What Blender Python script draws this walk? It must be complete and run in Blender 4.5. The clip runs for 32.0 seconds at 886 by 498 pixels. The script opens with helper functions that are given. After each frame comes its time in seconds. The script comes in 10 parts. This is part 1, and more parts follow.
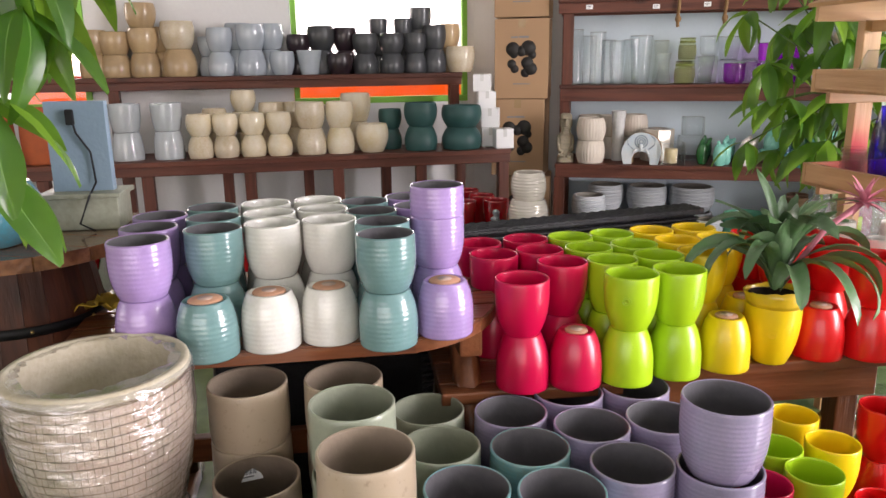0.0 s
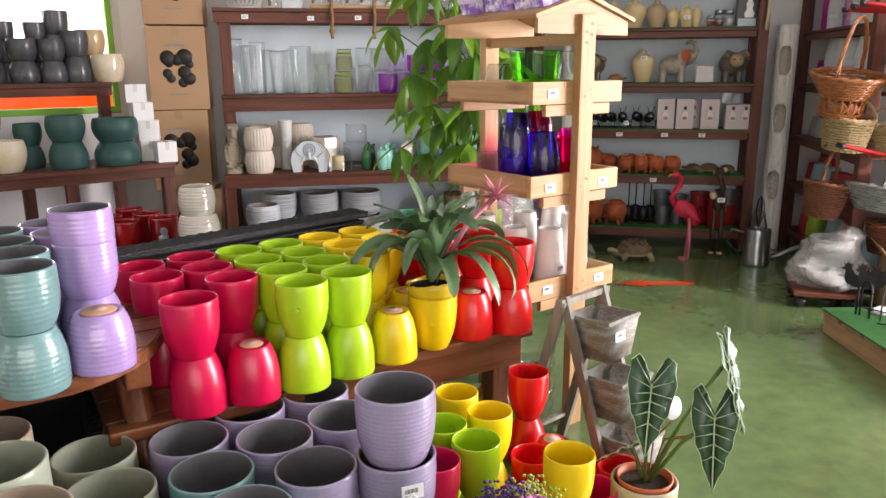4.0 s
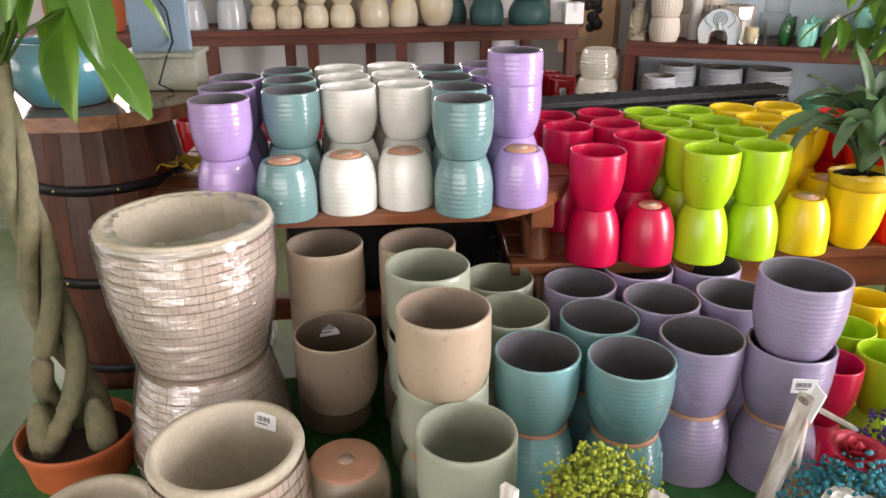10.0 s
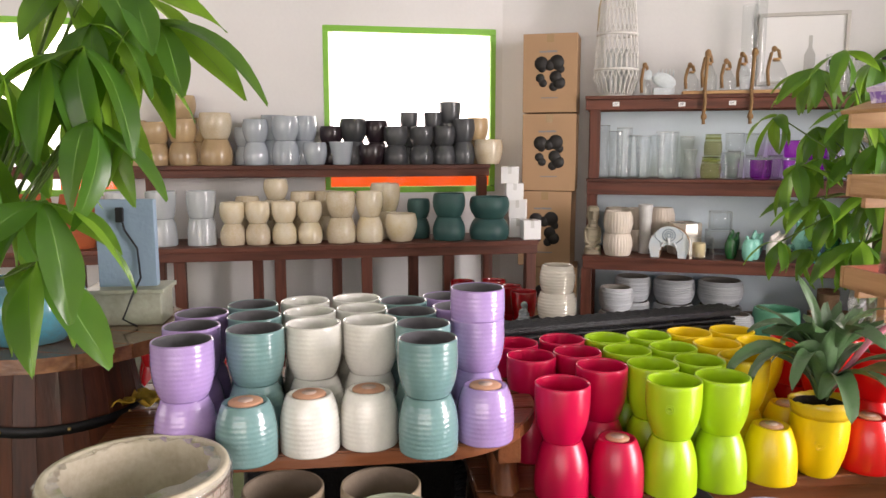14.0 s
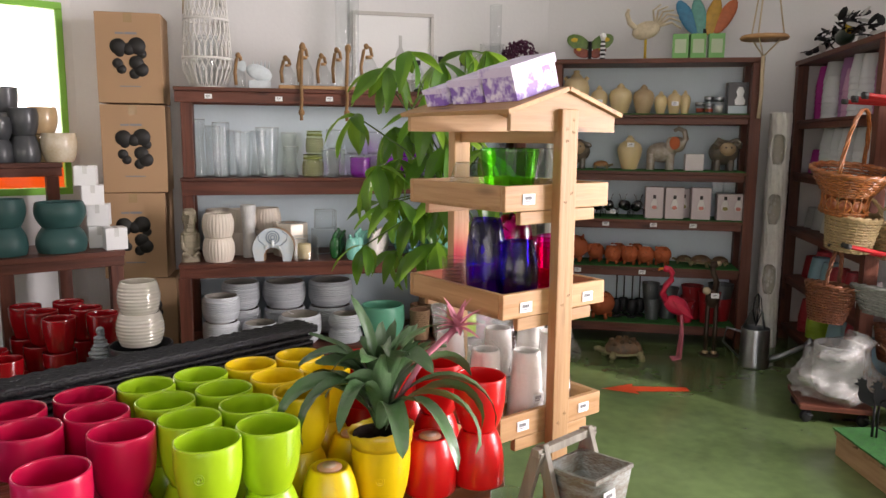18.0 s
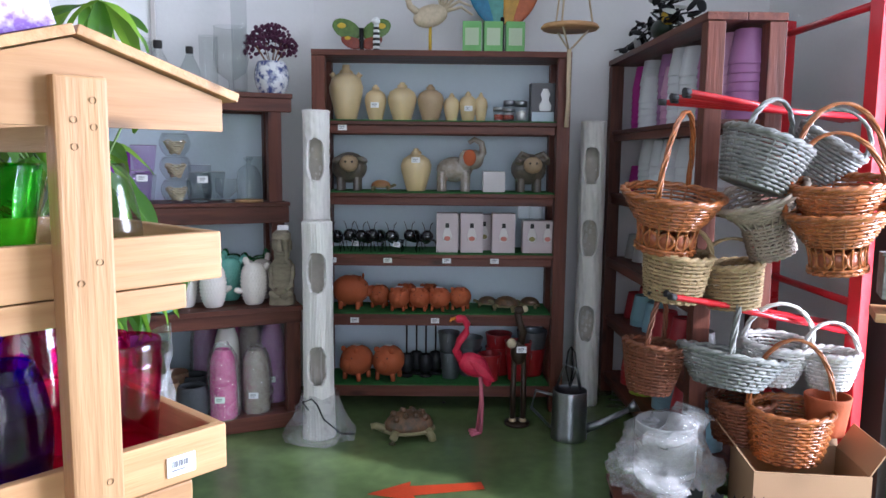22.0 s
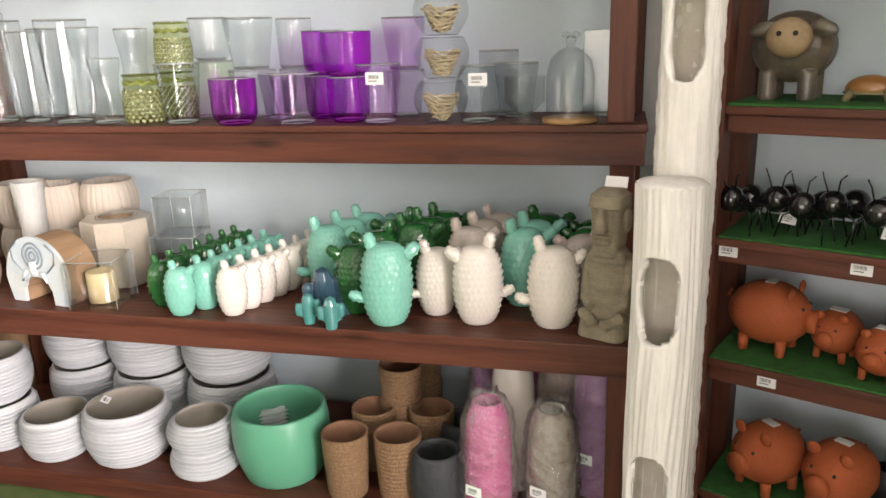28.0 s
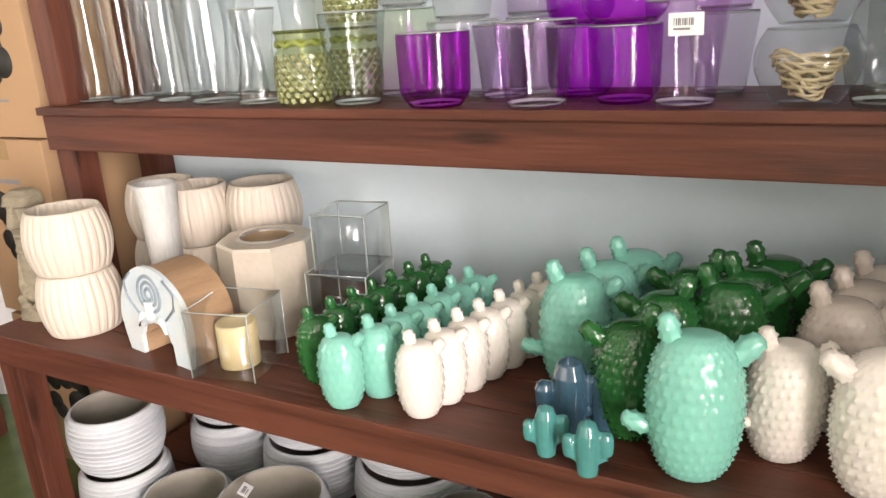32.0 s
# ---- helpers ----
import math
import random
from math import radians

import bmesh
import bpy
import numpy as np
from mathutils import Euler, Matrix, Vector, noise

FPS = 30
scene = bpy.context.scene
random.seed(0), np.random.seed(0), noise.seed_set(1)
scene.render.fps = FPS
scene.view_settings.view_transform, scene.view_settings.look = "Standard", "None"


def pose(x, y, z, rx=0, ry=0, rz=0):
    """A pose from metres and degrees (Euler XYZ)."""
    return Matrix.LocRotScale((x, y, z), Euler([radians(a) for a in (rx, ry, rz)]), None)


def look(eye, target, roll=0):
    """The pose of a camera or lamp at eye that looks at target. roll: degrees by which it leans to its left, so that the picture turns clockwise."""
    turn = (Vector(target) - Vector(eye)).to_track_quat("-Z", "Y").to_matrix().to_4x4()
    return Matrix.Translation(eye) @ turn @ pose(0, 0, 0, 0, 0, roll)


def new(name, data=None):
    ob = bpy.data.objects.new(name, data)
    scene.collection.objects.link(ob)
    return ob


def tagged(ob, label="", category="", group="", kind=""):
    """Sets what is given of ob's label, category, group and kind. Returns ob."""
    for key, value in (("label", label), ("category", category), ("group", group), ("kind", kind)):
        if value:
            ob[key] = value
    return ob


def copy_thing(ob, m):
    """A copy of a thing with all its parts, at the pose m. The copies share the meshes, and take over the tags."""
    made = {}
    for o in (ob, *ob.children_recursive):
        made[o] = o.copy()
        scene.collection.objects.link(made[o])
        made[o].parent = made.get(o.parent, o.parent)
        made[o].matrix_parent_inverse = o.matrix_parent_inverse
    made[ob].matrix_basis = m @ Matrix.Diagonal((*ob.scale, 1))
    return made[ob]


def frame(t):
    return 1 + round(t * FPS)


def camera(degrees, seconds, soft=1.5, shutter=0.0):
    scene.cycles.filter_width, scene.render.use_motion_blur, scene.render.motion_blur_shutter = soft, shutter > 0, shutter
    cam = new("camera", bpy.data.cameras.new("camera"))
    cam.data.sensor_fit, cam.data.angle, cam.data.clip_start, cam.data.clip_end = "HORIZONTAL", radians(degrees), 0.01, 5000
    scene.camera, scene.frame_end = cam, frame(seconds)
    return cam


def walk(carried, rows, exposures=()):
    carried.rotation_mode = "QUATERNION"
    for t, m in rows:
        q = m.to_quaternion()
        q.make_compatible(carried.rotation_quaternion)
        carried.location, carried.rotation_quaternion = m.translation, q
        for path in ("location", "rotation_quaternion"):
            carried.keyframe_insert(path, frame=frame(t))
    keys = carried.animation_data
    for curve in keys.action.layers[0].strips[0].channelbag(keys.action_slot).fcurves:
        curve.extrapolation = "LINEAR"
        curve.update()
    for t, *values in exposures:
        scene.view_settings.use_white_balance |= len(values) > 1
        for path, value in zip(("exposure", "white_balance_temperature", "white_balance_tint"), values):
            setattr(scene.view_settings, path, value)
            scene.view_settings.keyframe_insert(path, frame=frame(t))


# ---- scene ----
cam = camera(61.6, 32.0)
PATH = [
    (0, (2.446, 1.056, 1.322), (2.016, 2.947, 0.833), -0.8),
    (0.5, (2.454, 1.062, 1.324), (2.172, 2.982, 0.843), -0.5),
    (1, (2.455, 1.065, 1.329), (2.304, 3.002, 0.855), -0.3),
    (1.5, (2.461, 1.066, 1.332), (2.439, 3.01, 0.864), -0.1),
    (2, (2.475, 1.058, 1.337), (2.574, 3.001, 0.875), -0.0),
    (2.5, (2.494, 1.06, 1.337), (2.702, 2.997, 0.882), -0.1),
    (4.5, (2.495, 1.032, 1.323), (2.904, 2.924, 0.819), -0.3),
    (5, (2.489, 1.022, 1.307), (2.855, 2.901, 0.728), -0.8),
    (5.5, (2.483, 1.023, 1.293), (2.775, 2.888, 0.632), -1.2),
    (6, (2.47, 1.022, 1.284), (2.685, 2.879, 0.574), -1.2),
    (6.5, (2.463, 1.022, 1.28), (2.562, 2.872, 0.527), -1.3),
    (7, (2.448, 1.022, 1.28), (2.428, 2.864, 0.502), -1.2),
    (7.5, (2.432, 1.023, 1.276), (2.3, 2.856, 0.487), -1.0),
    (8, (2.421, 1.024, 1.274), (2.193, 2.843, 0.474), -1.1),
    (8.5, (2.411, 1.025, 1.269), (2.094, 2.827, 0.46), -1.3),
    (9, (2.397, 1.024, 1.265), (1.984, 2.799, 0.44), -0.9),
    (9.5, (2.394, 1.027, 1.267), (1.897, 2.78, 0.442), -0.6),
    (10, (2.396, 1.031, 1.282), (1.855, 2.792, 0.504), -0.3),
    (10.5, (2.398, 1.036, 1.295), (1.846, 2.823, 0.587), -0.3),
    (11, (2.397, 1.038, 1.309), (1.841, 2.848, 0.667), -0.6),
    (11.5, (2.398, 1.044, 1.317), (1.856, 2.884, 0.752), -0.5),
    (12, (2.394, 1.048, 1.334), (1.877, 2.919, 0.853), -0.3),
    (12.5, (2.394, 1.048, 1.344), (1.882, 2.939, 0.94), -0.3),
    (13, (2.391, 1.049, 1.35), (1.874, 2.951, 1.009), -0.5),
    (13.5, (2.389, 1.05, 1.359), (1.873, 2.961, 1.07), -0.3),
    (15.5, (2.441, 1.074, 1.407), (2.212, 3.045, 1.157), 0.7),
    (16, (2.474, 1.102, 1.374), (2.34, 3.085, 1.148), 0.3),
    (16.5, (2.492, 1.127, 1.398), (2.416, 3.11, 1.153), 0.2),
    (17, (2.527, 1.176, 1.4), (2.554, 3.159, 1.148), 0.2),
    (17.5, (2.597, 1.323, 1.403), (2.845, 3.282, 1.085), 0.8),
    (18, (2.665, 1.421, 1.411), (3.101, 3.351, 1.118), 0.5),
    (18.5, (2.751, 1.511, 1.406), (3.317, 3.406, 1.112), 0.1),
    (19, (2.886, 1.636, 1.403), (3.55, 3.497, 1.097), 0.7),
    (19.5, (3.011, 1.742, 1.408), (3.699, 3.593, 1.092), 2.0),
    (20, (3.103, 1.862, 1.401), (3.805, 3.706, 1.071), 1.7),
    (20.5, (3.201, 2.004, 1.412), (3.938, 3.837, 1.101), 1.4),
    (21, (3.289, 2.13, 1.424), (4.119, 3.93, 1.153), 0.9),
    (21.5, (3.389, 2.248, 1.419), (4.242, 4.038, 1.156), 0.9),
    (22, (3.545, 2.404, 1.4), (4.352, 4.218, 1.154), 0.6),
    (22.5, (3.67, 2.513, 1.323), (4.423, 4.35, 1.081), 0.8),
    (23, (3.724, 2.698, 1.26), (4.435, 4.554, 1.038), 0.4),
    (23.5, (3.86, 2.834, 1.292), (4.497, 4.718, 1.072), 0.7),
    (24, (3.943, 2.981, 1.279), (4.505, 4.89, 1.088), -0.0),
    (24.5, (4.081, 3.167, 1.314), (4.451, 5.12, 1.087), -0.4),
    (25, (4.174, 3.306, 1.336), (4.358, 5.282, 1.091), 0.2),
    (25.5, (4.177, 3.492, 1.308), (4.282, 5.472, 1.048), 0.1),
    (27.5, (4.347, 4.202, 1.42), (4.01, 6.109, 0.921), -1.0),
    (28, (4.348, 4.363, 1.386), (3.887, 6.23, 0.837), -1.8),
    (28.5, (4.305, 4.516, 1.354), (3.843, 6.389, 0.824), -1.1),
    (29, (4.251, 4.673, 1.35), (3.847, 6.55, 0.79), -0.0),
    (29.5, (4.194, 4.812, 1.338), (3.765, 6.679, 0.764), -0.4),
    (30, (4.119, 4.978, 1.312), (3.58, 6.818, 0.742), -1.0),
    (30.5, (4.061, 5.082, 1.31), (3.456, 6.889, 0.701), -1.9),
    (31, (3.992, 5.138, 1.299), (3.293, 6.89, 0.635), -2.7),
    (31.5, (3.939, 5.153, 1.294), (3.12, 6.873, 0.683), -2.9),
    (32, (3.897, 5.154, 1.314), (2.981, 6.828, 0.717), -3.5),
]
walk(cam, [(t, look(eye, target, roll)) for t, eye, target, roll in PATH],
     exposures=[(0, 2.03, 6780, 22), (4, 2.20, 6800, 22), (5, 2.25, 6800, 22), (7, 2.24, 6680, 20), (10, 2.26, 6830, 22), (13, 2.20, 7070, 22), (16, 1.82, 6970, 22), (19, 1.96, 6720, 22), (20, 2.03, 6300, 20), (21, 2.15, 5750, 19), (22, 2.22, 5450, 19),
               (22.6, 2.42, 5330, 20), (23, 2.50, 5200, 19), (23.6, 2.56, 6030, 19), (24, 2.67, 6600, 20), (25, 2.62, 7000, 20), (28, 2.83, 7230, 20), (29, 2.97, 7250, 20), (31, 2.95, 7280, 20), (32, 2.88, 7280, 20)])

# ---- world and light ----
world = bpy.data.worlds.new("sky")
scene.world = world
world.use_nodes = True
sky = world.node_tree.nodes.new("ShaderNodeTexSky")
sky.sky_type, sky.sun_disc = "NISHITA", False
sky.sun_elevation, sky.sun_rotation = radians(26), radians(139)
world.node_tree.links.new(sky.outputs[0], world.node_tree.nodes["Background"].inputs[0])
world.node_tree.nodes["Background"].inputs[1].default_value = 0.05


def daylight(x, y, z, rx, rz, w, h, power, color=(1.0, 0.965, 0.92)):
    """Daylight that enters by an opening of that size."""
    lamp = bpy.data.lights.new("daylight", "AREA")
    lamp.shape, lamp.size, lamp.size_y, lamp.energy, lamp.color = "RECTANGLE", w, h, power, color
    ob = new("daylight", lamp)
    ob.matrix_world = pose(x, y, z, rx, 0, rz)
    return ob


sun = bpy.data.lights.new("sun", "SUN")
sun.energy, sun.angle, sun.color = 1.3, radians(3.0), (1.0, 0.95, 0.86)
new("sun", sun).matrix_world = look((0, 0, 10), (-1.3, 1.5, 9.02))

# ---- materials ----
MATS = {}


def surf(name, col, rough=0.5, metal=0.0, var=0.12, scale=6.0, bump=0.05, bscale=80.0, coat=0.0, trans=0.0, ior=1.45,
         stretch=(1, 1, 1), col2=None, rand=0.0, spec=0.5, sheen=0.0, ramp=(0.35, 0.7), alpha=1.0, thin=0.0):
    """A surface with colour variation at two scales, a fine relief and uneven gloss."""
    if name in MATS:
        return MATS[name]
    m = bpy.data.materials.new(name)
    m.use_nodes = True
    nt, b = m.node_tree, m.node_tree.nodes["Principled BSDF"]
    L, N = nt.links.new, nt.nodes.new
    tc, mp = N("ShaderNodeTexCoord"), N("ShaderNodeMapping")
    mp.inputs["Scale"].default_value = stretch
    L(tc.outputs["Object"], mp.inputs["Vector"])
    big, fine = N("ShaderNodeTexNoise"), N("ShaderNodeTexNoise")
    for n, s, d in ((big, scale, 4), (fine, bscale, 3)):
        n.inputs["Scale"].default_value, n.inputs["Detail"].default_value = s, d
        L(mp.outputs[0], n.inputs["Vector"])
    rp = N("ShaderNodeValToRGB")
    dark = tuple(c * (1 - var) for c in col) if col2 is None else col2
    rp.color_ramp.elements[0].color, rp.color_ramp.elements[1].color = (*dark, 1), (*col, 1)
    rp.color_ramp.elements[0].position, rp.color_ramp.elements[1].position = ramp
    mix = N("ShaderNodeMath")
    mix.operation = "MULTIPLY_ADD"
    mix.inputs[1].default_value = 0.3
    L(fine.outputs[0], mix.inputs[0])
    sc = N("ShaderNodeMath")
    sc.operation = "MULTIPLY"
    sc.inputs[1].default_value = 0.7
    L(big.outputs[0], sc.inputs[0])
    L(sc.outputs[0], mix.inputs[2])
    L(mix.outputs[0], rp.inputs[0])
    out = rp.outputs[0]
    if rand:
        info, hsv = N("ShaderNodeObjectInfo"), N("ShaderNodeHueSaturation")
        mr = N("ShaderNodeMapRange")
        mr.inputs[3].default_value, mr.inputs[4].default_value = 1 - rand, 1 + rand
        L(info.outputs["Random"], mr.inputs[0])
        L(mr.outputs[0], hsv.inputs["Value"])
        L(out, hsv.inputs["Color"])
        out = hsv.outputs[0]
    L(out, b.inputs["Base Color"])
    rr = N("ShaderNodeMapRange")
    rr.inputs[3].default_value, rr.inputs[4].default_value = max(0.02, rough * 0.8), min(1, rough * 1.2)
    L(big.outputs[0], rr.inputs[0])
    L(rr.outputs[0], b.inputs["Roughness"])
    if bump:
        bp = N("ShaderNodeBump")
        bp.inputs["Strength"].default_value, bp.inputs["Distance"].default_value = min(1, bump * 4), 0.004
        L(fine.outputs[0], bp.inputs["Height"])
        L(bp.outputs[0], b.inputs["Normal"])
    b.inputs["Metallic"].default_value, b.inputs["IOR"].default_value = metal, ior
    b.inputs["Coat Weight"].default_value, b.inputs["Coat Roughness"].default_value = coat, 0.06
    b.inputs["Transmission Weight"].default_value, b.inputs["Specular IOR Level"].default_value = trans, spec
    b.inputs["Sheen Weight"].default_value, b.inputs["Alpha"].default_value = sheen, alpha
    MATS[name] = m
    return m


def clear_glass(name, tint, rough=0.02, ior=1.5, bump=0.0):
    """Thin-walled glass: tinted see-through walls whose gloss follows Fresnel."""
    m = bpy.data.materials.new(name)
    m.use_nodes = True
    nt = m.node_tree
    gl, tp, mx, fr, pw, ad = (nt.nodes.new(k) for k in ("ShaderNodeBsdfGlossy", "ShaderNodeBsdfTransparent", "ShaderNodeMixShader", "ShaderNodeLayerWeight", "ShaderNodeMath", "ShaderNodeMath"))
    tp.inputs[0].default_value = (*tint, 1)
    gl.inputs["Roughness"].default_value, fr.inputs[0].default_value = rough, 0.55
    pw.operation, pw.inputs[1].default_value = "POWER", 3.5
    ad.operation, ad.inputs[1].default_value, ad.inputs[2].default_value = "MULTIPLY_ADD", 0.55, 0.05
    nt.links.new(fr.outputs["Facing"], pw.inputs[0])
    nt.links.new(pw.outputs[0], ad.inputs[0])
    nz, bp = nt.nodes.new("ShaderNodeTexNoise"), nt.nodes.new("ShaderNodeBump")
    nz.inputs["Scale"].default_value = 60 if bump > 0.1 else 18
    bp.inputs["Strength"].default_value, bp.inputs["Distance"].default_value = 0.12 + bump, 0.004
    nt.links.new(nz.outputs[0], bp.inputs["Height"])
    for q in (gl, fr):
        nt.links.new(bp.outputs[0], q.inputs["Normal"])
    nt.links.new(ad.outputs[0], mx.inputs[0])
    nt.links.new(tp.outputs[0], mx.inputs[1])
    nt.links.new(gl.outputs[0], mx.inputs[2])
    nt.links.new(mx.outputs[0], nt.nodes["Material Output"].inputs[0])
    MATS[name] = m
    return m


def glaze(name, col, rough=0.22, coat=0.6, var=0.14, rand=0.06):
    return surf(name, col, rough, var=var, scale=9, bump=0.02, bscale=150, coat=coat, rand=rand)


WOOD = (0.135, 0.042, 0.025)
WOOD2 = (0.065, 0.020, 0.012)


def wood(name, col, dark, axis, rough=0.45, coat=0.15):
    s = [22.0, 22.0, 22.0]
    s["xyz".index(axis)] = 1.6
    key = name + "_" + axis
    if key in MATS:
        return MATS[key]
    m = surf(key, col, rough, col2=dark, scale=1.0, bscale=3.4, bump=0.14, stretch=s, coat=coat, rand=0.16, ramp=(0.34, 0.60), spec=0.35)
    nt = m.node_tree
    tc, mp, vo, mr, hs = (nt.nodes.new(k) for k in ("ShaderNodeTexCoord", "ShaderNodeMapping", "ShaderNodeTexVoronoi", "ShaderNodeMapRange", "ShaderNodeHueSaturation"))
    mp.inputs["Scale"].default_value = [2.6 if k == axis else 9.0 for k in "xyz"]
    vo.inputs["Scale"].default_value = 1.0
    mr.inputs[1].default_value, mr.inputs[2].default_value, mr.inputs[3].default_value = 0.06, 0.17, 0.42
    nt.links.new(tc.outputs["Object"], mp.inputs[0])
    nt.links.new(mp.outputs[0], vo.inputs["Vector"])
    nt.links.new(vo.outputs["Distance"], mr.inputs[0])
    nt.links.new(mr.outputs[0], hs.inputs["Value"])
    base = nt.nodes["Principled BSDF"].inputs["Base Color"]
    nt.links.new(base.links[0].from_socket, hs.inputs["Color"])
    nt.links.new(hs.outputs[0], base)
    return m


def shelfwood(axis):
    return wood("stained_wood", WOOD, WOOD2, axis, 0.5, 0.04)


def palewood(axis):
    return wood("pale_wood", (0.47, 0.28, 0.13), (0.35, 0.185, 0.078), axis, 0.5, 0.0)


def tablewood(axis):
    return wood("table_wood", (0.20, 0.07, 0.028), (0.10, 0.032, 0.014), axis, 0.3, 0.3)


def roughwood(axis):
    return wood("rough_wood", (0.42, 0.27, 0.15), (0.28, 0.16, 0.08), axis, 0.75, 0.0)


M_WALL = surf("wall_plaster", (0.73, 0.725, 0.72), 0.85, var=0.06, scale=1.5, bump=0.06, bscale=40)
M_CEIL = surf("ceiling_paint", (0.50, 0.50, 0.49), 0.9, var=0.05, scale=1.5, bump=0.03)
M_FLOOR = surf("floor_green_paint", (0.150, 0.225, 0.085), 0.22, col2=(0.080, 0.120, 0.047), scale=1.3, bscale=14, bump=0.03, coat=0.35)
M_RED_ARROW = surf("arrow_red_paint", (0.62, 0.07, 0.02), 0.4, var=0.3)
M_GREENFRAME = surf("window_green_paint", (0.22, 0.55, 0.06), 0.4)
M_CARD = surf("cardboard", (0.40, 0.245, 0.135), 0.8, var=0.08, scale=3, bump=0.03, bscale=200)
M_BLACK = surf("black_ink", (0.02, 0.018, 0.016), 0.6)
M_PAPER = surf("white_paper", (0.82, 0.82, 0.82), 0.6, var=0.03)
M_INK = surf("grey_ink", (0.22, 0.22, 0.23), 0.7)
M_GRASS = surf("artificial_grass", (0.03, 0.17, 0.03), 0.8, col2=(0.012, 0.08, 0.015), scale=40, bscale=300, bump=0.3)
M_TERRA = surf("unglazed_base", (0.62, 0.33, 0.21), 0.8, var=0.2, scale=30)
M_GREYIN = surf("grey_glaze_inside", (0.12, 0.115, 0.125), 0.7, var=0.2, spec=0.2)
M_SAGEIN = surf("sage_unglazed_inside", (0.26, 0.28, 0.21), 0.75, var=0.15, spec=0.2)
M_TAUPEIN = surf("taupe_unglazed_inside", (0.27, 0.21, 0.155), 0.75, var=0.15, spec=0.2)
M_SOIL = surf("potting_soil", (0.035, 0.022, 0.014), 0.95, var=0.5, scale=60, bump=0.4)
M_WICKER = surf("black_rattan", (0.022, 0.022, 0.025), 0.45, var=0.4, scale=40, bump=0.4, bscale=120)

# ---- mesh helpers ----


def part(name, bm, material, parent=None, label="", smooth=False, m=None):
    """Links a bmesh as one mesh object, under a thing or a part."""
    me = bpy.data.meshes.new(name)
    bm.to_mesh(me)
    bm.free()
    for k in material if isinstance(material, (list, tuple)) else [material]:
        me.materials.append(k)
    if smooth:
        me.shade_smooth()
    return put(name, me, parent, label, m)


def put(name, me, parent=None, label="", m=None):
    ob = new(name, me)
    if m is not None:
        ob.matrix_basis = m
    if parent is not None:
        ob.parent = parent
    if label:
        ob["label"] = label
    return ob


def thing(name, m, label, category, group="", kind=""):
    ob = new(name)
    ob.empty_display_size = 0.05
    ob.matrix_basis = m
    return tagged(ob, label, category, group, kind)


def box(x0, x1, y0, y1, z0, z1, bevel=0.0, bm=None):
    bm = bm or bmesh.new()
    m = Matrix.LocRotScale(((x0 + x1) / 2, (y0 + y1) / 2, (z0 + z1) / 2), None, (x1 - x0, y1 - y0, z1 - z0))
    g = bmesh.ops.create_cube(bm, size=1, matrix=m)
    if bevel:
        bmesh.ops.bevel(bm, geom=list({e for v in g["verts"] for e in v.link_edges}), offset=bevel, segments=2, affect="EDGES", profile=0.6)
    return bm


def lathe(profile, n=32, wobble=0.0, seed=0, bm=None, split=None):
    """A turned body from (radius, height, slot) rows, from the foot's centre round to the inside's centre."""
    bm = bm or bmesh.new()
    rnd = random.Random(seed)
    ph = rnd.uniform(0, 6.28)
    rings = []
    for r, z, *_ in profile:
        if r < 1e-5:
            rings.append([bm.verts.new((0, 0, z))])
        else:
            rings.append([bm.verts.new((r * (1 + wobble * math.sin(3 * a + ph)) * math.cos(a), r * (1 + wobble * math.sin(2 * a + ph)) * math.sin(a), z))
                          for a in (2 * math.pi * k / n for k in range(n))])
    for (a, b, row) in zip(rings, rings[1:], profile[1:]):
        slot = row[2] if len(row) > 2 else 0
        for k in range(n):
            q = [a[k % len(a)], a[(k + 1) % len(a)], b[(k + 1) % len(b)], b[k % len(b)]]
            q = list(dict.fromkeys(q))
            if len(q) > 2:
                f = bm.faces.new(q)
                f.smooth, f.material_index = True, slot
    return bm


def vessel(D, h, foot=0.6, belly=None, t=0.008, ribs=0, rib=0.0015, rows=14, inner=1, floor_z=0.012, shape=None, close=True, groove=None, n=32):
    """The profile of a pot: outside, rim, inside. shape(u) gives the radius over the height, as a part of D / 2."""
    R = D / 2
    if shape is None:
        shape = lambda u: foot + (1 - foot) * (1 - (1 - u) ** 2.2)  # noqa: E731
    rows = max(rows, ribs * 4)
    p = [(0, 0.004, 0), (R * shape(0) * 0.8, 0.004, 0), (R * shape(0) * 0.86, 0, 0), (R * shape(0) * 0.97, 0.001, 0)]
    for k in range(rows + 1):
        u = k / rows
        r = R * shape(u)
        if ribs and 0.04 < u < 0.93:
            r += rib * math.cos(2 * math.pi * u * ribs)
        p.append((r, 0.004 + u * (h - 0.007), 0))
    p += [(R * shape(1) - t * 0.25, h, 0), (R * shape(1) - t * 0.75, h, 0), (R * shape(1) - t, h - 0.004, inner)]
    if close:
        for k in range(6, -1, -1):
            u = k / 7
            p.append((max(0.004, R * shape(u) - t), floor_z + u * (h - 0.006 - floor_z), inner))
        p.append((0, floor_z, inner))
    return p


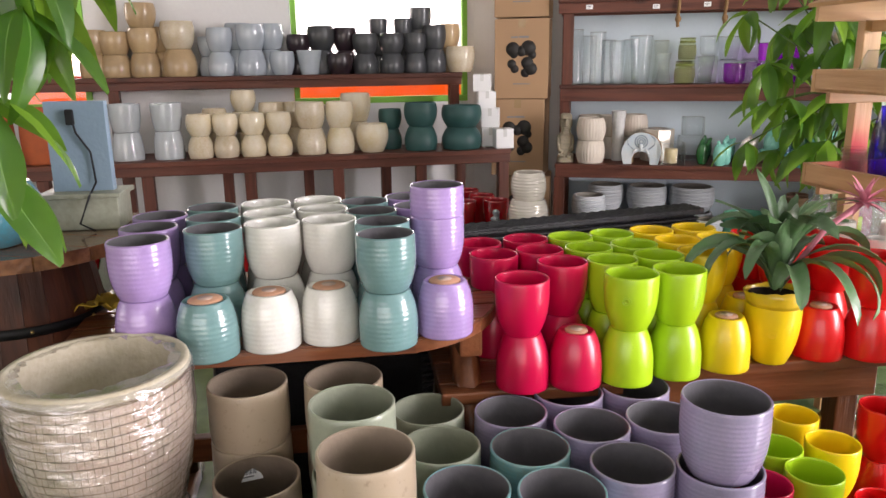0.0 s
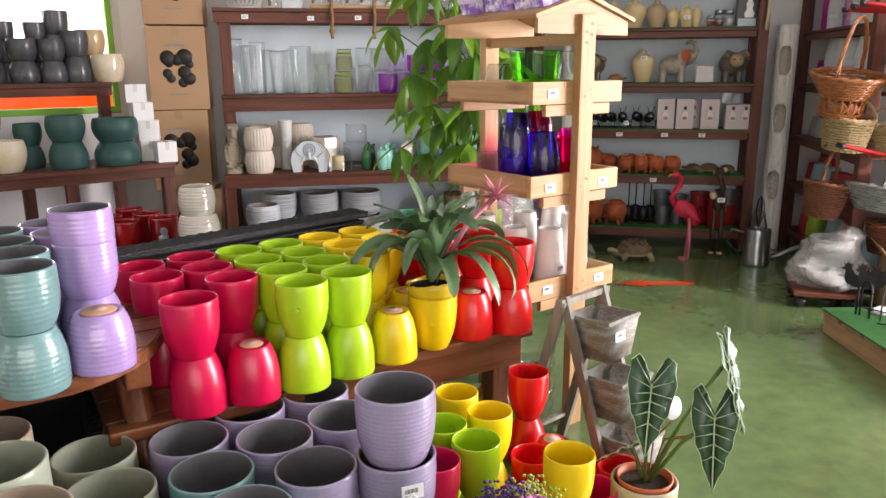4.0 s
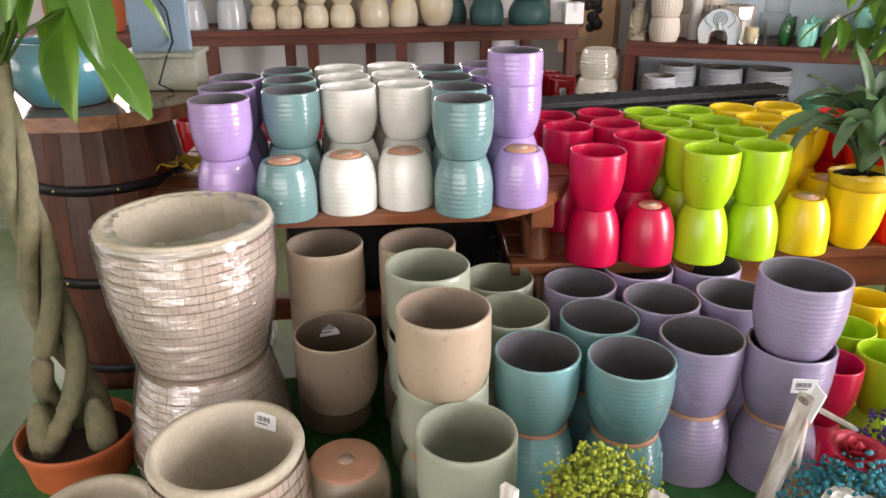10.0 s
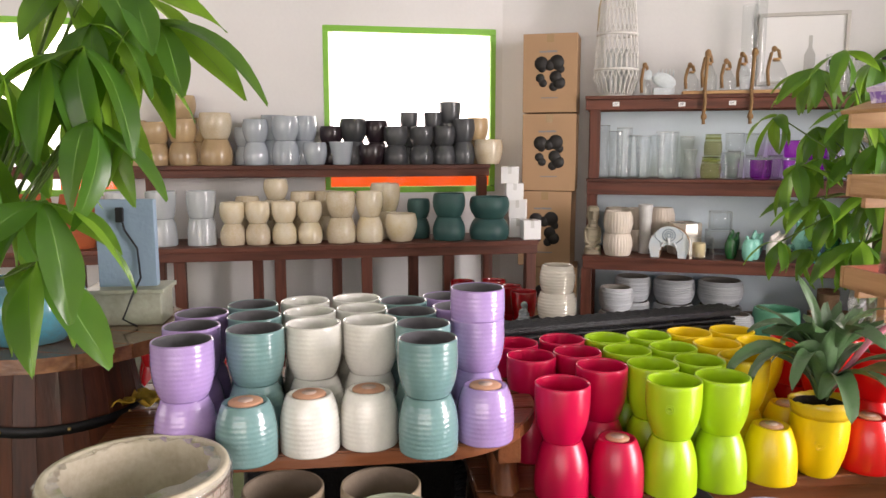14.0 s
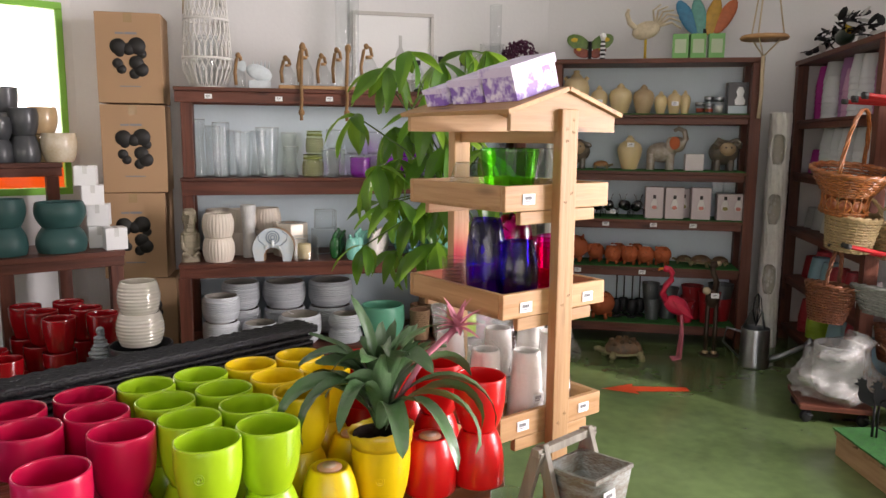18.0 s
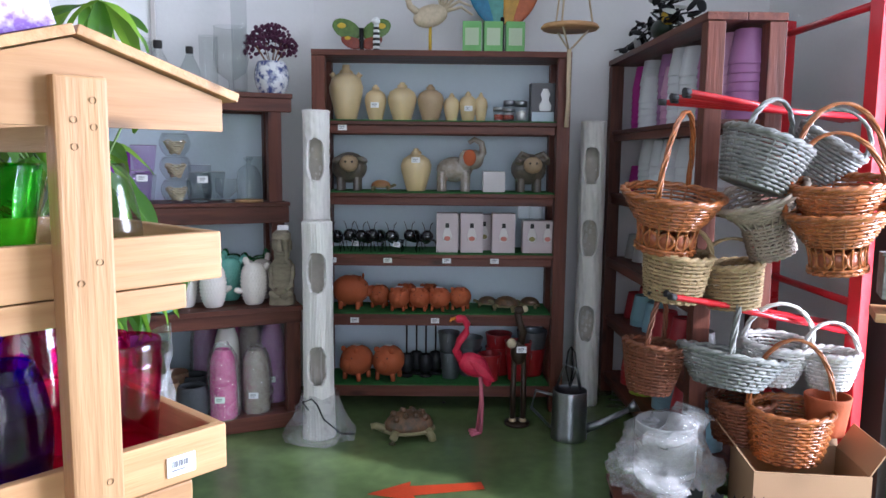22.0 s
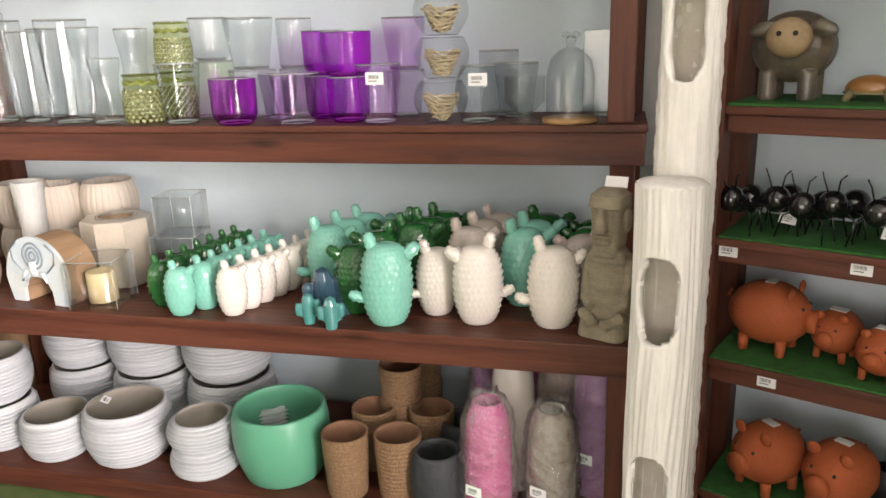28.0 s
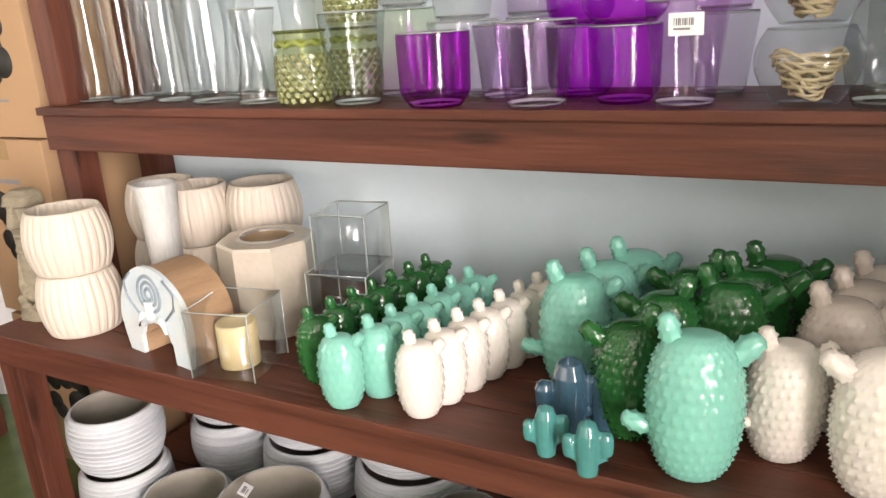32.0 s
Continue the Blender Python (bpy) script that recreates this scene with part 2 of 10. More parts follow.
def pipe(points, r, n=8, bm=None, r2=None):
    """A round rod along points, tapering from r to r2."""
    bm = bm or bmesh.new()
    pts = [Vector(p) for p in points]
    last = None
    ref = Vector((0.31, 0.17, 0.93))
    for k, p in enumerate(pts):
        d = (pts[min(k + 1, len(pts) - 1)] - pts[max(k - 1, 0)]).normalized()
        a = d.cross(ref).normalized() if abs(d.dot(ref)) < 0.98 else d.cross(Vector((1, 0, 0))).normalized()
        b = d.cross(a)
        rad = r if r2 is None else r + (r2 - r) * k / max(1, len(pts) - 1)
        ring = [bm.verts.new(p + rad * (math.cos(q) * a + math.sin(q) * b)) for q in (2 * math.pi * i / n for i in range(n))]
        if last:
            for i in range(n):
                bm.faces.new((last[i], last[(i + 1) % n], ring[(i + 1) % n], ring[i])).smooth = True
        else:
            bm.faces.new(ring[::-1])
        last = ring
    bm.faces.new(last)
    return bm


def blob(rx, ry, rz, x=0, y=0, z=0, bm=None, u=12, v=8, rot=None):
    bm = bm or bmesh.new()
    m = Matrix.Translation((x, y, z)) @ (rot or Matrix()) @ Matrix.Diagonal((rx, ry, rz, 1))
    g = bmesh.ops.create_uvsphere(bm, u_segments=u, v_segments=v, radius=1, matrix=m)
    for f in {f for w in g["verts"] for f in w.link_faces}:
        f.smooth = True
    return bm


def arc(x0, x1, h, z0, y=0.0, n=14):
    """Points of an upright hoop."""
    c, r = (x0 + x1) / 2, (x1 - x0) / 2
    return [(c - r * math.cos(math.pi * k / n), y, z0 + h * math.sin(math.pi * k / n)) for k in range(n + 1)]


SHARED = {}


def lathed(key, profile, mats, n=32, wobble=0.0):
    """A turned mesh, made once and shared."""
    if key not in SHARED:
        bm = lathe(profile, n, wobble, len(SHARED))
        me = bpy.data.meshes.new(key)
        bm.to_mesh(me)
        bm.free()
        for k in mats:
            me.materials.append(k)
        SHARED[key] = me
    return SHARED[key]


def tag_mesh():
    if "tag" not in SHARED:
        bm = box(-0.017, 0.017, -0.001, 0.001, -0.011, 0.011, 0)
        me = bpy.data.meshes.new("price_label")
        bm.to_mesh(me)
        bm.free()
        me.materials.append(M_PAPER)
        SHARED["tag"] = me
        bm = bmesh.new()
        for k in range(10):
            box(-0.012 + 0.0021 * k, -0.0112 + 0.0021 * k + 0.0004 * (k % 3), -0.0015, -0.0011, -0.001, 0.006, 0, bm)
        box(-0.012, 0.004, -0.0015, -0.0011, -0.0055, -0.0035, 0, bm)
        me = bpy.data.meshes.new("print")
        bm.to_mesh(me)
        bm.free()
        me.materials.append(M_INK)
        SHARED["print"] = me
    return SHARED["tag"]


def price_label(parent, m, s=1.0):
    """A white price label with printed bars, as part of what it sticks to."""
    a = put("price_label", tag_mesh(), parent, "white price label", m @ Matrix.Diagonal((s, s, s, 1)))
    put("print", SHARED["print"], a)
    return a


# ---- the room ----
UA, UC = radians(24.5), radians(-23.25)
WALL_H = 3.3


def wall(name, x0, y0, x1, y1, holes=(), thick=0.2, z1=WALL_H):
    """A wall whose inner face runs from the first point to the second, room on its right hand; holes: (s0, s1, z0, z1)."""
    d = math.hypot(x1 - x0, y1 - y0)
    bm = bmesh.new()
    xs = sorted({0.0, d, *(h[0] for h in holes), *(h[1] for h in holes)})
    for a, b in zip(xs, xs[1:]):
        cuts = [h for h in holes if h[0] <= a + 1e-6 and b <= h[1] + 1e-6]
        z = 0.0
        for h in sorted(cuts, key=lambda q: q[2]):
            if h[2] > z:
                box(a, b, 0, thick, z, h[2], 0, bm)
            z = h[3]
        box(a, b, 0, thick, z, z1, 0, bm)
    bmesh.ops.remove_doubles(bm, verts=bm.verts, dist=1e-5)
    ob = part(name, bm, M_WALL, m=pose(x0, y0, 0, 0, 0, math.degrees(math.atan2(y1 - y0, x1 - x0))))
    return tagged(ob, "white plastered wall, slightly grey and uneven", "wall", kind="structure")


def along(px, py, ang, s, back=0.0):
    """A place s along a line that starts at (px, py), and that far behind it."""
    return px + s * math.cos(ang) - back * math.sin(ang), py + s * math.sin(ang) + back * math.cos(ang)


# wall A passes (1.45, 6.80); wall B is y = 6.78; wall C runs at -23.25 degrees
A0 = along(1.45, 6.80, UA, -6.2)
A1 = (1.405, 6.78)
C0 = (4.655, 6.78)
C1 = along(*C0, UC, 2.657)
sA = 6.2
WIN1 = (sA - 1.40, sA - 0.10, 1.03, 2.25)
WIN2 = (sA - 4.07, sA - 2.77, 1.03, 2.25)
wall("wall_west", *A0, *A1, holes=[WIN1, WIN2])
wall("wall_north", *A1, *C0)
wall("wall_northeast", *C0, *C1)
E1 = along(*C1, radians(-112.2), 1.76)
SE = (7.7, -3.0)
wall("wall_east", *C1, *E1)
wall("wall_alcove", *E1, 7.7, 3.95)
wall("wall_southeast", 7.7, 3.95, *SE, holes=[(0.6, 2.5, 0.05, 3.0)])
wall("wall_south", *SE, A0[0], -3.0, holes=[(3.1, 8.5, 0.05, 2.75)])
wall("wall_southwest", A0[0], -3.0, *A0, holes=[(1.0, 5.2, 0.9, 2.6)])
bm = box(-5.2, 8.2, -3.6, 7.6, -0.12, 0.0)
tagged(part("floor", bm, M_FLOOR), "green painted concrete floor, glossy and worn", "floor", kind="structure")
bm = box(-5.2, 8.2, -3.6, 7.6, WALL_H, WALL_H + 0.15)
tagged(part("ceiling", bm, M_CEIL), "plain white ceiling", "ceiling", kind="structure")
bm = box(-300, 300, -300, 300, -0.4, -0.13)
tagged(part("ground", bm, surf("outside_ground", (0.3, 0.29, 0.26), 0.9)), "pale paved ground outside", "ground", kind="structure")
for n, (s0, s1, z0, z1) in enumerate((WIN1, WIN2)):
    w = thing("window_%d" % (n + 1), pose(*A0, 0, 0, 0, 24.5), "window with a bright green painted frame, overlooking glare", "window", kind="structure")
    f = 0.045
    for (a, b, c, d) in ((s0, s1, z1 - f, z1), (s0, s1, z0, z0 + f), (s0, s0 + f, z0 + f, z1 - f), (s1 - f, s1, z0 + f, z1 - f)):
        part("window_frame", box(a + 0.002, b - 0.002, -0.012, 0.05, c, d, 0.006), M_GREENFRAME, w)
    pane = part("pane", box(s0 + f, s1 - f, 0.02, 0.026, z0 + f, z1 - f), surf("window_glass", (1, 1, 1), 0.02, var=0, bump=0, trans=1.0), w)
    pane.visible_shadow = False
glow = bpy.data.materials.new("bright_haze")
glow.use_nodes = True
e = glow.node_tree.nodes.new("ShaderNodeEmission")
e.inputs[0].default_value, e.inputs[1].default_value = (1.0, 1.0, 1.0, 1), 0.5
glow.node_tree.links.new(e.outputs[0], glow.node_tree.nodes["Material Output"].inputs[0])
bm = box(-3.5, 9.5, 3.4, 3.45, -0.1, 6.5)
tagged(part("backdrop", bm, glow, m=pose(*A0, 0, 0, 0, 24.5)), "blank white glare outside the windows", "backdrop", kind="structure")
for k, (x, y, z, rx, rz, w, h, p) in enumerate((
        (*along(*A0, UA, (WIN1[0] + WIN1[1]) / 2, 0.12), 1.73, -90, 24.5, 1.15, 0.94, 5.3),
        (*along(*A0, UA, (WIN2[0] + WIN2[1]) / 2, 0.12), 1.73, -90, 24.5, 1.15, 0.94, 5.3),
        (SE[0] - 5.8, -2.95, 1.45, 90, 0, 5.2, 2.5, 30),
        (A0[0] + 0.05, -3.0 + 3.1, 1.75, 90, -90, 4.0, 1.6, 12),
        (7.65, 2.40, 1.52, 90, 90, 1.9, 2.8, 128))):
    daylight(x, y, z, rx, rz, w, h, p, (0.96, 0.975, 1.0) if x > 7 else (1.0, 0.965, 0.92))

# ---- floor arrow ----
bm = bmesh.new()
pts = [(0, 0), (0.20, 0.09), (0.19, 0.045), (0.50, 0.035), (0.50, -0.035), (0.19, -0.045), (0.20, -0.09)]
top = [bm.verts.new((x, y, 0.0)) for x, y in pts]
bm.faces.new(top)
arrow = part("floor_arrow", bm, M_RED_ARROW, m=pose(4.46, 5.22, 0.003, 0, 0, -13))
tagged(arrow, "red arrow painted on the green floor, worn", "floor marking", kind="structure")


# ---- timber shelving ----
def shelving(name, m, label, posts, boards, group="timber shelving", cat="shelf unit"):
    """posts: (x, y, z0, z1); boards: (x0, x1, y0, y1, top, thick, apron height or 0)."""
    u = thing(name, m, label, cat, group)
    for x, y, z0, z1 in posts:
        part("post", box(x - 0.035, x + 0.035, y, y + 0.07, z0, z1, 0.004), shelfwood("z"), u)
    for x0, x1, y0, y1, top, th, ap in boards:
        k = max(1, round((y1 - y0) / 0.13))
        w = (y1 - y0) / k
        for i in range(k):
            part("plank", box(x0, x1, y0 + i * w, y0 + (i + 1) * w - 0.003, top - th, top, 0.003), shelfwood("x"), u)
        if ap:
            part("front_rail", box(x0 + 0.004, x1 - 0.004, y0 + 0.012, y0 + 0.045, top - th - ap, top - th - 0.001, 0.004), shelfwood("x"), u)
            part("back_rail", box(x0 + 0.004, x1 - 0.004, y1 - 0.045, y1 - 0.012, top - th - ap, top - th - 0.001, 0.004), shelfwood("x"), u)
    return u


ML = pose(1.78, 6.07, 0, 0, 0, 24.5)       # lower front edge of the shelves under the window
shelving("long_shelf", ML, "long dark-stained two-step timber shelf full of small pots", (
    [(-0.035 - s, 0.02, 0, 0.652) for s in (0, 0.57, 1.12, 1.68, 2.30, 2.9, 3.5)] + [(-0.035 - s, 0.45, 0, 0.652) for s in (0.2, 0.75, 1.3, 1.85, 2.5, 3.2)]
    + [(-0.26 - s, 0.53, 0.744, 1.16) for s in (0, 2.32, 3.5)]),
    [(-4.2, 0.01, 0.0, 0.53, 0.743, 0.03, 0.06), (-4.2, -0.20, 0.53, 0.78, 1.245, 0.03, 0.055)])
B_UNIT = shelving("glassware_shelf", pose(2.08, 6.10, 0, 0, 0, 0), "dark-stained timber shelf unit filled with glassware, cacti and bowls", (
    [(0.03, 0.02, 0, 0.552), (2.285, 0.02, 0, 0.552), (0.03, 0.55, 0, 1.64), (2.285, 0.55, 0, 1.64), (0.04, 0.29, 0.642, 1.062), (2.27, 0.29, 0.642, 1.062),
     (0.05, 0.29, 1.153, 1.63), (2.26, 0.29, 1.153, 1.63)]),
    [(0.0, 2.33, 0.0, 0.62, 0.641, 0.025, 0.065), (0.0, 2.33, 0.26, 0.62, 1.152, 0.02, 0.09), (-0.02, 2.35, 0.26, 0.62, 1.72, 0.025, 0.07), (0.0, 2.33, 0.0, 0.62, 0.085, 0.025, 0.055)])
# added panels: the bluish light on the white wall is put into their colour
M_BLUELIT = surf("pale_blue_paint", (0.63, 0.73, 0.79), 0.8, var=0.06, scale=2.0, bump=0.05, bscale=40)
part("back_panel", box(0.005, 2.325, 0.622, 0.634, 0.09, 1.645), M_BLUELIT, B_UNIT, "added back panel tinted with the bluish light on the wall")
CW = 1.366
C_UNIT = shelving("figurine_shelf", pose(4.52, 6.316, 0, 0, 0, -23.25), "tall dark-stained timber shelf unit lined with artificial grass", (
    [(0.035, 0.0, 0, 1.92), (CW - 0.035, 0.0, 0, 1.92), (0.035, 0.26, 0, 1.92), (CW - 0.035, 0.26, 0, 1.92)]),
    [(0.0, CW, -0.005, 0.335, 1.952, 0.03, 0.0)] + [(0.07, CW - 0.07, 0.004, 0.32, z, 0.02, 0.045) for z in (1.585, 1.205, 0.875, 0.545, 0.145)], group="timber shelving")
# same added panel, tinted as the wall looks in bluish light
part("back_panel", box(0.01, CW - 0.01, 0.332, 0.342, 0.15, 1.92), M_BLUELIT, C_UNIT, "added back panel tinted with the bluish light on the wall")
for z in (1.585, 1.205, 0.875, 0.545, 0.145):
    tagged(part("grass_mat", box(0.075, CW - 0.075, 0.006, 0.31, z + 0.001, z + 0.007), M_GRASS, m=pose(4.52, 6.316, 0, 0, 0, -23.25)),
           "strip of green artificial grass on a shelf", "grass mat", "shelf grass mats")
DL = 1.51
MD = pose(6.232, 6.075, 0, 0, 0, -112.2)
D_UNIT = shelving("paper_pot_shelf", MD, "tall dark-stained timber shelf unit stacked with coloured paper pots", (
    [(0.035, 0.0, 0, 1.93), (DL - 0.035, 0.0, 0, 1.93), (0.035, 0.24, 0, 1.93), (DL - 0.035, 0.24, 0, 1.93)]),
    [(0.0, DL, -0.005, 0.315, 1.965, 0.03, 0.0)] + [(0.03, DL - 0.03, 0.012, 0.305, z, 0.02, 0.04) for z in (1.56, 1.20, 0.82, 0.47, 0.12)])

# ---- tables ----
T1 = pose(1.62, 2.485, 0, 0, 0, 21.8)
tb = thing("picnic_table", T1, "varnished timber picnic table with round-ended plank top and curved legs", "table")
for k in range(6):
    bm = bmesh.new()
    ys = [k * 0.115 + 0.111 * q / 8 for q in range(9)]
    edge = [(-0.40, ys[-1]), (-0.40, ys[0])] + [(0.36 + 0.33 * math.sqrt(max(0.0, 1 - ((q - 0.343) / 0.35) ** 2)), q) for q in ys]
    f = bm.faces.new([bm.verts.new((px, py, 0.655)) for px, py in edge])
    g = bmesh.ops.extrude_face_region(bm, geom=[f])
    bmesh.ops.translate(bm, vec=(0, 0, 0.035), verts=[v for v in g["geom"] if isinstance(v, bmesh.types.BMVert)])
    bmesh.ops.recalc_face_normals(bm, faces=bm.faces)
    bmesh.ops.bevel(bm, geom=[e for e in bm.edges if all(v.co.z > 0.68 for v in e.verts)], offset=0.004, segments=2, affect="EDGES")
    part("plank", bm, tablewood("x"), tb)
part("apron", box(-0.38, 0.50, 0.315, 0.345, 0.60, 0.654, 0.004), tablewood("x"), tb)
for x in (-0.25, 0.585):
    for s in (-1, 1):
        leg = [(x, 0.33 + s * 0.05 + s * 0.27 * u + s * 0.05 * math.sin(3.1 * u), 0.63 * (1 - u)) for u in (k / 8 for k in range(9))]
        bm = pipe(leg, 0.04, 6)
        part("leg", bm, tablewood("z"), tb)
    part("crossbar", box(x - 0.03, x + 0.03, 0.13, 0.55, 0.58, 0.654, 0.005), tablewood("y"), tb)
    part("foot", box(x - 0.035, x + 0.035, -0.06, 0.72, 0.0, 0.05, 0.008), tablewood("y"), tb)
part("stretcher", box(-0.25, 0.585, 0.31, 0.35, 0.25, 0.32, 0.005), tablewood("x"), tb)

BN = pose(2.60, 3.07, 0, 0, 0, 19.6)
bn = thing("display_bench", BN, "long varnished timber bench carrying bright plastic pots", "bench")
for k in range(5):
    part("plank", box(-0.62, 0.705, k * 0.125 - (0.0 if k else 0.02), k * 0.125 + 0.121, 0.452, 0.487, 0.006), tablewood("x"), bn)
part("plank", box(-0.62, -0.13, -0.086, -0.024, 0.452, 0.487, 0.006), tablewood("x"), bn)
part("apron", box(-0.1, 0.68, 0.012, 0.04, 0.35, 0.45, 0.004), tablewood("x"), bn)
for x in (-0.5, 0.62):
    for y in (0.08, 0.52):
        part("leg", box(x - 0.035, x + 0.035, y - 0.035, y + 0.035, 0, 0.45, 0.005), tablewood("z"), bn)

wk = thing("rattan_sofa", pose(2.05, 3.16, 0, 0, 0, 33), "black woven rattan sofa behind the pot displays", "sofa")
part("back", box(-0.1, 1.02, 0.245, 0.33, 0.05, 0.755, 0.02), M_WICKER, wk)
part("arm", box(-0.75, -0.12, 0.10, 0.22, 0.02, 0.60, 0.02), M_WICKER, wk)
for k in range(36):
    part("strand", pipe([(-0.1 + i * 0.016, 0.240 + 0.005 * (1 if (i + k) % 2 else -1), 0.06 + 0.0195 * k) for i in range(71)], 0.0085, 4), M_WICKER, wk)
part("top_rail", box(-0.12, 1.04, 0.232, 0.345, 0.756, 0.772, 0.006), M_WICKER, wk)
for k in range(5):
    part("top_strand", pipe([(-0.12 + i * 0.02, 0.242 + 0.023 * k + 0.002 * (1 if (i + k) % 2 else -1), 0.773 + 0.0015 * (1 if (i + k) % 2 else -1)) for i in range(59)], 0.0095, 5), M_WICKER, wk)

# pallets with artificial grass
pl = thing("pallet", pose(1.35, 1.75, 0, 0, 0, 24), "low timber pallet covered with artificial grass", "pallet")
for y in (0.0, 0.3, 0.62):
    part("runner", box(-0.2, 2.39, y, y + 0.07, 0.0, 0.10, 0.004), roughwood("x"), pl)
for k in range(12):
    part("board", box(-0.2 + k * 0.217, -0.2 + k * 0.217 + 0.2, -0.01, 0.72, 0.101, 0.124, 0.003), roughwood("y"), pl)
bm = box(-0.22, 2.40, -0.02, 0.75, 0.125, 0.133)
part("grass_mat", bm, M_GRASS, pl, "green artificial grass")

# ---- glazed pots ----
P_PURPLE = glaze("lilac_glaze", (0.40, 0.27, 0.55), 0.2, 0.7)
P_TEAL = glaze("teal_glaze", (0.155, 0.285, 0.285), 0.22, 0.6)
P_WHITE = glaze("white_glaze", (0.70, 0.69, 0.64), 0.2, 0.7)
P_BIGP = surf("mauve_glaze", (0.35, 0.275, 0.44), 0.26, col2=(0.26, 0.235, 0.33), scale=8, coat=0.5, bump=0.03, bscale=120, rand=0.08)
P_BIGT = surf("blue_green_glaze", (0.145, 0.325, 0.345), 0.26, col2=(0.20, 0.29, 0.25), ramp=(0.28, 0.5), scale=8, coat=0.5, bump=0.03, bscale=120, rand=0.08)
P_SAGE = glaze("sage_glaze", (0.33, 0.365, 0.275), 0.3, 0.4)
P_BROWN = surf("taupe_glaze", (0.36, 0.285, 0.205), 0.38, col2=(0.18, 0.13, 0.09), scale=60, bscale=220, bump=0.02, coat=0.25, rand=0.08, ramp=(0.2, 0.42))
C_CRIM = surf("crimson_lacquer", (0.52, 0.004, 0.05), 0.32, var=0.05, bump=0.01, coat=0.15, rand=0.04)
C_LIME = surf("lime_lacquer", (0.36, 0.58, 0.012), 0.32, var=0.05, bump=0.01, coat=0.15, rand=0.04)
C_YEL = surf("yellow_lacquer", (0.80, 0.55, 0.006), 0.32, var=0.05, bump=0.01, coat=0.15, rand=0.04)
C_RED = surf("red_lacquer", (0.62, 0.008, 0.008), 0.3, var=0.05, bump=0.01, coat=0.2, rand=0.04)


def egg(foot, top=0.94, at=0.62):
    """A rounded pot: narrow foot, full shoulder, slightly drawn-in rim."""
    return lambda u: (foot + (1 - foot) * (1 - (1 - u / at) ** 3.0) if u < at else 1.0) - (1 - top) * max(0, u - 0.6) / 0.4


def pot_mesh(key, mat_, D, h, foot, ribs=0, top=0.97, inner=None, at=0.7, rib=0.0014, t=0.007, n=32):
    return lathed(key, vessel(D, h, shape=egg(foot, top, at), ribs=ribs, rib=rib, t=t), [mat_, inner or mat_, M_TERRA], n)


RNG = random.Random(11)


def place(me, name, x, y, z, h, inv=False, label="", cat="flower pot", group="", foot=None, tag=None):
    """One pot, upright or turned over; foot: the radius of an unglazed foot ring that shows."""
    tilt = RNG.uniform(-1.2, 1.2) if not inv else 0
    m = pose(x, y, z + (h if inv else 0), 180 if inv else 0, 0, RNG.uniform(0, 360)) if not tilt else pose(x, y, z, 0, 0, RNG.uniform(0, 360))
    ob = put(name, me, None, "", m)
    tagged(ob, label, cat, group)
    if inv and foot:
        key = "foot%.3f" % foot
        fm = lathed(key, [(0, -0.002), (foot * 0.9, -0.002), (foot, 0.001), (foot, 0.004), (foot * 0.9, 0.006)], [M_TERRA], 24)
        put("foot_ring", fm, ob, "unglazed terracotta foot")
        put("sticker", lathed("sticker", [(0, -0.0032), (0.017, -0.0032), (0.017, -0.002)], [surf("worn_pale_print", (0.56, 0.40, 0.33), 0.7, var=0.25, scale=40)], 12), ob, "worn pale sticker")
    if not inv and me.name in LIPS:
        put("rim", lathed("lip_" + me.name, [(LIPS[me.name] - 0.0045, h - 0.001), (LIPS[me.name] - 0.0025, h + 0.0012), (LIPS[me.name] - 0.0005, h - 0.0012)], [me.materials[0]], 32), ob)
    if tag is not None:
        price_label(ob, tag)
    return ob


LIPS = {}


def stamp(ob, R, z, toward):
    """A round maker's mark pressed into a pot's side, on the side that faces that azimuth."""
    a = toward - ob.rotation_euler.z
    key = "stamp_" + ob.data.materials[0].name
    put("stamp", lathed(key, [(0, 0), (0.005, 0.0), (0.0055, 0.0012), (0.007, 0.0012), (0.0075, 0.0), (0.010, 0.0), (0.0105, 0.0014), (0.012, 0.0)], [ob.data.materials[0]], 20), ob, "pressed round mark", pose(R * math.cos(a), R * math.sin(a), z, 90, 0, math.degrees(a) + 90))



def stack(me, D, h, name, x, y, z, pattern, label, group, foot=None, tag=None):
    """pattern: i turned over, u upright on it, n nested in the one below."""
    for ch in pattern:
        if ch == "n":
            z -= h * 0.42
        last = place(me, name, x + RNG.uniform(-.003, .003), y + RNG.uniform(-.003, .003), z, h, ch == "i", label + (" turned upside down" if ch == "i" else ""), group=group, foot=foot)
        z += h
    return last


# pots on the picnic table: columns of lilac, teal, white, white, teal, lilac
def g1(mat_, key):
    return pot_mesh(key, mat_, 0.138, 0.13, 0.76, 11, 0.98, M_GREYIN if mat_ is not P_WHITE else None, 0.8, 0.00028)


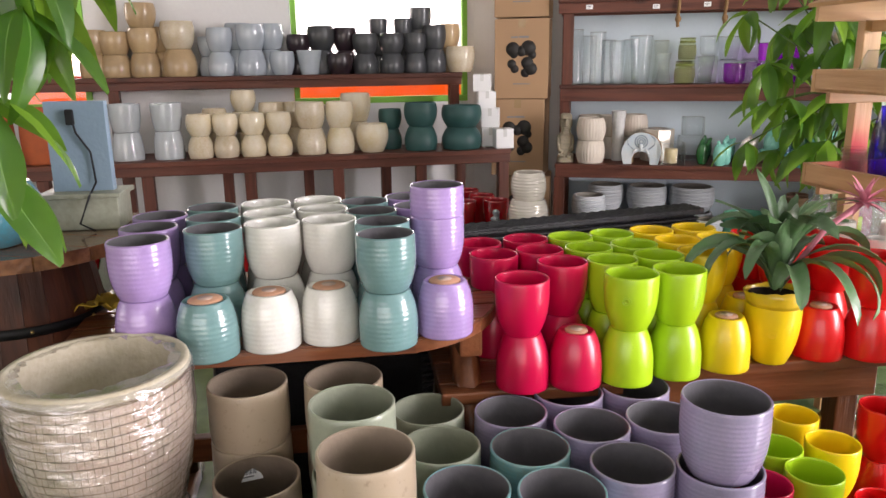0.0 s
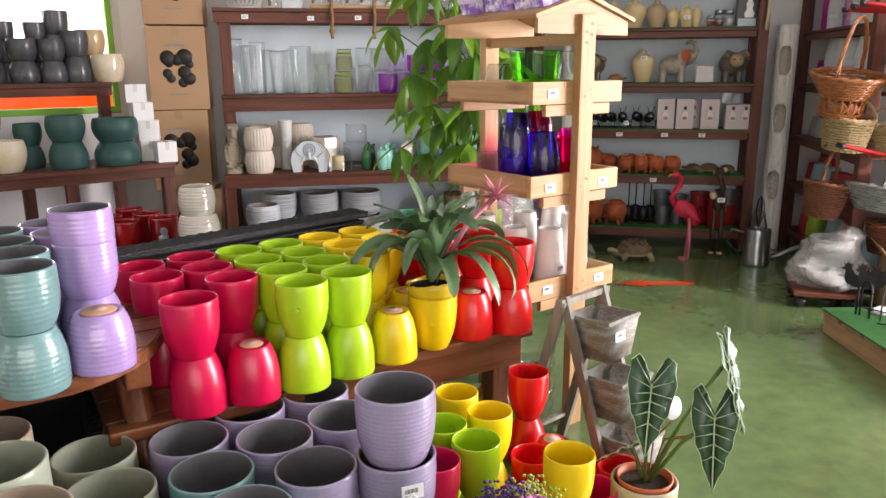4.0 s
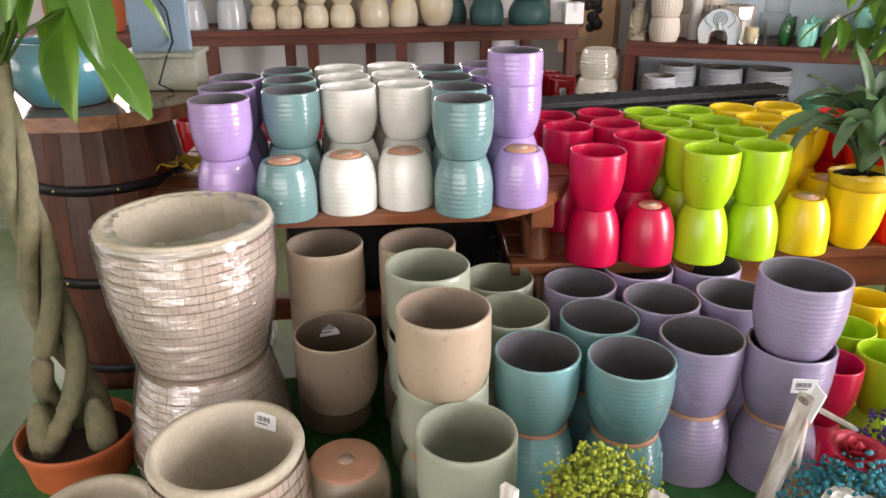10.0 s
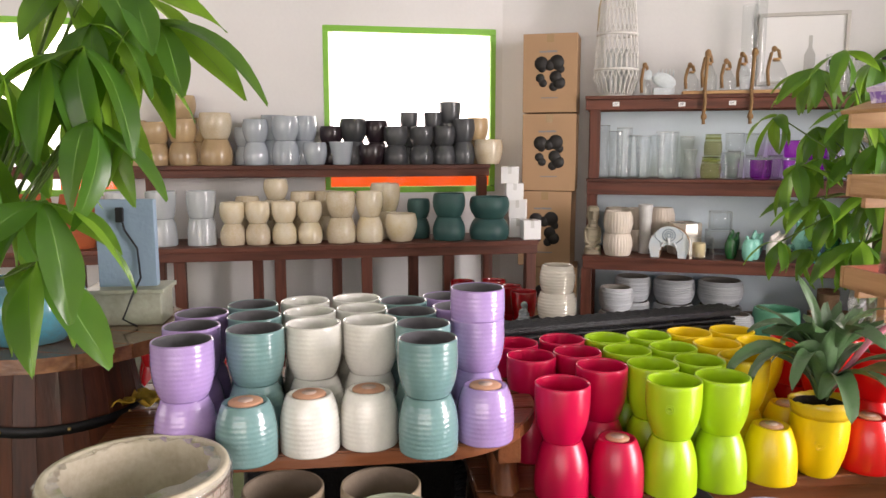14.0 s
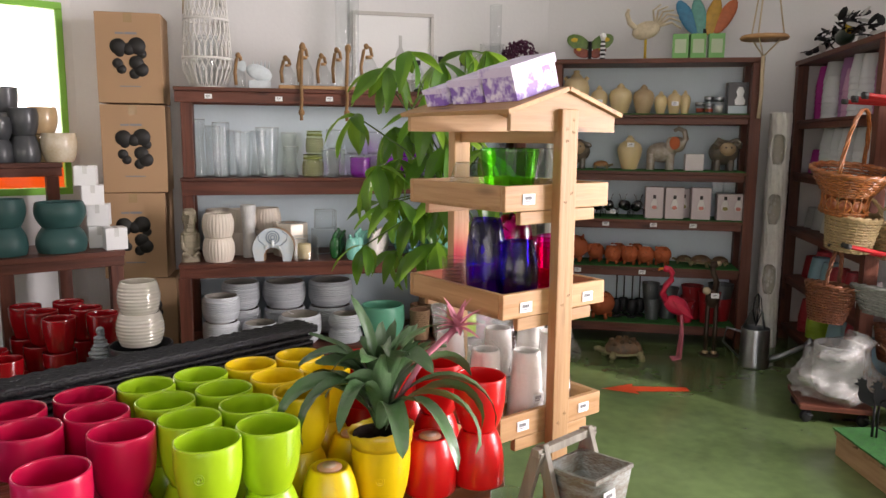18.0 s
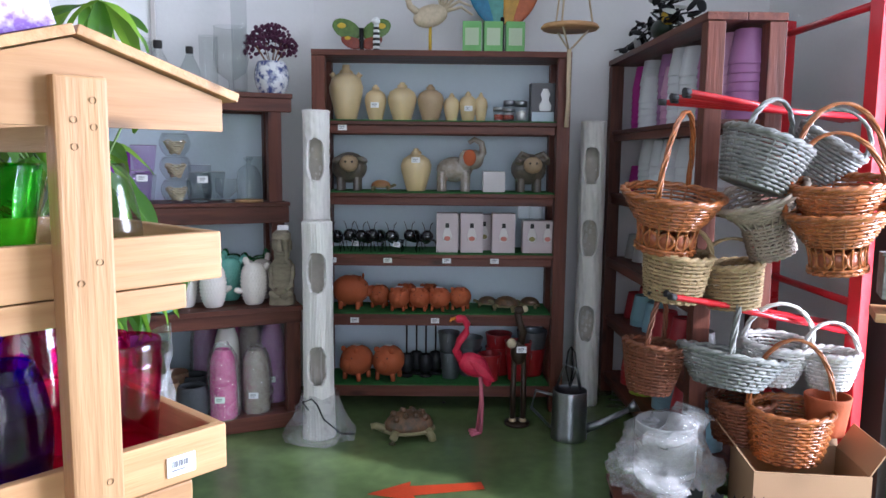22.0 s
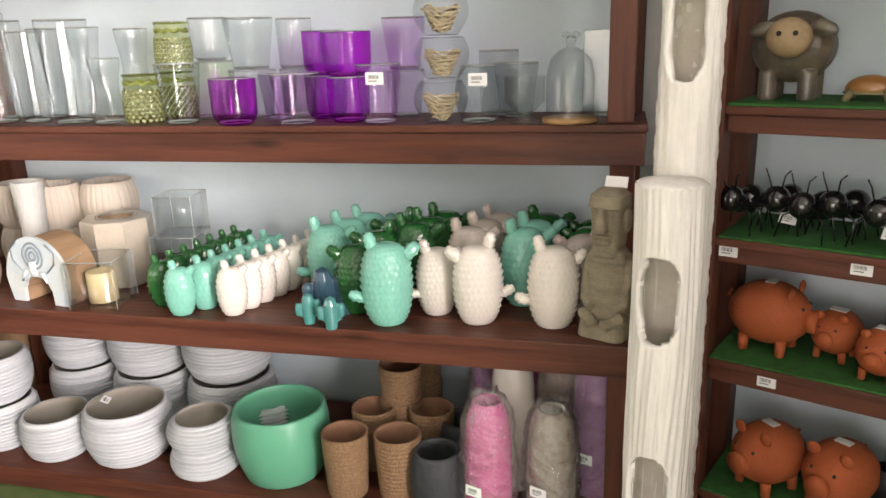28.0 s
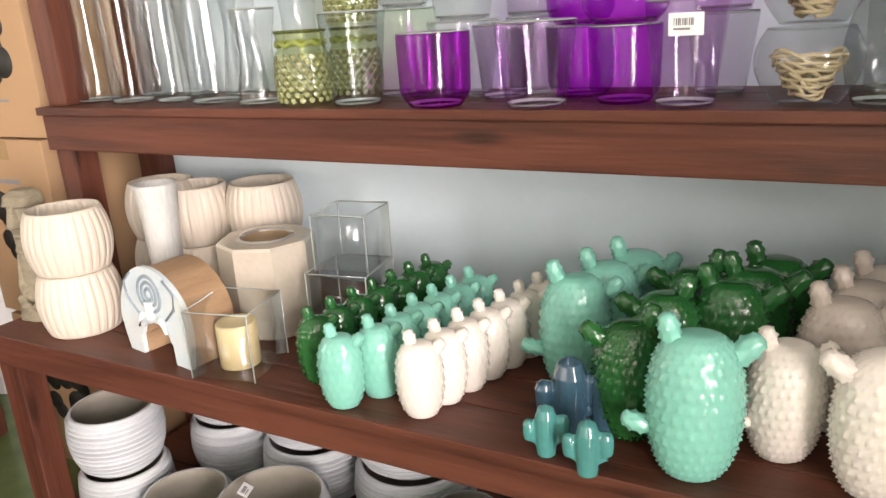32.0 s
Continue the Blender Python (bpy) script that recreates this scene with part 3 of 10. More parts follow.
LIPS.update(lilac_pot=0.138 / 2 * 0.98, teal_pot=0.138 / 2 * 0.98, white_pot=0.138 / 2 * 0.98)
MP, MT, MW = g1(P_PURPLE, "lilac_pot"), g1(P_TEAL, "teal_pot"), g1(P_WHITE, "white_pot")
LAB = {"P": (MP, "glossy lilac ribbed ceramic pot"), "T": (MT, "glossy grey-teal ribbed ceramic pot"), "W": (MW, "glossy white ribbed ceramic pot")}
ROWS1 = [("P", [(1.437, 2.461, "iu"), (1.382, 2.588, "iu"), (1.325, 2.715, "iu")]),
         ("T", [(1.586, 2.469, "i"), (1.541, 2.600, "iu"), (1.475, 2.722, "iu"), (1.406, 2.843, "iu")]),
         ("W", [(1.698, 2.549, "i"), (1.654, 2.680, "iu"), (1.588, 2.802, "iu"), (1.523, 2.924, "iu")]),
         ("W", [(1.817, 2.620, "i"), (1.773, 2.751, "iu"), (1.707, 2.873, "iu"), (1.643, 2.995, "iu")]),
         ("T", [(1.961, 2.616, "iu"), (1.911, 2.745, "iu"), (1.846, 2.868, "iu"), (1.783, 2.991, "iu")]),
         ("P", [(2.070, 2.712, "i"), (2.027, 2.843, "iun"), (1.950, 2.959, "iu"), (1.887, 3.082, "iu")])]
for c, col in ROWS1:
    for x, y, pat in col:
        stack(LAB[c][0], 0.138, 0.13, "flower_pot", x, y, 0.69, pat, LAB[c][1], "glazed pots on the picnic table", 0.038)

# bright lacquered pots on the bench
HB, DB = 0.148, 0.142
for mat_, key, word, spots in (
        (C_CRIM, "crimson_pot", "crimson", [(2.240, 2.885, "iu"), (2.327, 3.065, "iu"), (2.127, 3.111, "iu"), (2.252, 3.187, "iu"), (2.061, 3.239, "iu"), (2.194, 3.318, "iu"), (2.376, 2.930, "i")]),
        (C_LIME, "lime_pot", "lime green", [(2.512, 2.977, "iu"), (2.638, 3.045, "iu"), (2.462, 3.112, "iu"), (2.589, 3.179, "iu"), (2.394, 3.239, "iu"), (2.526, 3.308, "iu"), (2.329, 3.367, "iu"), (2.457, 3.433, "iu")]),
        (C_YEL, "yellow_pot", "yellow", [(2.778, 3.122, "i"), (2.718, 3.252, "iu"), (2.655, 3.381, "iu"), (2.584, 3.505, "iu"), (2.848, 3.313, "i"), (2.785, 3.442, "iu"), (2.720, 3.570, "iu")]),
        (C_RED, "red_pot", "bright red", [(3.047, 3.254, "i"), (3.188, 3.281, "iu"), (2.965, 3.395, "iu"), (2.902, 3.525, "iu"), (3.105, 3.428, "iu"), (3.039, 3.567, "iu")])):
    LIPS[key] = DB / 2 * 0.99
    me = pot_mesh(key, mat_, DB, HB, 0.68, 0, 0.99, None, 0.95, t=0.004)
    for x, y, pat in spots:
        top = stack(me, DB, HB, "flower_pot", x, y, 0.487, pat, "smooth %s lacquered pot" % word, "bright pots on the bench", 0.03)
        if math.hypot(x - 2.511, y - 3.01) < 0.04:
            stamp(top, DB / 2 * 0.985, 0.09, radians(-100))

# taller yellow pot that holds the bromeliad, in a crumpled yellow sleeve
pp = place(pot_mesh("tall_yellow_pot", C_YEL, 0.150, 0.195, 0.62, 0, 0.99, M_SOIL, 0.95, t=0.004), "flower_pot", 2.908, 3.183, 0.487, 0.195, False, "tall yellow lacquered pot in a crumpled yellow sleeve", group="bright pots on the bench")
stamp(pp, 0.0715, 0.10, radians(-100))
bm = bmesh.new()
rn = random.Random(41)
rings = [[bm.verts.new(((0.0755 + 0.0025 * j + rn.uniform(-.0015, .0015)) * math.cos(a), (0.0755 + 0.0025 * j + rn.uniform(-.0015, .0015)) * math.sin(a), 0.17 + 0.014 * j + (0.010 * math.sin(a + 2) + rn.uniform(-.002, .002) if j == 3 else 0.0))) for a in (2 * math.pi * i / 40 for i in range(40))] for j in range(4)]
for p, q in zip(rings, rings[1:]):
    for i in range(40):
        bm.faces.new((p[i], p[(i + 1) % 40], q[(i + 1) % 40], q[i])).smooth = True
sl = part("sleeve", bm, surf("yellow_sleeve", (0.72, 0.48, 0.02), 0.3, var=0.15, coat=0.3), pp, "crumpled yellow paper sleeve")
so = sl.modifiers.new("thick", "SOLIDIFY")
so.thickness = 0.0012

# large glazed pots on the grass-covered pallet
HG, DG = 0.172, 0.184
GZ = 0.133
for mat_, key, word, foot, ribs, at, spots in (
        (P_BIGP, "mauve_pot", "large mauve ribbed ceramic pot", 0.74, 16, 0.85, [(2.519, 2.552, "iu"), (2.229, 2.745, "iu"), (2.428, 2.713, "iu"), (2.362, 2.888, "iu"), (2.533, 2.959, "iu"), (2.598, 2.786, "iu"), (2.702, 2.574, "iuu")]),
        (P_BIGT, "blue_green_pot", "large blue-green ribbed ceramic pot", 0.74, 16, 0.85, [(2.187, 2.386, "iu"), (2.378, 2.414, "iu"), (2.295, 2.579, "iu")]),
        (P_SAGE, "sage_pot", "large sage green ceramic pot", 0.74, 0, 0.5, [(1.940, 2.402, "iuu"), (2.095, 2.547, "iu"), (2.024, 2.717, "iu"), (2.116, 2.077, "iu"), (2.024, 2.238, "iu")]),
        (P_BROWN, "taupe_pot", "large speckled taupe ceramic pot", 0.78, 0, 0.35, [(1.744, 2.338, "iu"), (1.652, 2.499, "iuu"), (1.860, 2.568, "iuu"), (1.848, 2.138, "i")])):
    LIPS[key] = DG / 2 * 0.99
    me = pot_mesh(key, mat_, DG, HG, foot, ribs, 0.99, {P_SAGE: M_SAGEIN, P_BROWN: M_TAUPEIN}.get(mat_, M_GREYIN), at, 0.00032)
    for x, y, pat in spots:
        z = GZ
        for k, ch in enumerate(pat):
            if k == 2:
                z -= 0.034 if mat_ is P_BROWN else 0.012
            place(me, "flower_pot", x, y, z, HG, ch == "i", word + (" turned upside down" if ch == "i" else ""), group="large pots on the pallet", foot=0.0725)
            z += HG if k < 2 else HG
    if mat_ is P_SAGE:
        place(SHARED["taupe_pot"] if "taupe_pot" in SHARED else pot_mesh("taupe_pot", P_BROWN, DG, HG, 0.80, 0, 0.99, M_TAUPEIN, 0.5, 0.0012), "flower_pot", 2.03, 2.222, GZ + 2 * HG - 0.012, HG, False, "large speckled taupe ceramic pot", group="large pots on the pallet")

# ---- timber display stand with a gabled roof ----
KS = thing("display_stand", pose(3.40, 3.735, 0, 0, 0, 25), "pale pine display stand with three trays and a gabled roof", "display stand")
for s in (-1, 1):
    part("post", box(-0.035, 0.035, s * 0.25 - 0.0175, s * 0.25 + 0.0175, 0, 1.50, 0.004), palewood("z"), KS)
for z in (1.28, 0.965, 0.59):
    tray = part("tray", box(-0.222, 0.222, -0.215, 0.215, z - 0.075, z - 0.062, 0.002), palewood("x"), KS)
    for s in (-1, 1):
        part("side_board", box(-0.222, 0.222, s * 0.224 - 0.009, s * 0.224 + 0.009, z - 0.075, z, 0.003), palewood("x"), tray)
        part("end_board", box(s * 0.213 - 0.009, s * 0.213 + 0.009, -0.214, 0.214, z - 0.075, z, 0.003), palewood("y"), tray)
        part("batten", box(-0.16, 0.16, s * 0.222 - 0.01, s * 0.222 + 0.01, z - 0.115, z - 0.077, 0.003), palewood("x"), tray)
for s in (-1, 1):
    bm = box(0, 0.250, -0.262, 0.262, 0, 0.014, 0.002)
    bmesh.ops.transform(bm, matrix=Matrix.Translation((0, 0, 1.553)) @ Matrix.Rotation(radians(17) if s > 0 else radians(163), 4, "Y") @ (Matrix() if s > 0 else Matrix.Translation((0, 0, -0.014))), verts=bm.verts)
    part("roof_panel", bm, palewood("y"), KS)
    bm = bmesh.new()
    y = s * 0.24
    ring = [bm.verts.new(p) for p in ((-0.22, y - 0.008, 1.435), (0.22, y - 0.008, 1.435), (0.22, y - 0.008, 1.483), (0, y - 0.008, 1.55), (-0.22, y - 0.008, 1.483))]
    f = bm.faces.new(ring)
    g = bmesh.ops.extrude_face_region(bm, geom=[f])
    bmesh.ops.translate(bm, vec=(0, 0.016, 0), verts=[v for v in g["geom"] if isinstance(v, bmesh.types.BMVert)])
    bmesh.ops.recalc_face_normals(bm, faces=bm.faces)
    part("gable_board", bm, palewood("x"), KS)

for z in (1.455, 1.42, 1.24, 0.93, 0.555):
    for dx in (-0.012, 0.014):
        part("screw", lathe([(0, -0.0012), (0.0045, -0.0008), (0.0045, 0.001)], 10), surf("dark_screw", (0.12, 0.09, 0.06), 0.5, metal=0.5), KS, m=pose(dx, -0.2678, z + dx, 90))
part("tie_batten", box(-0.010, 0.010, -0.231, 0.231, 1.400, 1.437, 0.002), palewood("y"), KS)


def fuse(ob, size=0.006):
    m = ob.modifiers.new("fuse", "REMESH")
    m.mode, m.voxel_size, m.use_smooth_shade = "VOXEL", size, True
    return ob


# ---- pots on the long shelf ----
def rim_shape(kind):
    """Silhouettes of small pots: barrel, bowl, tumbler, taper."""
    return {"barrel": lambda u: 0.72 + 0.28 * math.sin(math.pi * min(1, 0.12 + 0.76 * u)) ** 0.8,
            "round": lambda u: 0.50 + 0.50 * math.sin(math.pi * (0.08 + 0.66 * u)) ** 0.75,
            "egg": lambda u: 0.56 + 0.44 * math.sin(math.pi * (0.10 + 0.62 * u)) ** 0.8,
            "tumbler": lambda u: 0.80 + 0.20 * (1 - (1 - u) ** 3),
            "taper": lambda u: 0.70 + 0.30 * u,
            "goblet": lambda u: 0.66 + 0.34 * math.sin(math.pi / 2 * min(1, 0.15 + 1.05 * u)) ** 1.1,
            "deep": lambda u: 0.76 + 0.24 * (1 - (1 - min(1, u * 1.5)) ** 2.4) - 0.10 * max(0.0, u - 0.6) ** 1.3 * 2,
            "bowl": lambda u: 0.55 + 0.45 * math.sin(math.pi / 2 * min(1, 0.1 + u)) ** 0.6}[kind]


S_PALE = glaze("pale_blue_grey_glaze", (0.47, 0.51, 0.53), 0.2, 0.7)
S_CREAM = surf("cream_reactive_glaze", (0.58, 0.47, 0.27), 0.25, col2=(0.66, 0.60, 0.48), scale=7, coat=0.5, rand=0.1, bump=0.02)
S_TEALM = surf("matt_deep_teal", (0.035, 0.105, 0.10), 0.45, var=0.2, rand=0.08, bump=0.02)
S_TAN = surf("tan_glaze", (0.46, 0.33, 0.18), 0.3, col2=(0.36, 0.25, 0.14), coat=0.4, rand=0.1, bump=0.02)
S_TANW = surf("cream_white_glaze", (0.66, 0.60, 0.48), 0.25, col2=(0.5, 0.4, 0.26), coat=0.5, rand=0.05, bump=0.02)
S_BLUEG = glaze("silver_blue_glaze", (0.40, 0.45, 0.50), 0.18, 0.8)
S_BLACK = surf("charcoal_glaze", (0.06, 0.064, 0.07), 0.4, var=0.3, coat=0.3, rand=0.2, bump=0.02)
S_PLUM = surf("dark_plum_glaze", (0.03, 0.018, 0.024), 0.3, var=0.3, coat=0.3, bump=0.02)


def small_pot(mat_, kind, D, h, n=28):
    key = "%s_%s_%.3f_%.3f" % (mat_.name, kind, D, h)
    return lathed(key, vessel(D, h, shape=rim_shape(kind), t=0.006, rows=16), [mat_, mat_, M_TERRA], n)


def shelf_pots(s, back, z, mats, kind, D, h, label, group):
    """A pile of small pots, the lower ones turned over, the top one upright."""
    x, y = along(1.78, 6.07, UA, s, back)
    for k, mt in enumerate(mats):
        ob = place(small_pot(mt, "egg" if kind == "barrel" else kind, D, h), "flower_pot", x, y, z, h, k == 0 and len(mats) > 1, label, group=group)
        z += h


GL, GU = "small pots on the lower window shelf", "small pots on the upper window shelf"
ZL, ZU = 0.744, 1.246
for s, back, mats, kind, D, h, label in (
        (-2.70, 0.18, [S_PALE] * 2, "tumbler", 0.19, 0.175, "pale blue-grey glazed tumbler pot"),
        (-2.455, 0.18, [S_PALE] * 2, "tumbler", 0.19, 0.175, "pale blue-grey glazed tumbler pot"),
        (-2.208, 0.18, [S_PALE] * 2, "tumbler", 0.19, 0.175, "pale blue-grey glazed tumbler pot"),
        (-2.012, 0.15, [S_TANW, S_CREAM], "round", 0.165, 0.138, "small cream glazed round pot"),
        (-1.853, 0.15, [S_TANW, S_CREAM], "round", 0.165, 0.138, "small cream glazed round pot"),
        (-1.93, 0.33, [S_CREAM, S_TANW], "round", 0.165, 0.15, "small cream glazed round pot"),
        (-1.684, 0.15, [S_CREAM] * 2, "round", 0.165, 0.138, "small straw-coloured glazed round pot"),
        (-1.74, 0.34, [S_CREAM, S_CREAM, S_CREAM], "round", 0.165, 0.138, "small straw-coloured glazed round pot"),
        (-1.518, 0.15, [S_CREAM] * 2, "round", 0.165, 0.138, "small straw-coloured glazed round pot"),
        (-1.56, 0.34, [S_TANW, S_TANW], "barrel", 0.175, 0.165, "small cream-white glazed pot"),
        (-1.40, 0.34, [S_TANW, S_TANW], "barrel", 0.175, 0.165, "small cream-white glazed pot"),
        (-1.313, 0.15, [S_TANW, S_TANW], "barrel", 0.195, 0.168, "cream-white glazed barrel pot"),
        (-1.124, 0.15, [S_CREAM, S_CREAM], "barrel", 0.185, 0.168, "straw-coloured glazed barrel pot"),
        (-1.0, 0.34, [S_CREAM, S_CREAM], "barrel", 0.21, 0.19, "straw-coloured glazed barrel pot"),
        (-0.913, 0.15, [S_CREAM], "round", 0.22, 0.185, "wide straw-coloured glazed round pot"),
        (-0.77, 0.30, [S_TEALM] * 2, "barrel", 0.16, 0.135, "small matt deep teal pot"),
        (-0.581, 0.16, [S_TEALM] * 2, "barrel", 0.225, 0.158, "matt deep teal barrel pot"),
        (-0.298, 0.16, [S_TEALM] * 2, "barrel", 0.275, 0.145, "wide matt deep teal bowl pot")):
    shelf_pots(s, back, ZL, mats, kind, D, h, label, GL)
for s, back, mats, kind, D, h, label in (
        (-2.66, 0.66, [S_TAN] * 2, "barrel", 0.18, 0.14, "small tan glazed ceramic pot"),
        (-2.52, 0.65, [S_TAN] * 2, "barrel", 0.19, 0.135, "small tan glazed ceramic pot"), (-2.335, 0.64, [S_TAN] * 3, "barrel", 0.185, 0.145, "small tan glazed ceramic pot"),
        (-2.112, 0.64, [S_TAN, S_TANW], "barrel", 0.21, 0.165, "two-tone tan and cream glazed pot"), (-2.23, 0.72, [S_TAN] * 2, "barrel", 0.15, 0.15, "small tan glazed ceramic pot"),
        (-1.92, 0.7, [S_BLUEG] * 2, "barrel", 0.14, 0.12, "small silver-blue glazed ceramic pot"), (-1.84, 0.62, [S_BLUEG] * 2, "barrel", 0.165, 0.145, "small silver-blue glazed ceramic pot"),
        (-1.72, 0.71, [S_BLUEG] * 2, "barrel", 0.17, 0.16, "small silver-blue glazed ceramic pot"),
        (-1.634, 0.62, [S_BLUEG] * 2, "barrel", 0.185, 0.155, "small silver-blue glazed ceramic pot"), (-1.50, 0.70, [S_BLUEG] * 2, "barrel", 0.17, 0.158, "small silver-blue glazed ceramic pot"),
        (-1.429, 0.60, [S_BLUEG], "barrel", 0.16, 0.145, "small silver-blue glazed ceramic pot"), (-1.243, 0.60, [S_BLUEG], "taper", 0.165, 0.15, "silver-blue tapered ceramic pot"),
        (-1.31, 0.71, [S_PLUM] * 2, "barrel", 0.155, 0.125, "small dark plum glazed pot"), (-1.15, 0.70, [S_BLACK] * 2, "barrel", 0.185, 0.15, "small charcoal glazed ceramic pot"),
        (-1.03, 0.60, [S_PLUM], "barrel", 0.165, 0.13, "small dark plum glazed pot"), (-0.98, 0.71, [S_PLUM] * 2, "barrel", 0.16, 0.145, "small dark plum glazed pot"),
        (-0.848, 0.62, [S_BLACK] * 2, "barrel", 0.165, 0.125, "small charcoal glazed ceramic pot"), (-0.74, 0.71, [S_BLACK] * 3, "tumbler", 0.125, 0.115, "small charcoal glazed ceramic pot"),
        (-0.659, 0.62, [S_BLACK] * 2, "barrel", 0.165, 0.125, "small charcoal glazed ceramic pot"), (-0.56, 0.71, [S_BLACK] * 3, "tumbler", 0.125, 0.115, "small charcoal glazed ceramic pot"),
        (-0.489, 0.62, [S_BLACK] * 2, "barrel", 0.155, 0.125, "small charcoal glazed ceramic pot"), (-0.43, 0.71, [S_BLACK] * 3, "tumbler", 0.15, 0.138, "small charcoal glazed ceramic pot"),
        (-0.345, 0.62, [S_BLACK] * 2, "barrel", 0.155, 0.15, "small charcoal glazed ceramic pot"), (-0.23, 0.71, [S_TAN] * 2, "barrel", 0.17, 0.155, "small tan glazed ceramic pot"),
        (-0.30 + 0.14, 0.60, [S_TANW], "barrel", 0.20, 0.165, "straw and cream glazed pot")):
    shelf_pots(s - 0.04, back, ZU, mats, kind, D * 1.08, h * 1.1, label, GU)

# four small white cartons on the shelf end
for k, (s, z, t) in enumerate(((-0.02, 0.744, 12), (-0.075, 0.744, 4), (-0.07, 0.875, -6), (-0.10, 1.005, 5), (-0.13, 1.12, -3))):
    x, y = along(1.78, 6.07, UA, s, 0.1 if k == 0 else 0.24)
    c = thing("small_carton", pose(x, y, z, 0, 0, t + 10), "small plain white cardboard carton", "carton", "white cartons")
    hh = 0.13 if k < 3 else 0.115
    part("body", box(-0.06, 0.06, -0.06, 0.06, 0, hh, 0.002), M_PAPER, c)
    part("tape", box(-0.012, 0.012, -0.0612, 0.0612, hh * 0.6, hh + 0.0008), surf("clear_tape", (0.7, 0.7, 0.68), 0.2), c)

# ---- cardboard boxes in the corner ----
for k, (z, dx) in enumerate(((0.0, 0.02), (0.51, -0.015), (1.06, 0.0), (1.615, 0.0))):
    h = 0.505 if k == 0 else 0.545
    c = thing("cardboard_box", pose(1.805 + dx, 6.59, z, 0, 0, (2, -2, 1, 0)[k]), "tall brown cardboard box printed with a black emblem", "box", "stacked cardboard boxes")
    part("carton", box(-0.19, 0.19, -0.16, 0.16, 0, h, 0.004), M_CARD, c)
    for (u, v, r) in ((-0.045, 0.07, 0.034), (-0.04, 0.045, 0.02), (0.035, 0.075, 0.036), (0.0, 0.06, 0.026), (-0.05, -0.005, 0.022), (-0.035, -0.03, 0.02), (0.03, 0.0, 0.03), (0.05, -0.03, 0.03), (0.02, -0.05, 0.022), (0.055, 0.04, 0.02)):
        put("emblem_shape", lathed("emblem_shape_%.3f" % r, [(0, 0.0012), (r * 1.45, 0.001), (r * 1.45, 0)], [M_BLACK], 18), c, "", pose(1.35 * u, -0.1602 - 0.0002 * (r > 0.025), h * 0.45 + 1.35 * v, 90))
    for u, w, v, q in ((-0.075, 0.05, 0.76, 0.012), (-0.02, 0.07, 0.76, 0.014), (-0.06, 0.12, 0.18, 0.007)):
        part("print_bar", box(u, u + w, -0.1613, -0.1605, h * v, h * v + q), M_INK, c)
    part("tape", box(-0.025, 0.025, -0.1608, -0.1603, h - 0.06, h - 0.004), surf("brown_tape", (0.36, 0.24, 0.12), 0.25), c)

x, y = along(1.78, 6.07, UA, -2.98, 0.72)
c = thing("cardboard_carton", pose(x, y, ZU, 0, 0, 20), "plain brown cardboard carton on the upper shelf", "box")
part("carton", box(-0.11, 0.11, -0.05, 0.07, 0, 0.36, 0.003), M_CARD, c)
part("tape", box(-0.02, 0.02, -0.0512, -0.0502, 0.28, 0.359), surf("brown_tape", (0.36, 0.24, 0.12), 0.25), c)
# pearly pot on a black tub
tub = lathed("black_tub", vessel(0.30, 0.40, foot=0.8), [surf("black_plastic", (0.018, 0.02, 0.024), 0.35)] * 2, 28)
tagged(put("black_tub", tub, m=pose(2.0, 5.22, 0)), "matt black round plastic tub", "tub")
S_PEARL = surf("pearl_glaze", (0.76, 0.70, 0.62), 0.15, var=0.12, metal=0.12, coat=0.8, bump=0.05, bscale=30)
for k, z in enumerate((0.40, 0.40 + 0.155)):
    me = lathed("pearl_pot%d" % k, vessel(0.225 if k == 0 else 0.2, 0.16, shape=rim_shape("barrel"), ribs=9, rib=0.0016), [S_PEARL, S_PEARL], 28)
    tagged(put("pearl_pot", me, m=pose(2.0, 5.22, z)), "pearly ribbed ceramic pot", "flower pot", "pearly pots")

# dark red glazed pots on the floor below the shelf
S_OX = glaze("ox_red_glaze", (0.33, 0.004, 0.008), 0.18, 0.7)
me = small_pot(S_OX, "goblet", 0.16, 0.17)
for k in range(34):
    s, b = -0.25 - (k % 12) * 0.215 - 0.05 * (k // 12), -0.55 + (k // 12) * 0.20
    x, y = along(1.78, 6.07, UA, s, b)
    for i in range(3 if s > -0.6 else 2):
        place(me, "red_glazed_pot", x + RNG.uniform(-.02, .02), y + RNG.uniform(-.02, .02), i * 0.17, 0.17, i == 0, "deep red glossy glazed pot", group="deep red pots on the floor")

# ---- glassware shelf ----
G_CLEAR = clear_glass("clear_glass", (0.91, 0.925, 0.925))
G_PURP = clear_glass("purple_glass", (0.80, 0.20, 0.86))
G_LILAC = clear_glass("lilac_glass", (0.94, 0.83, 0.97))
G_GREEN = clear_glass("green_glass", (0.90, 0.95, 0.86))
G_OLIVE = clear_glass("olive_glass", (0.88, 0.90, 0.68), bump=0.05)
G_SMOKE = clear_glass("smoked_glass", (0.85, 0.88, 0.88))


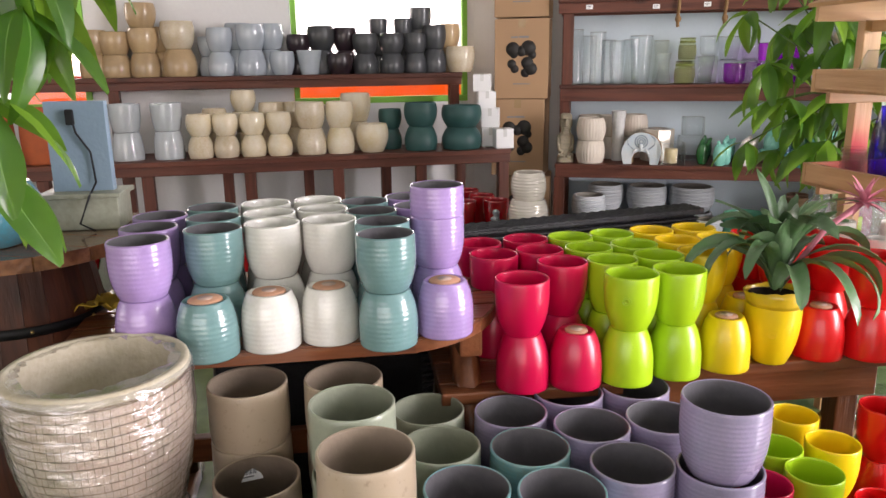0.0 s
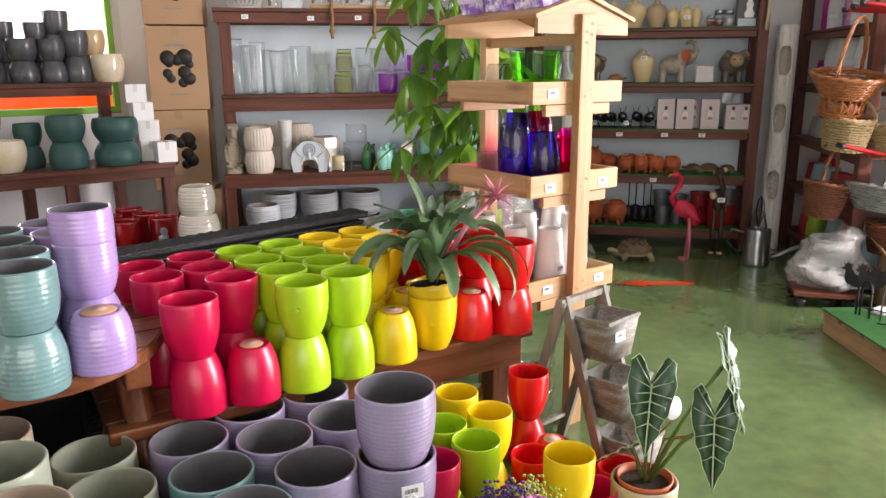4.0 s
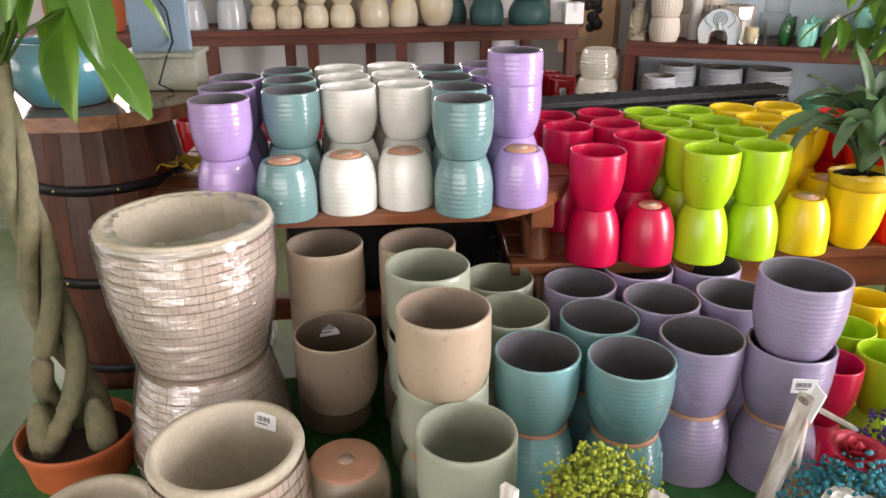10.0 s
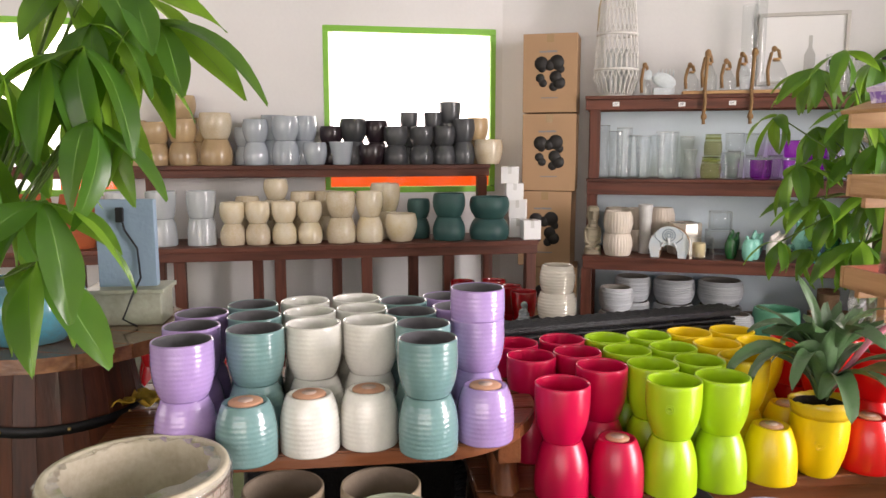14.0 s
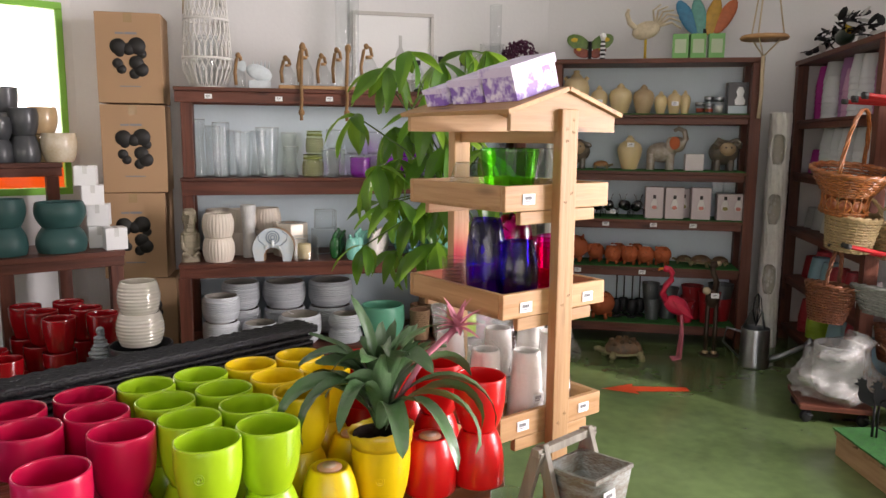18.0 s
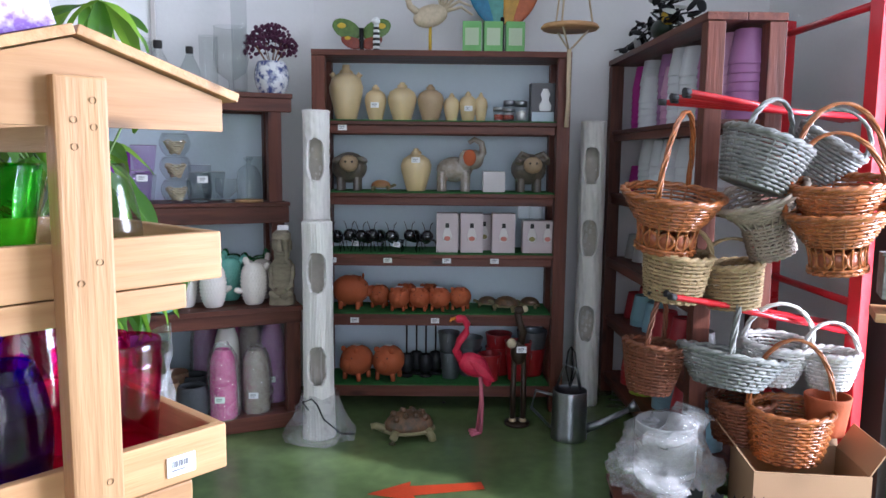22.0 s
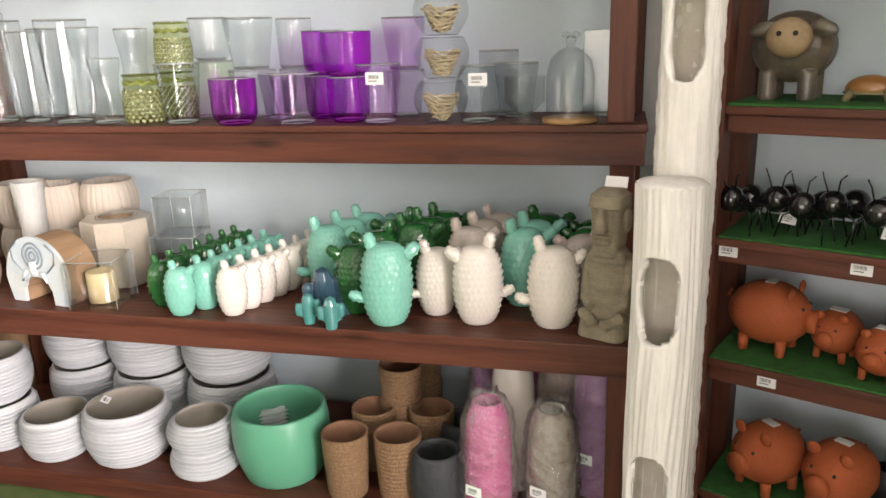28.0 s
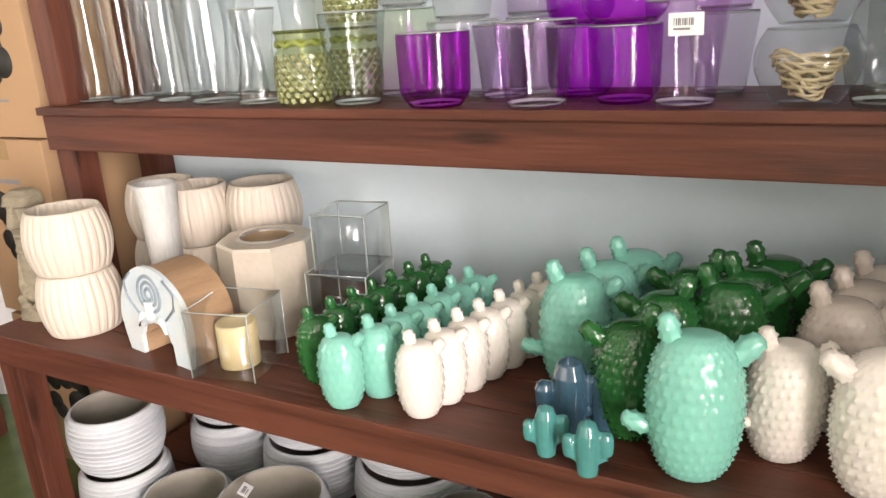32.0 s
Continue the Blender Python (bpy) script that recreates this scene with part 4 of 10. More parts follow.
def film_glaze(name, haze, rough=0.1, stretch=(6, 6, 34), gloss=0.1, crinkle=0.03):
    """Crinkled clear plastic: see-through, a little milky, glossy by Fresnel."""
    m = bpy.data.materials.new(name)
    m.use_nodes = True
    nt = m.node_tree
    N = nt.nodes.new
    gl, tp, di, m1, m2, fr, pw, ad = (N(k) for k in ("ShaderNodeBsdfGlossy", "ShaderNodeBsdfTransparent", "ShaderNodeBsdfDiffuse", "ShaderNodeMixShader", "ShaderNodeMixShader", "ShaderNodeLayerWeight", "ShaderNodeMath", "ShaderNodeMath"))
    pw.operation, pw.inputs[1].default_value = "POWER", 2.5
    ad.operation, ad.inputs[1].default_value, ad.inputs[2].default_value = "MULTIPLY_ADD", 0.5, gloss
    nt.links.new(fr.outputs["Facing"], pw.inputs[0])
    nt.links.new(pw.outputs[0], ad.inputs[0])
    tc, mp, nz, bp = (N(k) for k in ("ShaderNodeTexCoord", "ShaderNodeMapping", "ShaderNodeTexNoise", "ShaderNodeBump"))
    mp.inputs["Scale"].default_value = stretch
    nz.inputs["Scale"].default_value, nz.inputs["Detail"].default_value = 3.0, 5
    bp.inputs["Strength"].default_value, bp.inputs["Distance"].default_value = 1.0, crinkle
    gl.inputs["Roughness"].default_value, fr.inputs["Blend"].default_value = rough, 0.5
    di.inputs[0].default_value, m1.inputs[0].default_value = (0.9, 0.9, 0.92, 1), haze
    nt.links.new(tc.outputs["Object"], mp.inputs[0])
    nt.links.new(mp.outputs[0], nz.inputs["Vector"])
    nt.links.new(nz.outputs[0], bp.inputs["Height"])
    for q in (gl, fr):
        nt.links.new(bp.outputs[0], q.inputs["Normal"])
    nt.links.new(tp.outputs[0], m1.inputs[1])
    nt.links.new(di.outputs[0], m1.inputs[2])
    nt.links.new(ad.outputs[0], m2.inputs[0])
    nt.links.new(m1.outputs[0], m2.inputs[1])
    nt.links.new(gl.outputs[0], m2.inputs[2])
    nt.links.new(m2.outputs[0], nt.nodes["Material Output"].inputs[0])
    MATS[name] = m
    return m


M_CLING = film_glaze("cling_film", 0.05, 0.07, (5, 5, 15), 0.25, 0.012)
M_FILM = film_glaze("loose_film", 0.14, 0.10, (10, 10, 10), 0.17, 0.045)
M_MILKY = film_glaze("milky_film", 0.30, 0.10, (9, 9, 9), 0.18, 0.05)


def glass(key, mat_, D, h, shape, n=24, t=0.0035, foot=0.012):
    return lathed(key, vessel(D, h, shape=shape, t=t, rows=10, inner=0, close=False), [mat_], n)


M_GEDGE = surf("glass_edge", (0.44, 0.48, 0.47), 0.08, var=0.3, scale=30, bump=0, spec=0.8)


def glass_edges(ob, r1, r0, h):
    """The bright lip and the thick foot of a glass."""
    k = "lip_%.3f" % r1
    put("rim", lathed(k, [(r1 - 0.0028, -0.0006), (r1 - 0.0014, 0.0012), (r1, -0.0006), (r1 - 0.0014, -0.0016), (r1 - 0.0028, -0.0006)], [M_GEDGE], 28), ob, "", pose(0, 0, h))
    k = "foot_%.3f" % r0
    put("foot", lathed(k, [(r0 * 0.80, 0.0045), (r0 * 0.93, 0.0055), (r0 * 0.985, 0.009)], [M_GEDGE], 28), ob)


def cube_edges(c, a, h):
    """The ground edges of a square glass."""
    for x, y in ((-a, -a), (a, -a), (a, a), (-a, a)):
        part("edge", pipe([(x, y, 0.002), (x, y, h)], 0.0016, 4), M_GEDGE, c)
    part("rim", pipe([(-a, -a, h), (a, -a, h), (a, a, h), (-a, a, h), (-a, -a, h)], 0.0016, 4), M_GEDGE, c)


straight = lambda u: 0.92 + 0.08 * u  # noqa: E731
flare = lambda u: 0.72 + 0.28 * u  # noqa: E731
cup = lambda u: 0.74 + 0.22 * min(1.0, u * 5) ** 0.6 + 0.04 * u  # noqa: E731
curvy = lambda u: 0.86 + 0.14 * math.cos(2 * math.pi * u * 0.9)  # noqa: E731
belly = lambda u: 0.62 + 0.38 * math.sin(math.pi * (0.1 + 0.8 * u))  # noqa: E731
B2Z = 1.153
for x, y, mt, D, h, sh, label in (
        (2.18, 6.48, G_CLEAR, 0.11, 0.37, curvy, "tall clear glass vase"), (2.27, 6.60, G_CLEAR, 0.10, 0.33, straight, "tall clear glass cylinder"),
        (2.33, 6.46, G_CLEAR, 0.11, 0.35, straight, "tall clear glass cylinder"), (2.46, 6.47, G_CLEAR, 0.11, 0.29, flare, "clear flared glass vase"),
        (2.40, 6.62, G_CLEAR, 0.10, 0.30, straight, "tall clear glass cylinder"), (2.62, 6.45, G_CLEAR, 0.155, 0.32, flare, "large clear flared glass vase"), (2.56, 6.62, G_CLEAR, 0.11, 0.30, curvy, "clear curved glass vase"),
        (2.77, 6.43, G_CLEAR, 0.10, 0.20, curvy, "small clear curved glass vase"), 
        (3.03, 6.42, G_SMOKE, 0.135, 0.18, flare, "clear glass tumbler vase"),
        (3.07, 6.56, G_GREEN, 0.13, 0.18, straight, "pale green glass vase"), (3.22, 6.40, G_PURP, 0.138, 0.135, cup, "small purple glass tumbler"),
        (3.31, 6.52, G_LILAC, 0.12, 0.14, flare, "small lilac glass tumbler"), (3.42, 6.40, G_LILAC, 0.145, 0.145, flare, "small lilac glass tumbler"),
        (3.45, 6.56, G_PURP, 0.13, 0.13, cup, "small purple glass tumbler"), (3.56, 6.46, G_PURP, 0.125, 0.13, cup, "small purple glass tumbler"),
        (3.67, 6.41, G_LILAC, 0.13, 0.165, flare, "lilac tinted glass vase with a price label"), 
        (3.955, 6.42, G_SMOKE, 0.13, 0.155, belly, "smoked rounded glass tumbler"), (4.04, 6.56, G_SMOKE, 0.13, 0.155, flare, "straight smoked glass tumbler")):
    key = "glass_%s_%.3f_%.3f_%d" % (mt.name, D, h, int(1000 * sh(0.5)))
    ob = tagged(put("glass_vase", glass(key, mt, D, h, sh), m=pose(x, y, B2Z, 0, 0, RNG.uniform(0, 360))), label, "vase", "glassware on the shelf")
    glass_edges(ob, D / 2 * sh(1), D / 2 * sh(0), h)
    if "price" in label or "smoked rounded" in label:
        ob.rotation_euler = (0, 0, 0)
        price_label(ob, pose(0.01, -D / 2 * 0.97, h * 0.78), 1.5)
for x, y, mt, D, h, sh, z, word in ((3.45, 6.56, G_PURP, 0.13, 0.13, cup, 0.132, "purple glass tumbler"), (3.56, 6.46, G_PURP, 0.148, 0.125, cup, 0.132, "wide purple glass tumbler"), (3.20, 6.57, G_CLEAR, 0.15, 0.15, flare, 0.0, "plain clear glass tumbler"),
                                 (3.20, 6.57, G_CLEAR, 0.155, 0.155, flare, 0.152, "plain clear glass tumbler"), (3.34, 6.60, G_CLEAR, 0.11, 0.15, straight, 0.0, "plain clear glass tumbler"), (3.34, 6.60, G_CLEAR, 0.11, 0.15, straight, 0.152, "plain clear glass tumbler"),
                                 (3.70, 6.58, G_CLEAR, 0.12, 0.14, flare, 0.0, "plain clear glass tumbler"), (3.70, 6.58, G_LILAC, 0.13, 0.15, flare, 0.142, "lilac glass tumbler"), (3.07, 6.56, G_CLEAR, 0.125, 0.13, cup, 0.182, "plain clear glass tumbler"),
                                 (2.76, 6.60, G_CLEAR, 0.11, 0.29, curvy, 0.0, "tall clear curved glass vase"), (3.98, 6.62, G_CLEAR, 0.12, 0.19, straight, 0.0, "plain clear glass tumbler")):
    key = "tumbler_%s_%.3f_%.3f_%d" % (mt.name, D, h, int(1000 * sh(0.5)))
    ob = tagged(put("glass_vase", glass(key, mt, D, h, sh), m=pose(x, y, B2Z + z)), word + (" stacked on another" if z else ""), "vase", "glassware on the shelf")
    glass_edges(ob, D / 2 * sh(1), D / 2 * sh(0), h)
# olive jar pressed with a diamond pattern, grass tied round its neck
oj = thing("glass_jar", pose(2.90, 6.42, B2Z), "olive green pressed-glass jar with a grass collar", "jar", "glassware on the shelf")
bm = bmesh.new()
rows_, n_ = 30, 60
rings = []
for j in range(rows_ + 1):
    u = j / rows_
    r = 0.058 * (0.80 + 0.20 * math.sin(math.pi * min(1, 0.12 + 1.05 * u)) ** 0.7) if u < 0.78 else 0.046 + 0.006 * (u - 0.78) / 0.22
    rings.append([bm.verts.new(((r + (0.0022 * math.cos(18 * a + u * 40) * math.cos(18 * a - u * 40) if 0.05 < u < 0.72 else 0)) * math.cos(a), (r + (0.0022 * math.cos(18 * a + u * 40) * math.cos(18 * a - u * 40) if 0.05 < u < 0.72 else 0)) * math.sin(a), 0.15 * u)) for a in (2 * math.pi * i / (2 * n_) for i in range(2 * n_))])
for p, q in zip(rings, rings[1:]):
    for i in range(2 * n_):
        bm.faces.new((p[i], p[(i + 1) % (2 * n_)], q[(i + 1) % (2 * n_)], q[i])).smooth = True
part("jar", bm, G_OLIVE, oj)
part("rim", lathe([(0.050, 0.149), (0.053, 0.152), (0.055, 0.148), (0.052, 0.145), (0.050, 0.149)], 28), G_OLIVE, oj)
bm = bmesh.new()
for j in range(8):
    for i in range(18):
        a, u = 2 * math.pi * (i + 0.5 * (j % 2)) / 18, 0.09 + 0.08 * j
        r = 0.0585 * (0.80 + 0.20 * math.sin(math.pi * min(1, 0.12 + 1.05 * u)) ** 0.7)
        bmesh.ops.create_icosphere(bm, subdivisions=1, radius=1, matrix=Matrix.Translation((r * math.cos(a), r * math.sin(a), 0.15 * u)) @ Matrix.Rotation(a, 4, "Z") @ Matrix.Diagonal((0.003, 0.007, 0.0062, 1)))
pb = part("pressed_relief", bm, surf("olive_glass_relief", (0.50, 0.52, 0.26), 0.08, var=0.2, trans=0.5, spec=0.8, bump=0), oj, "raised diamond relief")
pb["kind"] = "stuff"
part("collar", pipe([(0.049 * math.cos(a), 0.049 * math.sin(a), 0.125 + 0.004 * math.sin(9 * a)) for a in (2 * math.pi * i / 40 for i in range(41))], 0.005, 6), surf("dry_grass_tie", (0.28, 0.33, 0.08), 0.8, var=0.4, scale=90), oj, "twisted dry grass")
copy_thing(oj, pose(2.93, 6.57, B2Z))
copy_thing(oj, pose(2.93, 6.57, B2Z + 0.153, 0, 0, 40))
# fish bowls with twine
M_TWINE = surf("natural_twine", (0.62, 0.50, 0.33), 0.9, var=0.25)
for k in range(3):
    b = thing("fish_bowl", pose(3.845, 6.43 + 0.03 * (k > 0), B2Z + 0.118 * k), "round clear glass bowl holding natural twine", "glass bowl", "glassware on the shelf")
    part("bowl", lathe(vessel(0.155, 0.115, shape=lambda u: 0.5 + 0.5 * math.sin(math.pi * (0.08 + 0.72 * u)), t=0.003, inner=0, close=False), 24), G_CLEAR, b, smooth=True)
    bm = bmesh.new()
    r2 = random.Random(k)
    for j in range(11):
        a = [((0.022 + 0.003 * j) * math.cos(2 * math.pi * q / 22 + j) + r2.uniform(-.004, .004), (0.045 - 0.003 * j) * math.sin(2 * math.pi * q / 22 + j), 0.016 + 0.0055 * j + 0.014 * math.sin(q * 0.6 + j * 2) * (j % 2) + r2.uniform(0, .004)) for q in range(24)]
        pipe(a, 0.0032, 5, bm)
    part("twine", bm, M_TWINE, b)
g = thing("goblet", pose(4.085, 6.40, B2Z), "small clear footed glass goblet", "glass", "glassware on the shelf")
part("cup", lathe([(0, 0), (0.04, 0), (0.04, 0.006), (0.012, 0.02), (0.03, 0.035), (0.054, 0.06), (0.055, 0.125)], 24), G_CLEAR, g)
g = thing("glass_cloche", pose(4.205, 6.42, B2Z), "clear glass bell jar on a round wooden base", "bell jar", "glassware on the shelf")
part("base", lathe([(0, 0), (0.072, 0), (0.075, 0.006), (0.072, 0.014), (0, 0.014)], 28), palewood("x"), g)
part("bell", lathe([(0.064, 0.015), (0.064, 0.12), (0.055, 0.165), (0.03, 0.19), (0.012, 0.196), (0.01, 0.205), (0.016, 0.215), (0.01, 0.225), (0, 0.227)], 28), G_CLEAR, g, smooth=True)
for s in (-1, 1):
    part("knob", blob(0.012, 0.008, 0.009, s * 0.012, 0, 0.228), G_CLEAR, g)
c = thing("clear_box", pose(4.30, 6.60, B2Z), "empty clear acrylic box", "box")
part("body", box(-0.07, 0.07, -0.05, 0.05, 0, 0.24, 0.003), G_SMOKE, c)
for x, z in ((2.268, 1.663), (2.70, 1.655), (3.02, 1.660)):
    price_label(B_UNIT, Matrix.Translation((x - 2.08, 0.268, z)), 1.3)

# ---- figurines on the middle shelf ----
B3Z = 0.642
M_MINT = glaze("mint_glaze", (0.20, 0.54, 0.44), 0.22, 0.4, 0.08)
M_IVORY = glaze("ivory_glaze", (0.80, 0.74, 0.68), 0.24, 0.4, 0.05)
M_TAUPE = glaze("taupe_pearl_glaze", (0.52, 0.45, 0.40), 0.22, 0.4, 0.08)
M_DKGR = glaze("bottle_green_glaze", (0.015, 0.12, 0.03), 0.18, 0.6, 0.2)
M_PETROL = glaze("petrol_glaze", (0.04, 0.10, 0.15), 0.15, 0.9, 0.3)
M_SEA = glaze("sea_green_glaze", (0.06, 0.27, 0.26), 0.12, 0.9, 0.2)


def studded(bm, rx, ry, rz, x, y, z, tilt=0.0, n=28, rows=18, stud=0.0022, full=0.0):
    """An egg-shaped body set with small studs."""
    m = Matrix.Translation((x, y, z)) @ Matrix.Rotation(radians(tilt), 4, "Y")
    prev = None
    for j in range(rows + 1):
        v = math.pi * j / rows
        zz, w = -math.cos(v), math.sin(v) ** 0.6
        ring = []
        for i in range(n):
            a = 2 * math.pi * i / n
            c, d = (i + 2 * (j // 4 % 2)) % 5, j % 4
            across, up = (1.0, 0.24, 0.0, 0.0, 0.24)[c], (1.0, 0.24, 0.0, 0.24)[d]
            k = 1.0 + (stud / rx * across * up if 1 < j < rows - 1 else 0.0)
            ring.append(bm.verts.new(m @ Vector((rx * w * k * math.cos(a) * (1 + full * zz), ry * w * k * math.sin(a) * (1 + full * zz), rz * zz))))
        if prev:
            for i in range(n):
                bm.faces.new((prev[i], prev[(i + 1) % n], ring[(i + 1) % n], ring[i])).smooth = True
        prev = ring
    return bm


def cactus_mesh(key, mat_, h, w, lobes, stud=0.0022):
    if key in SHARED:
        return SHARED[key]
    bm = bmesh.new()
    studded(bm, w / 2, w * 0.42, h * 0.46, 0, 0, h * 0.42, n=125 if h > 0.18 else 85, rows=72 if h > 0.18 else 48, stud=stud, full=0.05)
    cut = [v for v in bm.verts if v.co.z < 0]
    for v in cut:
        v.co.z = 0
    me = bpy.data.meshes.new(key)
    bm.to_mesh(me)
    bm.free()
    me.materials.append(mat_)
    SHARED[key] = me
    return me


def cactus(kind, mat_, x, y, h, turn=0):
    w = h * 0.53
    lobes = {"a": [(-0.31 * h, 0.31 * h, 0.08 * h, -70), (0.25 * h, 0.77 * h, 0.10 * h, 48), (-0.15 * h, 0.89 * h, 0.085 * h, -12)],
             "b": [(0.31 * h, 0.34 * h, 0.08 * h, 68), (-0.25 * h, 0.78 * h, 0.10 * h, -50), (0.13 * h, 0.91 * h, 0.085 * h, 12)],
             "c": [(-0.32 * h, 0.31 * h, 0.08 * h, -70), (-0.15 * h, 0.90 * h, 0.085 * h, -15), (0.26 * h, 0.76 * h, 0.085 * h, 45)],
             "s": [(-0.08 * h, 0.90 * h, 0.095 * h, -12), (0.20 * h, 0.79 * h, 0.10 * h, 42)]}[kind]
    sd = 0.0038 if kind == "s" else 0.0056
    me = cactus_mesh("cactus_%s_%s_%.3f" % (kind, mat_.name, h), mat_, h, w, lobes, sd)
    word = {M_MINT: "mint green", M_IVORY: "ivory white", M_TAUPE: "pearly taupe", M_DKGR: "bottle green"}[mat_]
    ob = tagged(put("cactus_figurine", me, m=pose(x, y, B3Z, 0, 0, turn)), "glossy %s studded ceramic cactus" % word, "figurine", "ceramic cacti")
    for ax, az, r, t in lobes:
        key = "cactus_arm_%s_%.3f" % (mat_.name, r)
        if key not in SHARED:
            bm = studded(bmesh.new(), r * 0.70, r * 0.70, r * 1.25, 0, 0, 0, 0, 40, 20, sd * 0.75)
            SHARED[key] = bpy.data.meshes.new(key)
            bm.to_mesh(SHARED[key])
            bm.free()
            SHARED[key].materials.append(mat_)
        put("arm", SHARED[key], ob, "", pose(ax, 0, az, 0, t, 0))
    return ob


cactus("a", M_MINT, 3.745, 6.165, 0.257, 18)
cactus("b", M_IVORY, 3.985, 6.21, 0.245, 18)
cactus("c", M_IVORY, 4.185, 6.215, 0.247, 12)
cactus("c", M_IVORY, 3.86, 6.26, 0.215, 30)
for k in range(3):
    cactus("b", M_DKGR, 3.635 + 0.03 * k, 6.235 + 0.115 * k, 0.225 + 0.012 * k, 20)
    cactus("c", M_MINT, 3.50 + 0.035 * k, 6.37 + 0.085 * k, 0.245, 25)
    cactus("a", M_TAUPE, 3.93 + 0.03 * k, 6.38 + 0.09 * k, 0.25, 15)
    cactus("a", M_MINT if k < 2 else M_DKGR, 4.09 + 0.02 * k, 6.37 + 0.09 * k, 0.255, 20)
    cactus("b", M_TAUPE if k < 1 else M_DKGR, 4.255 + 0.012 * k, 6.36 + 0.09 * k, 0.24, 10)
    cactus("a", M_DKGR, 3.76 + 0.03 * k, 6.40 + 0.075 * k, 0.255, 10)
for k in range(7):
    cactus("s", M_MINT, 3.135 + 0.012 * k + 0.03 * (k > 0), 6.135 + 0.060 * k, 0.160, 20 + 6 * (k % 3))
    cactus("s", M_IVORY, 3.285 + 0.017 * k, 6.16 + 0.058 * k, 0.160, 25 - 5 * (k % 3))
    cactus("s", M_DKGR, 3.035 + 0.010 * k, 6.20 + 0.060 * k, 0.155, 30 + 5 * (k % 2))


def saguaro(x, y, h, mat_, turn):
    bm = bmesh.new()
    for ax, az, r, l in ((0, 0, 0.21, 1.0), (-0.30, 0.30, 0.12, 0.40), (0.30, 0.38, 0.13, 0.42)):
        p = lathe([(0, 0)] + [(h * r * (0.85 + 0.15 * math.sin(u * 3.1)), h * l * u) for u in (0, 0.2, 0.4, 0.6, 0.75)] + [(h * r * 0.7, h * l * 0.92), (0, h * l)], 14)
        bmesh.ops.translate(p, vec=(ax * h, 0, az * h), verts=p.verts)
        tmp = bpy.data.meshes.new("tmp")
        p.to_mesh(tmp)
        p.free()
        bm.from_mesh(tmp)
        bpy.data.meshes.remove(tmp)
    for s in (-1, 1):
        pipe([(0, 0, 0.32 * h), (s * 0.18 * h, 0, 0.28 * h), (s * 0.30 * h, 0, 0.36 * h)], 0.09 * h, 8, bm)
    tagged(fuse(part("saguaro_figurine", bm, mat_, m=pose(x, y, B3Z, 0, 0, turn)), 0.0022), "small glossy blue-green ceramic saguaro with two arms", "figurine", "ceramic cacti")


saguaro(3.53, 6.125, 0.088, M_SEA, 20)
saguaro(3.605, 6.10, 0.092, M_SEA, 10)
saguaro(3.545, 6.20, 0.14, M_PETROL, 25)
saguaro(3.60, 6.22, 0.13, M_PETROL, 5)


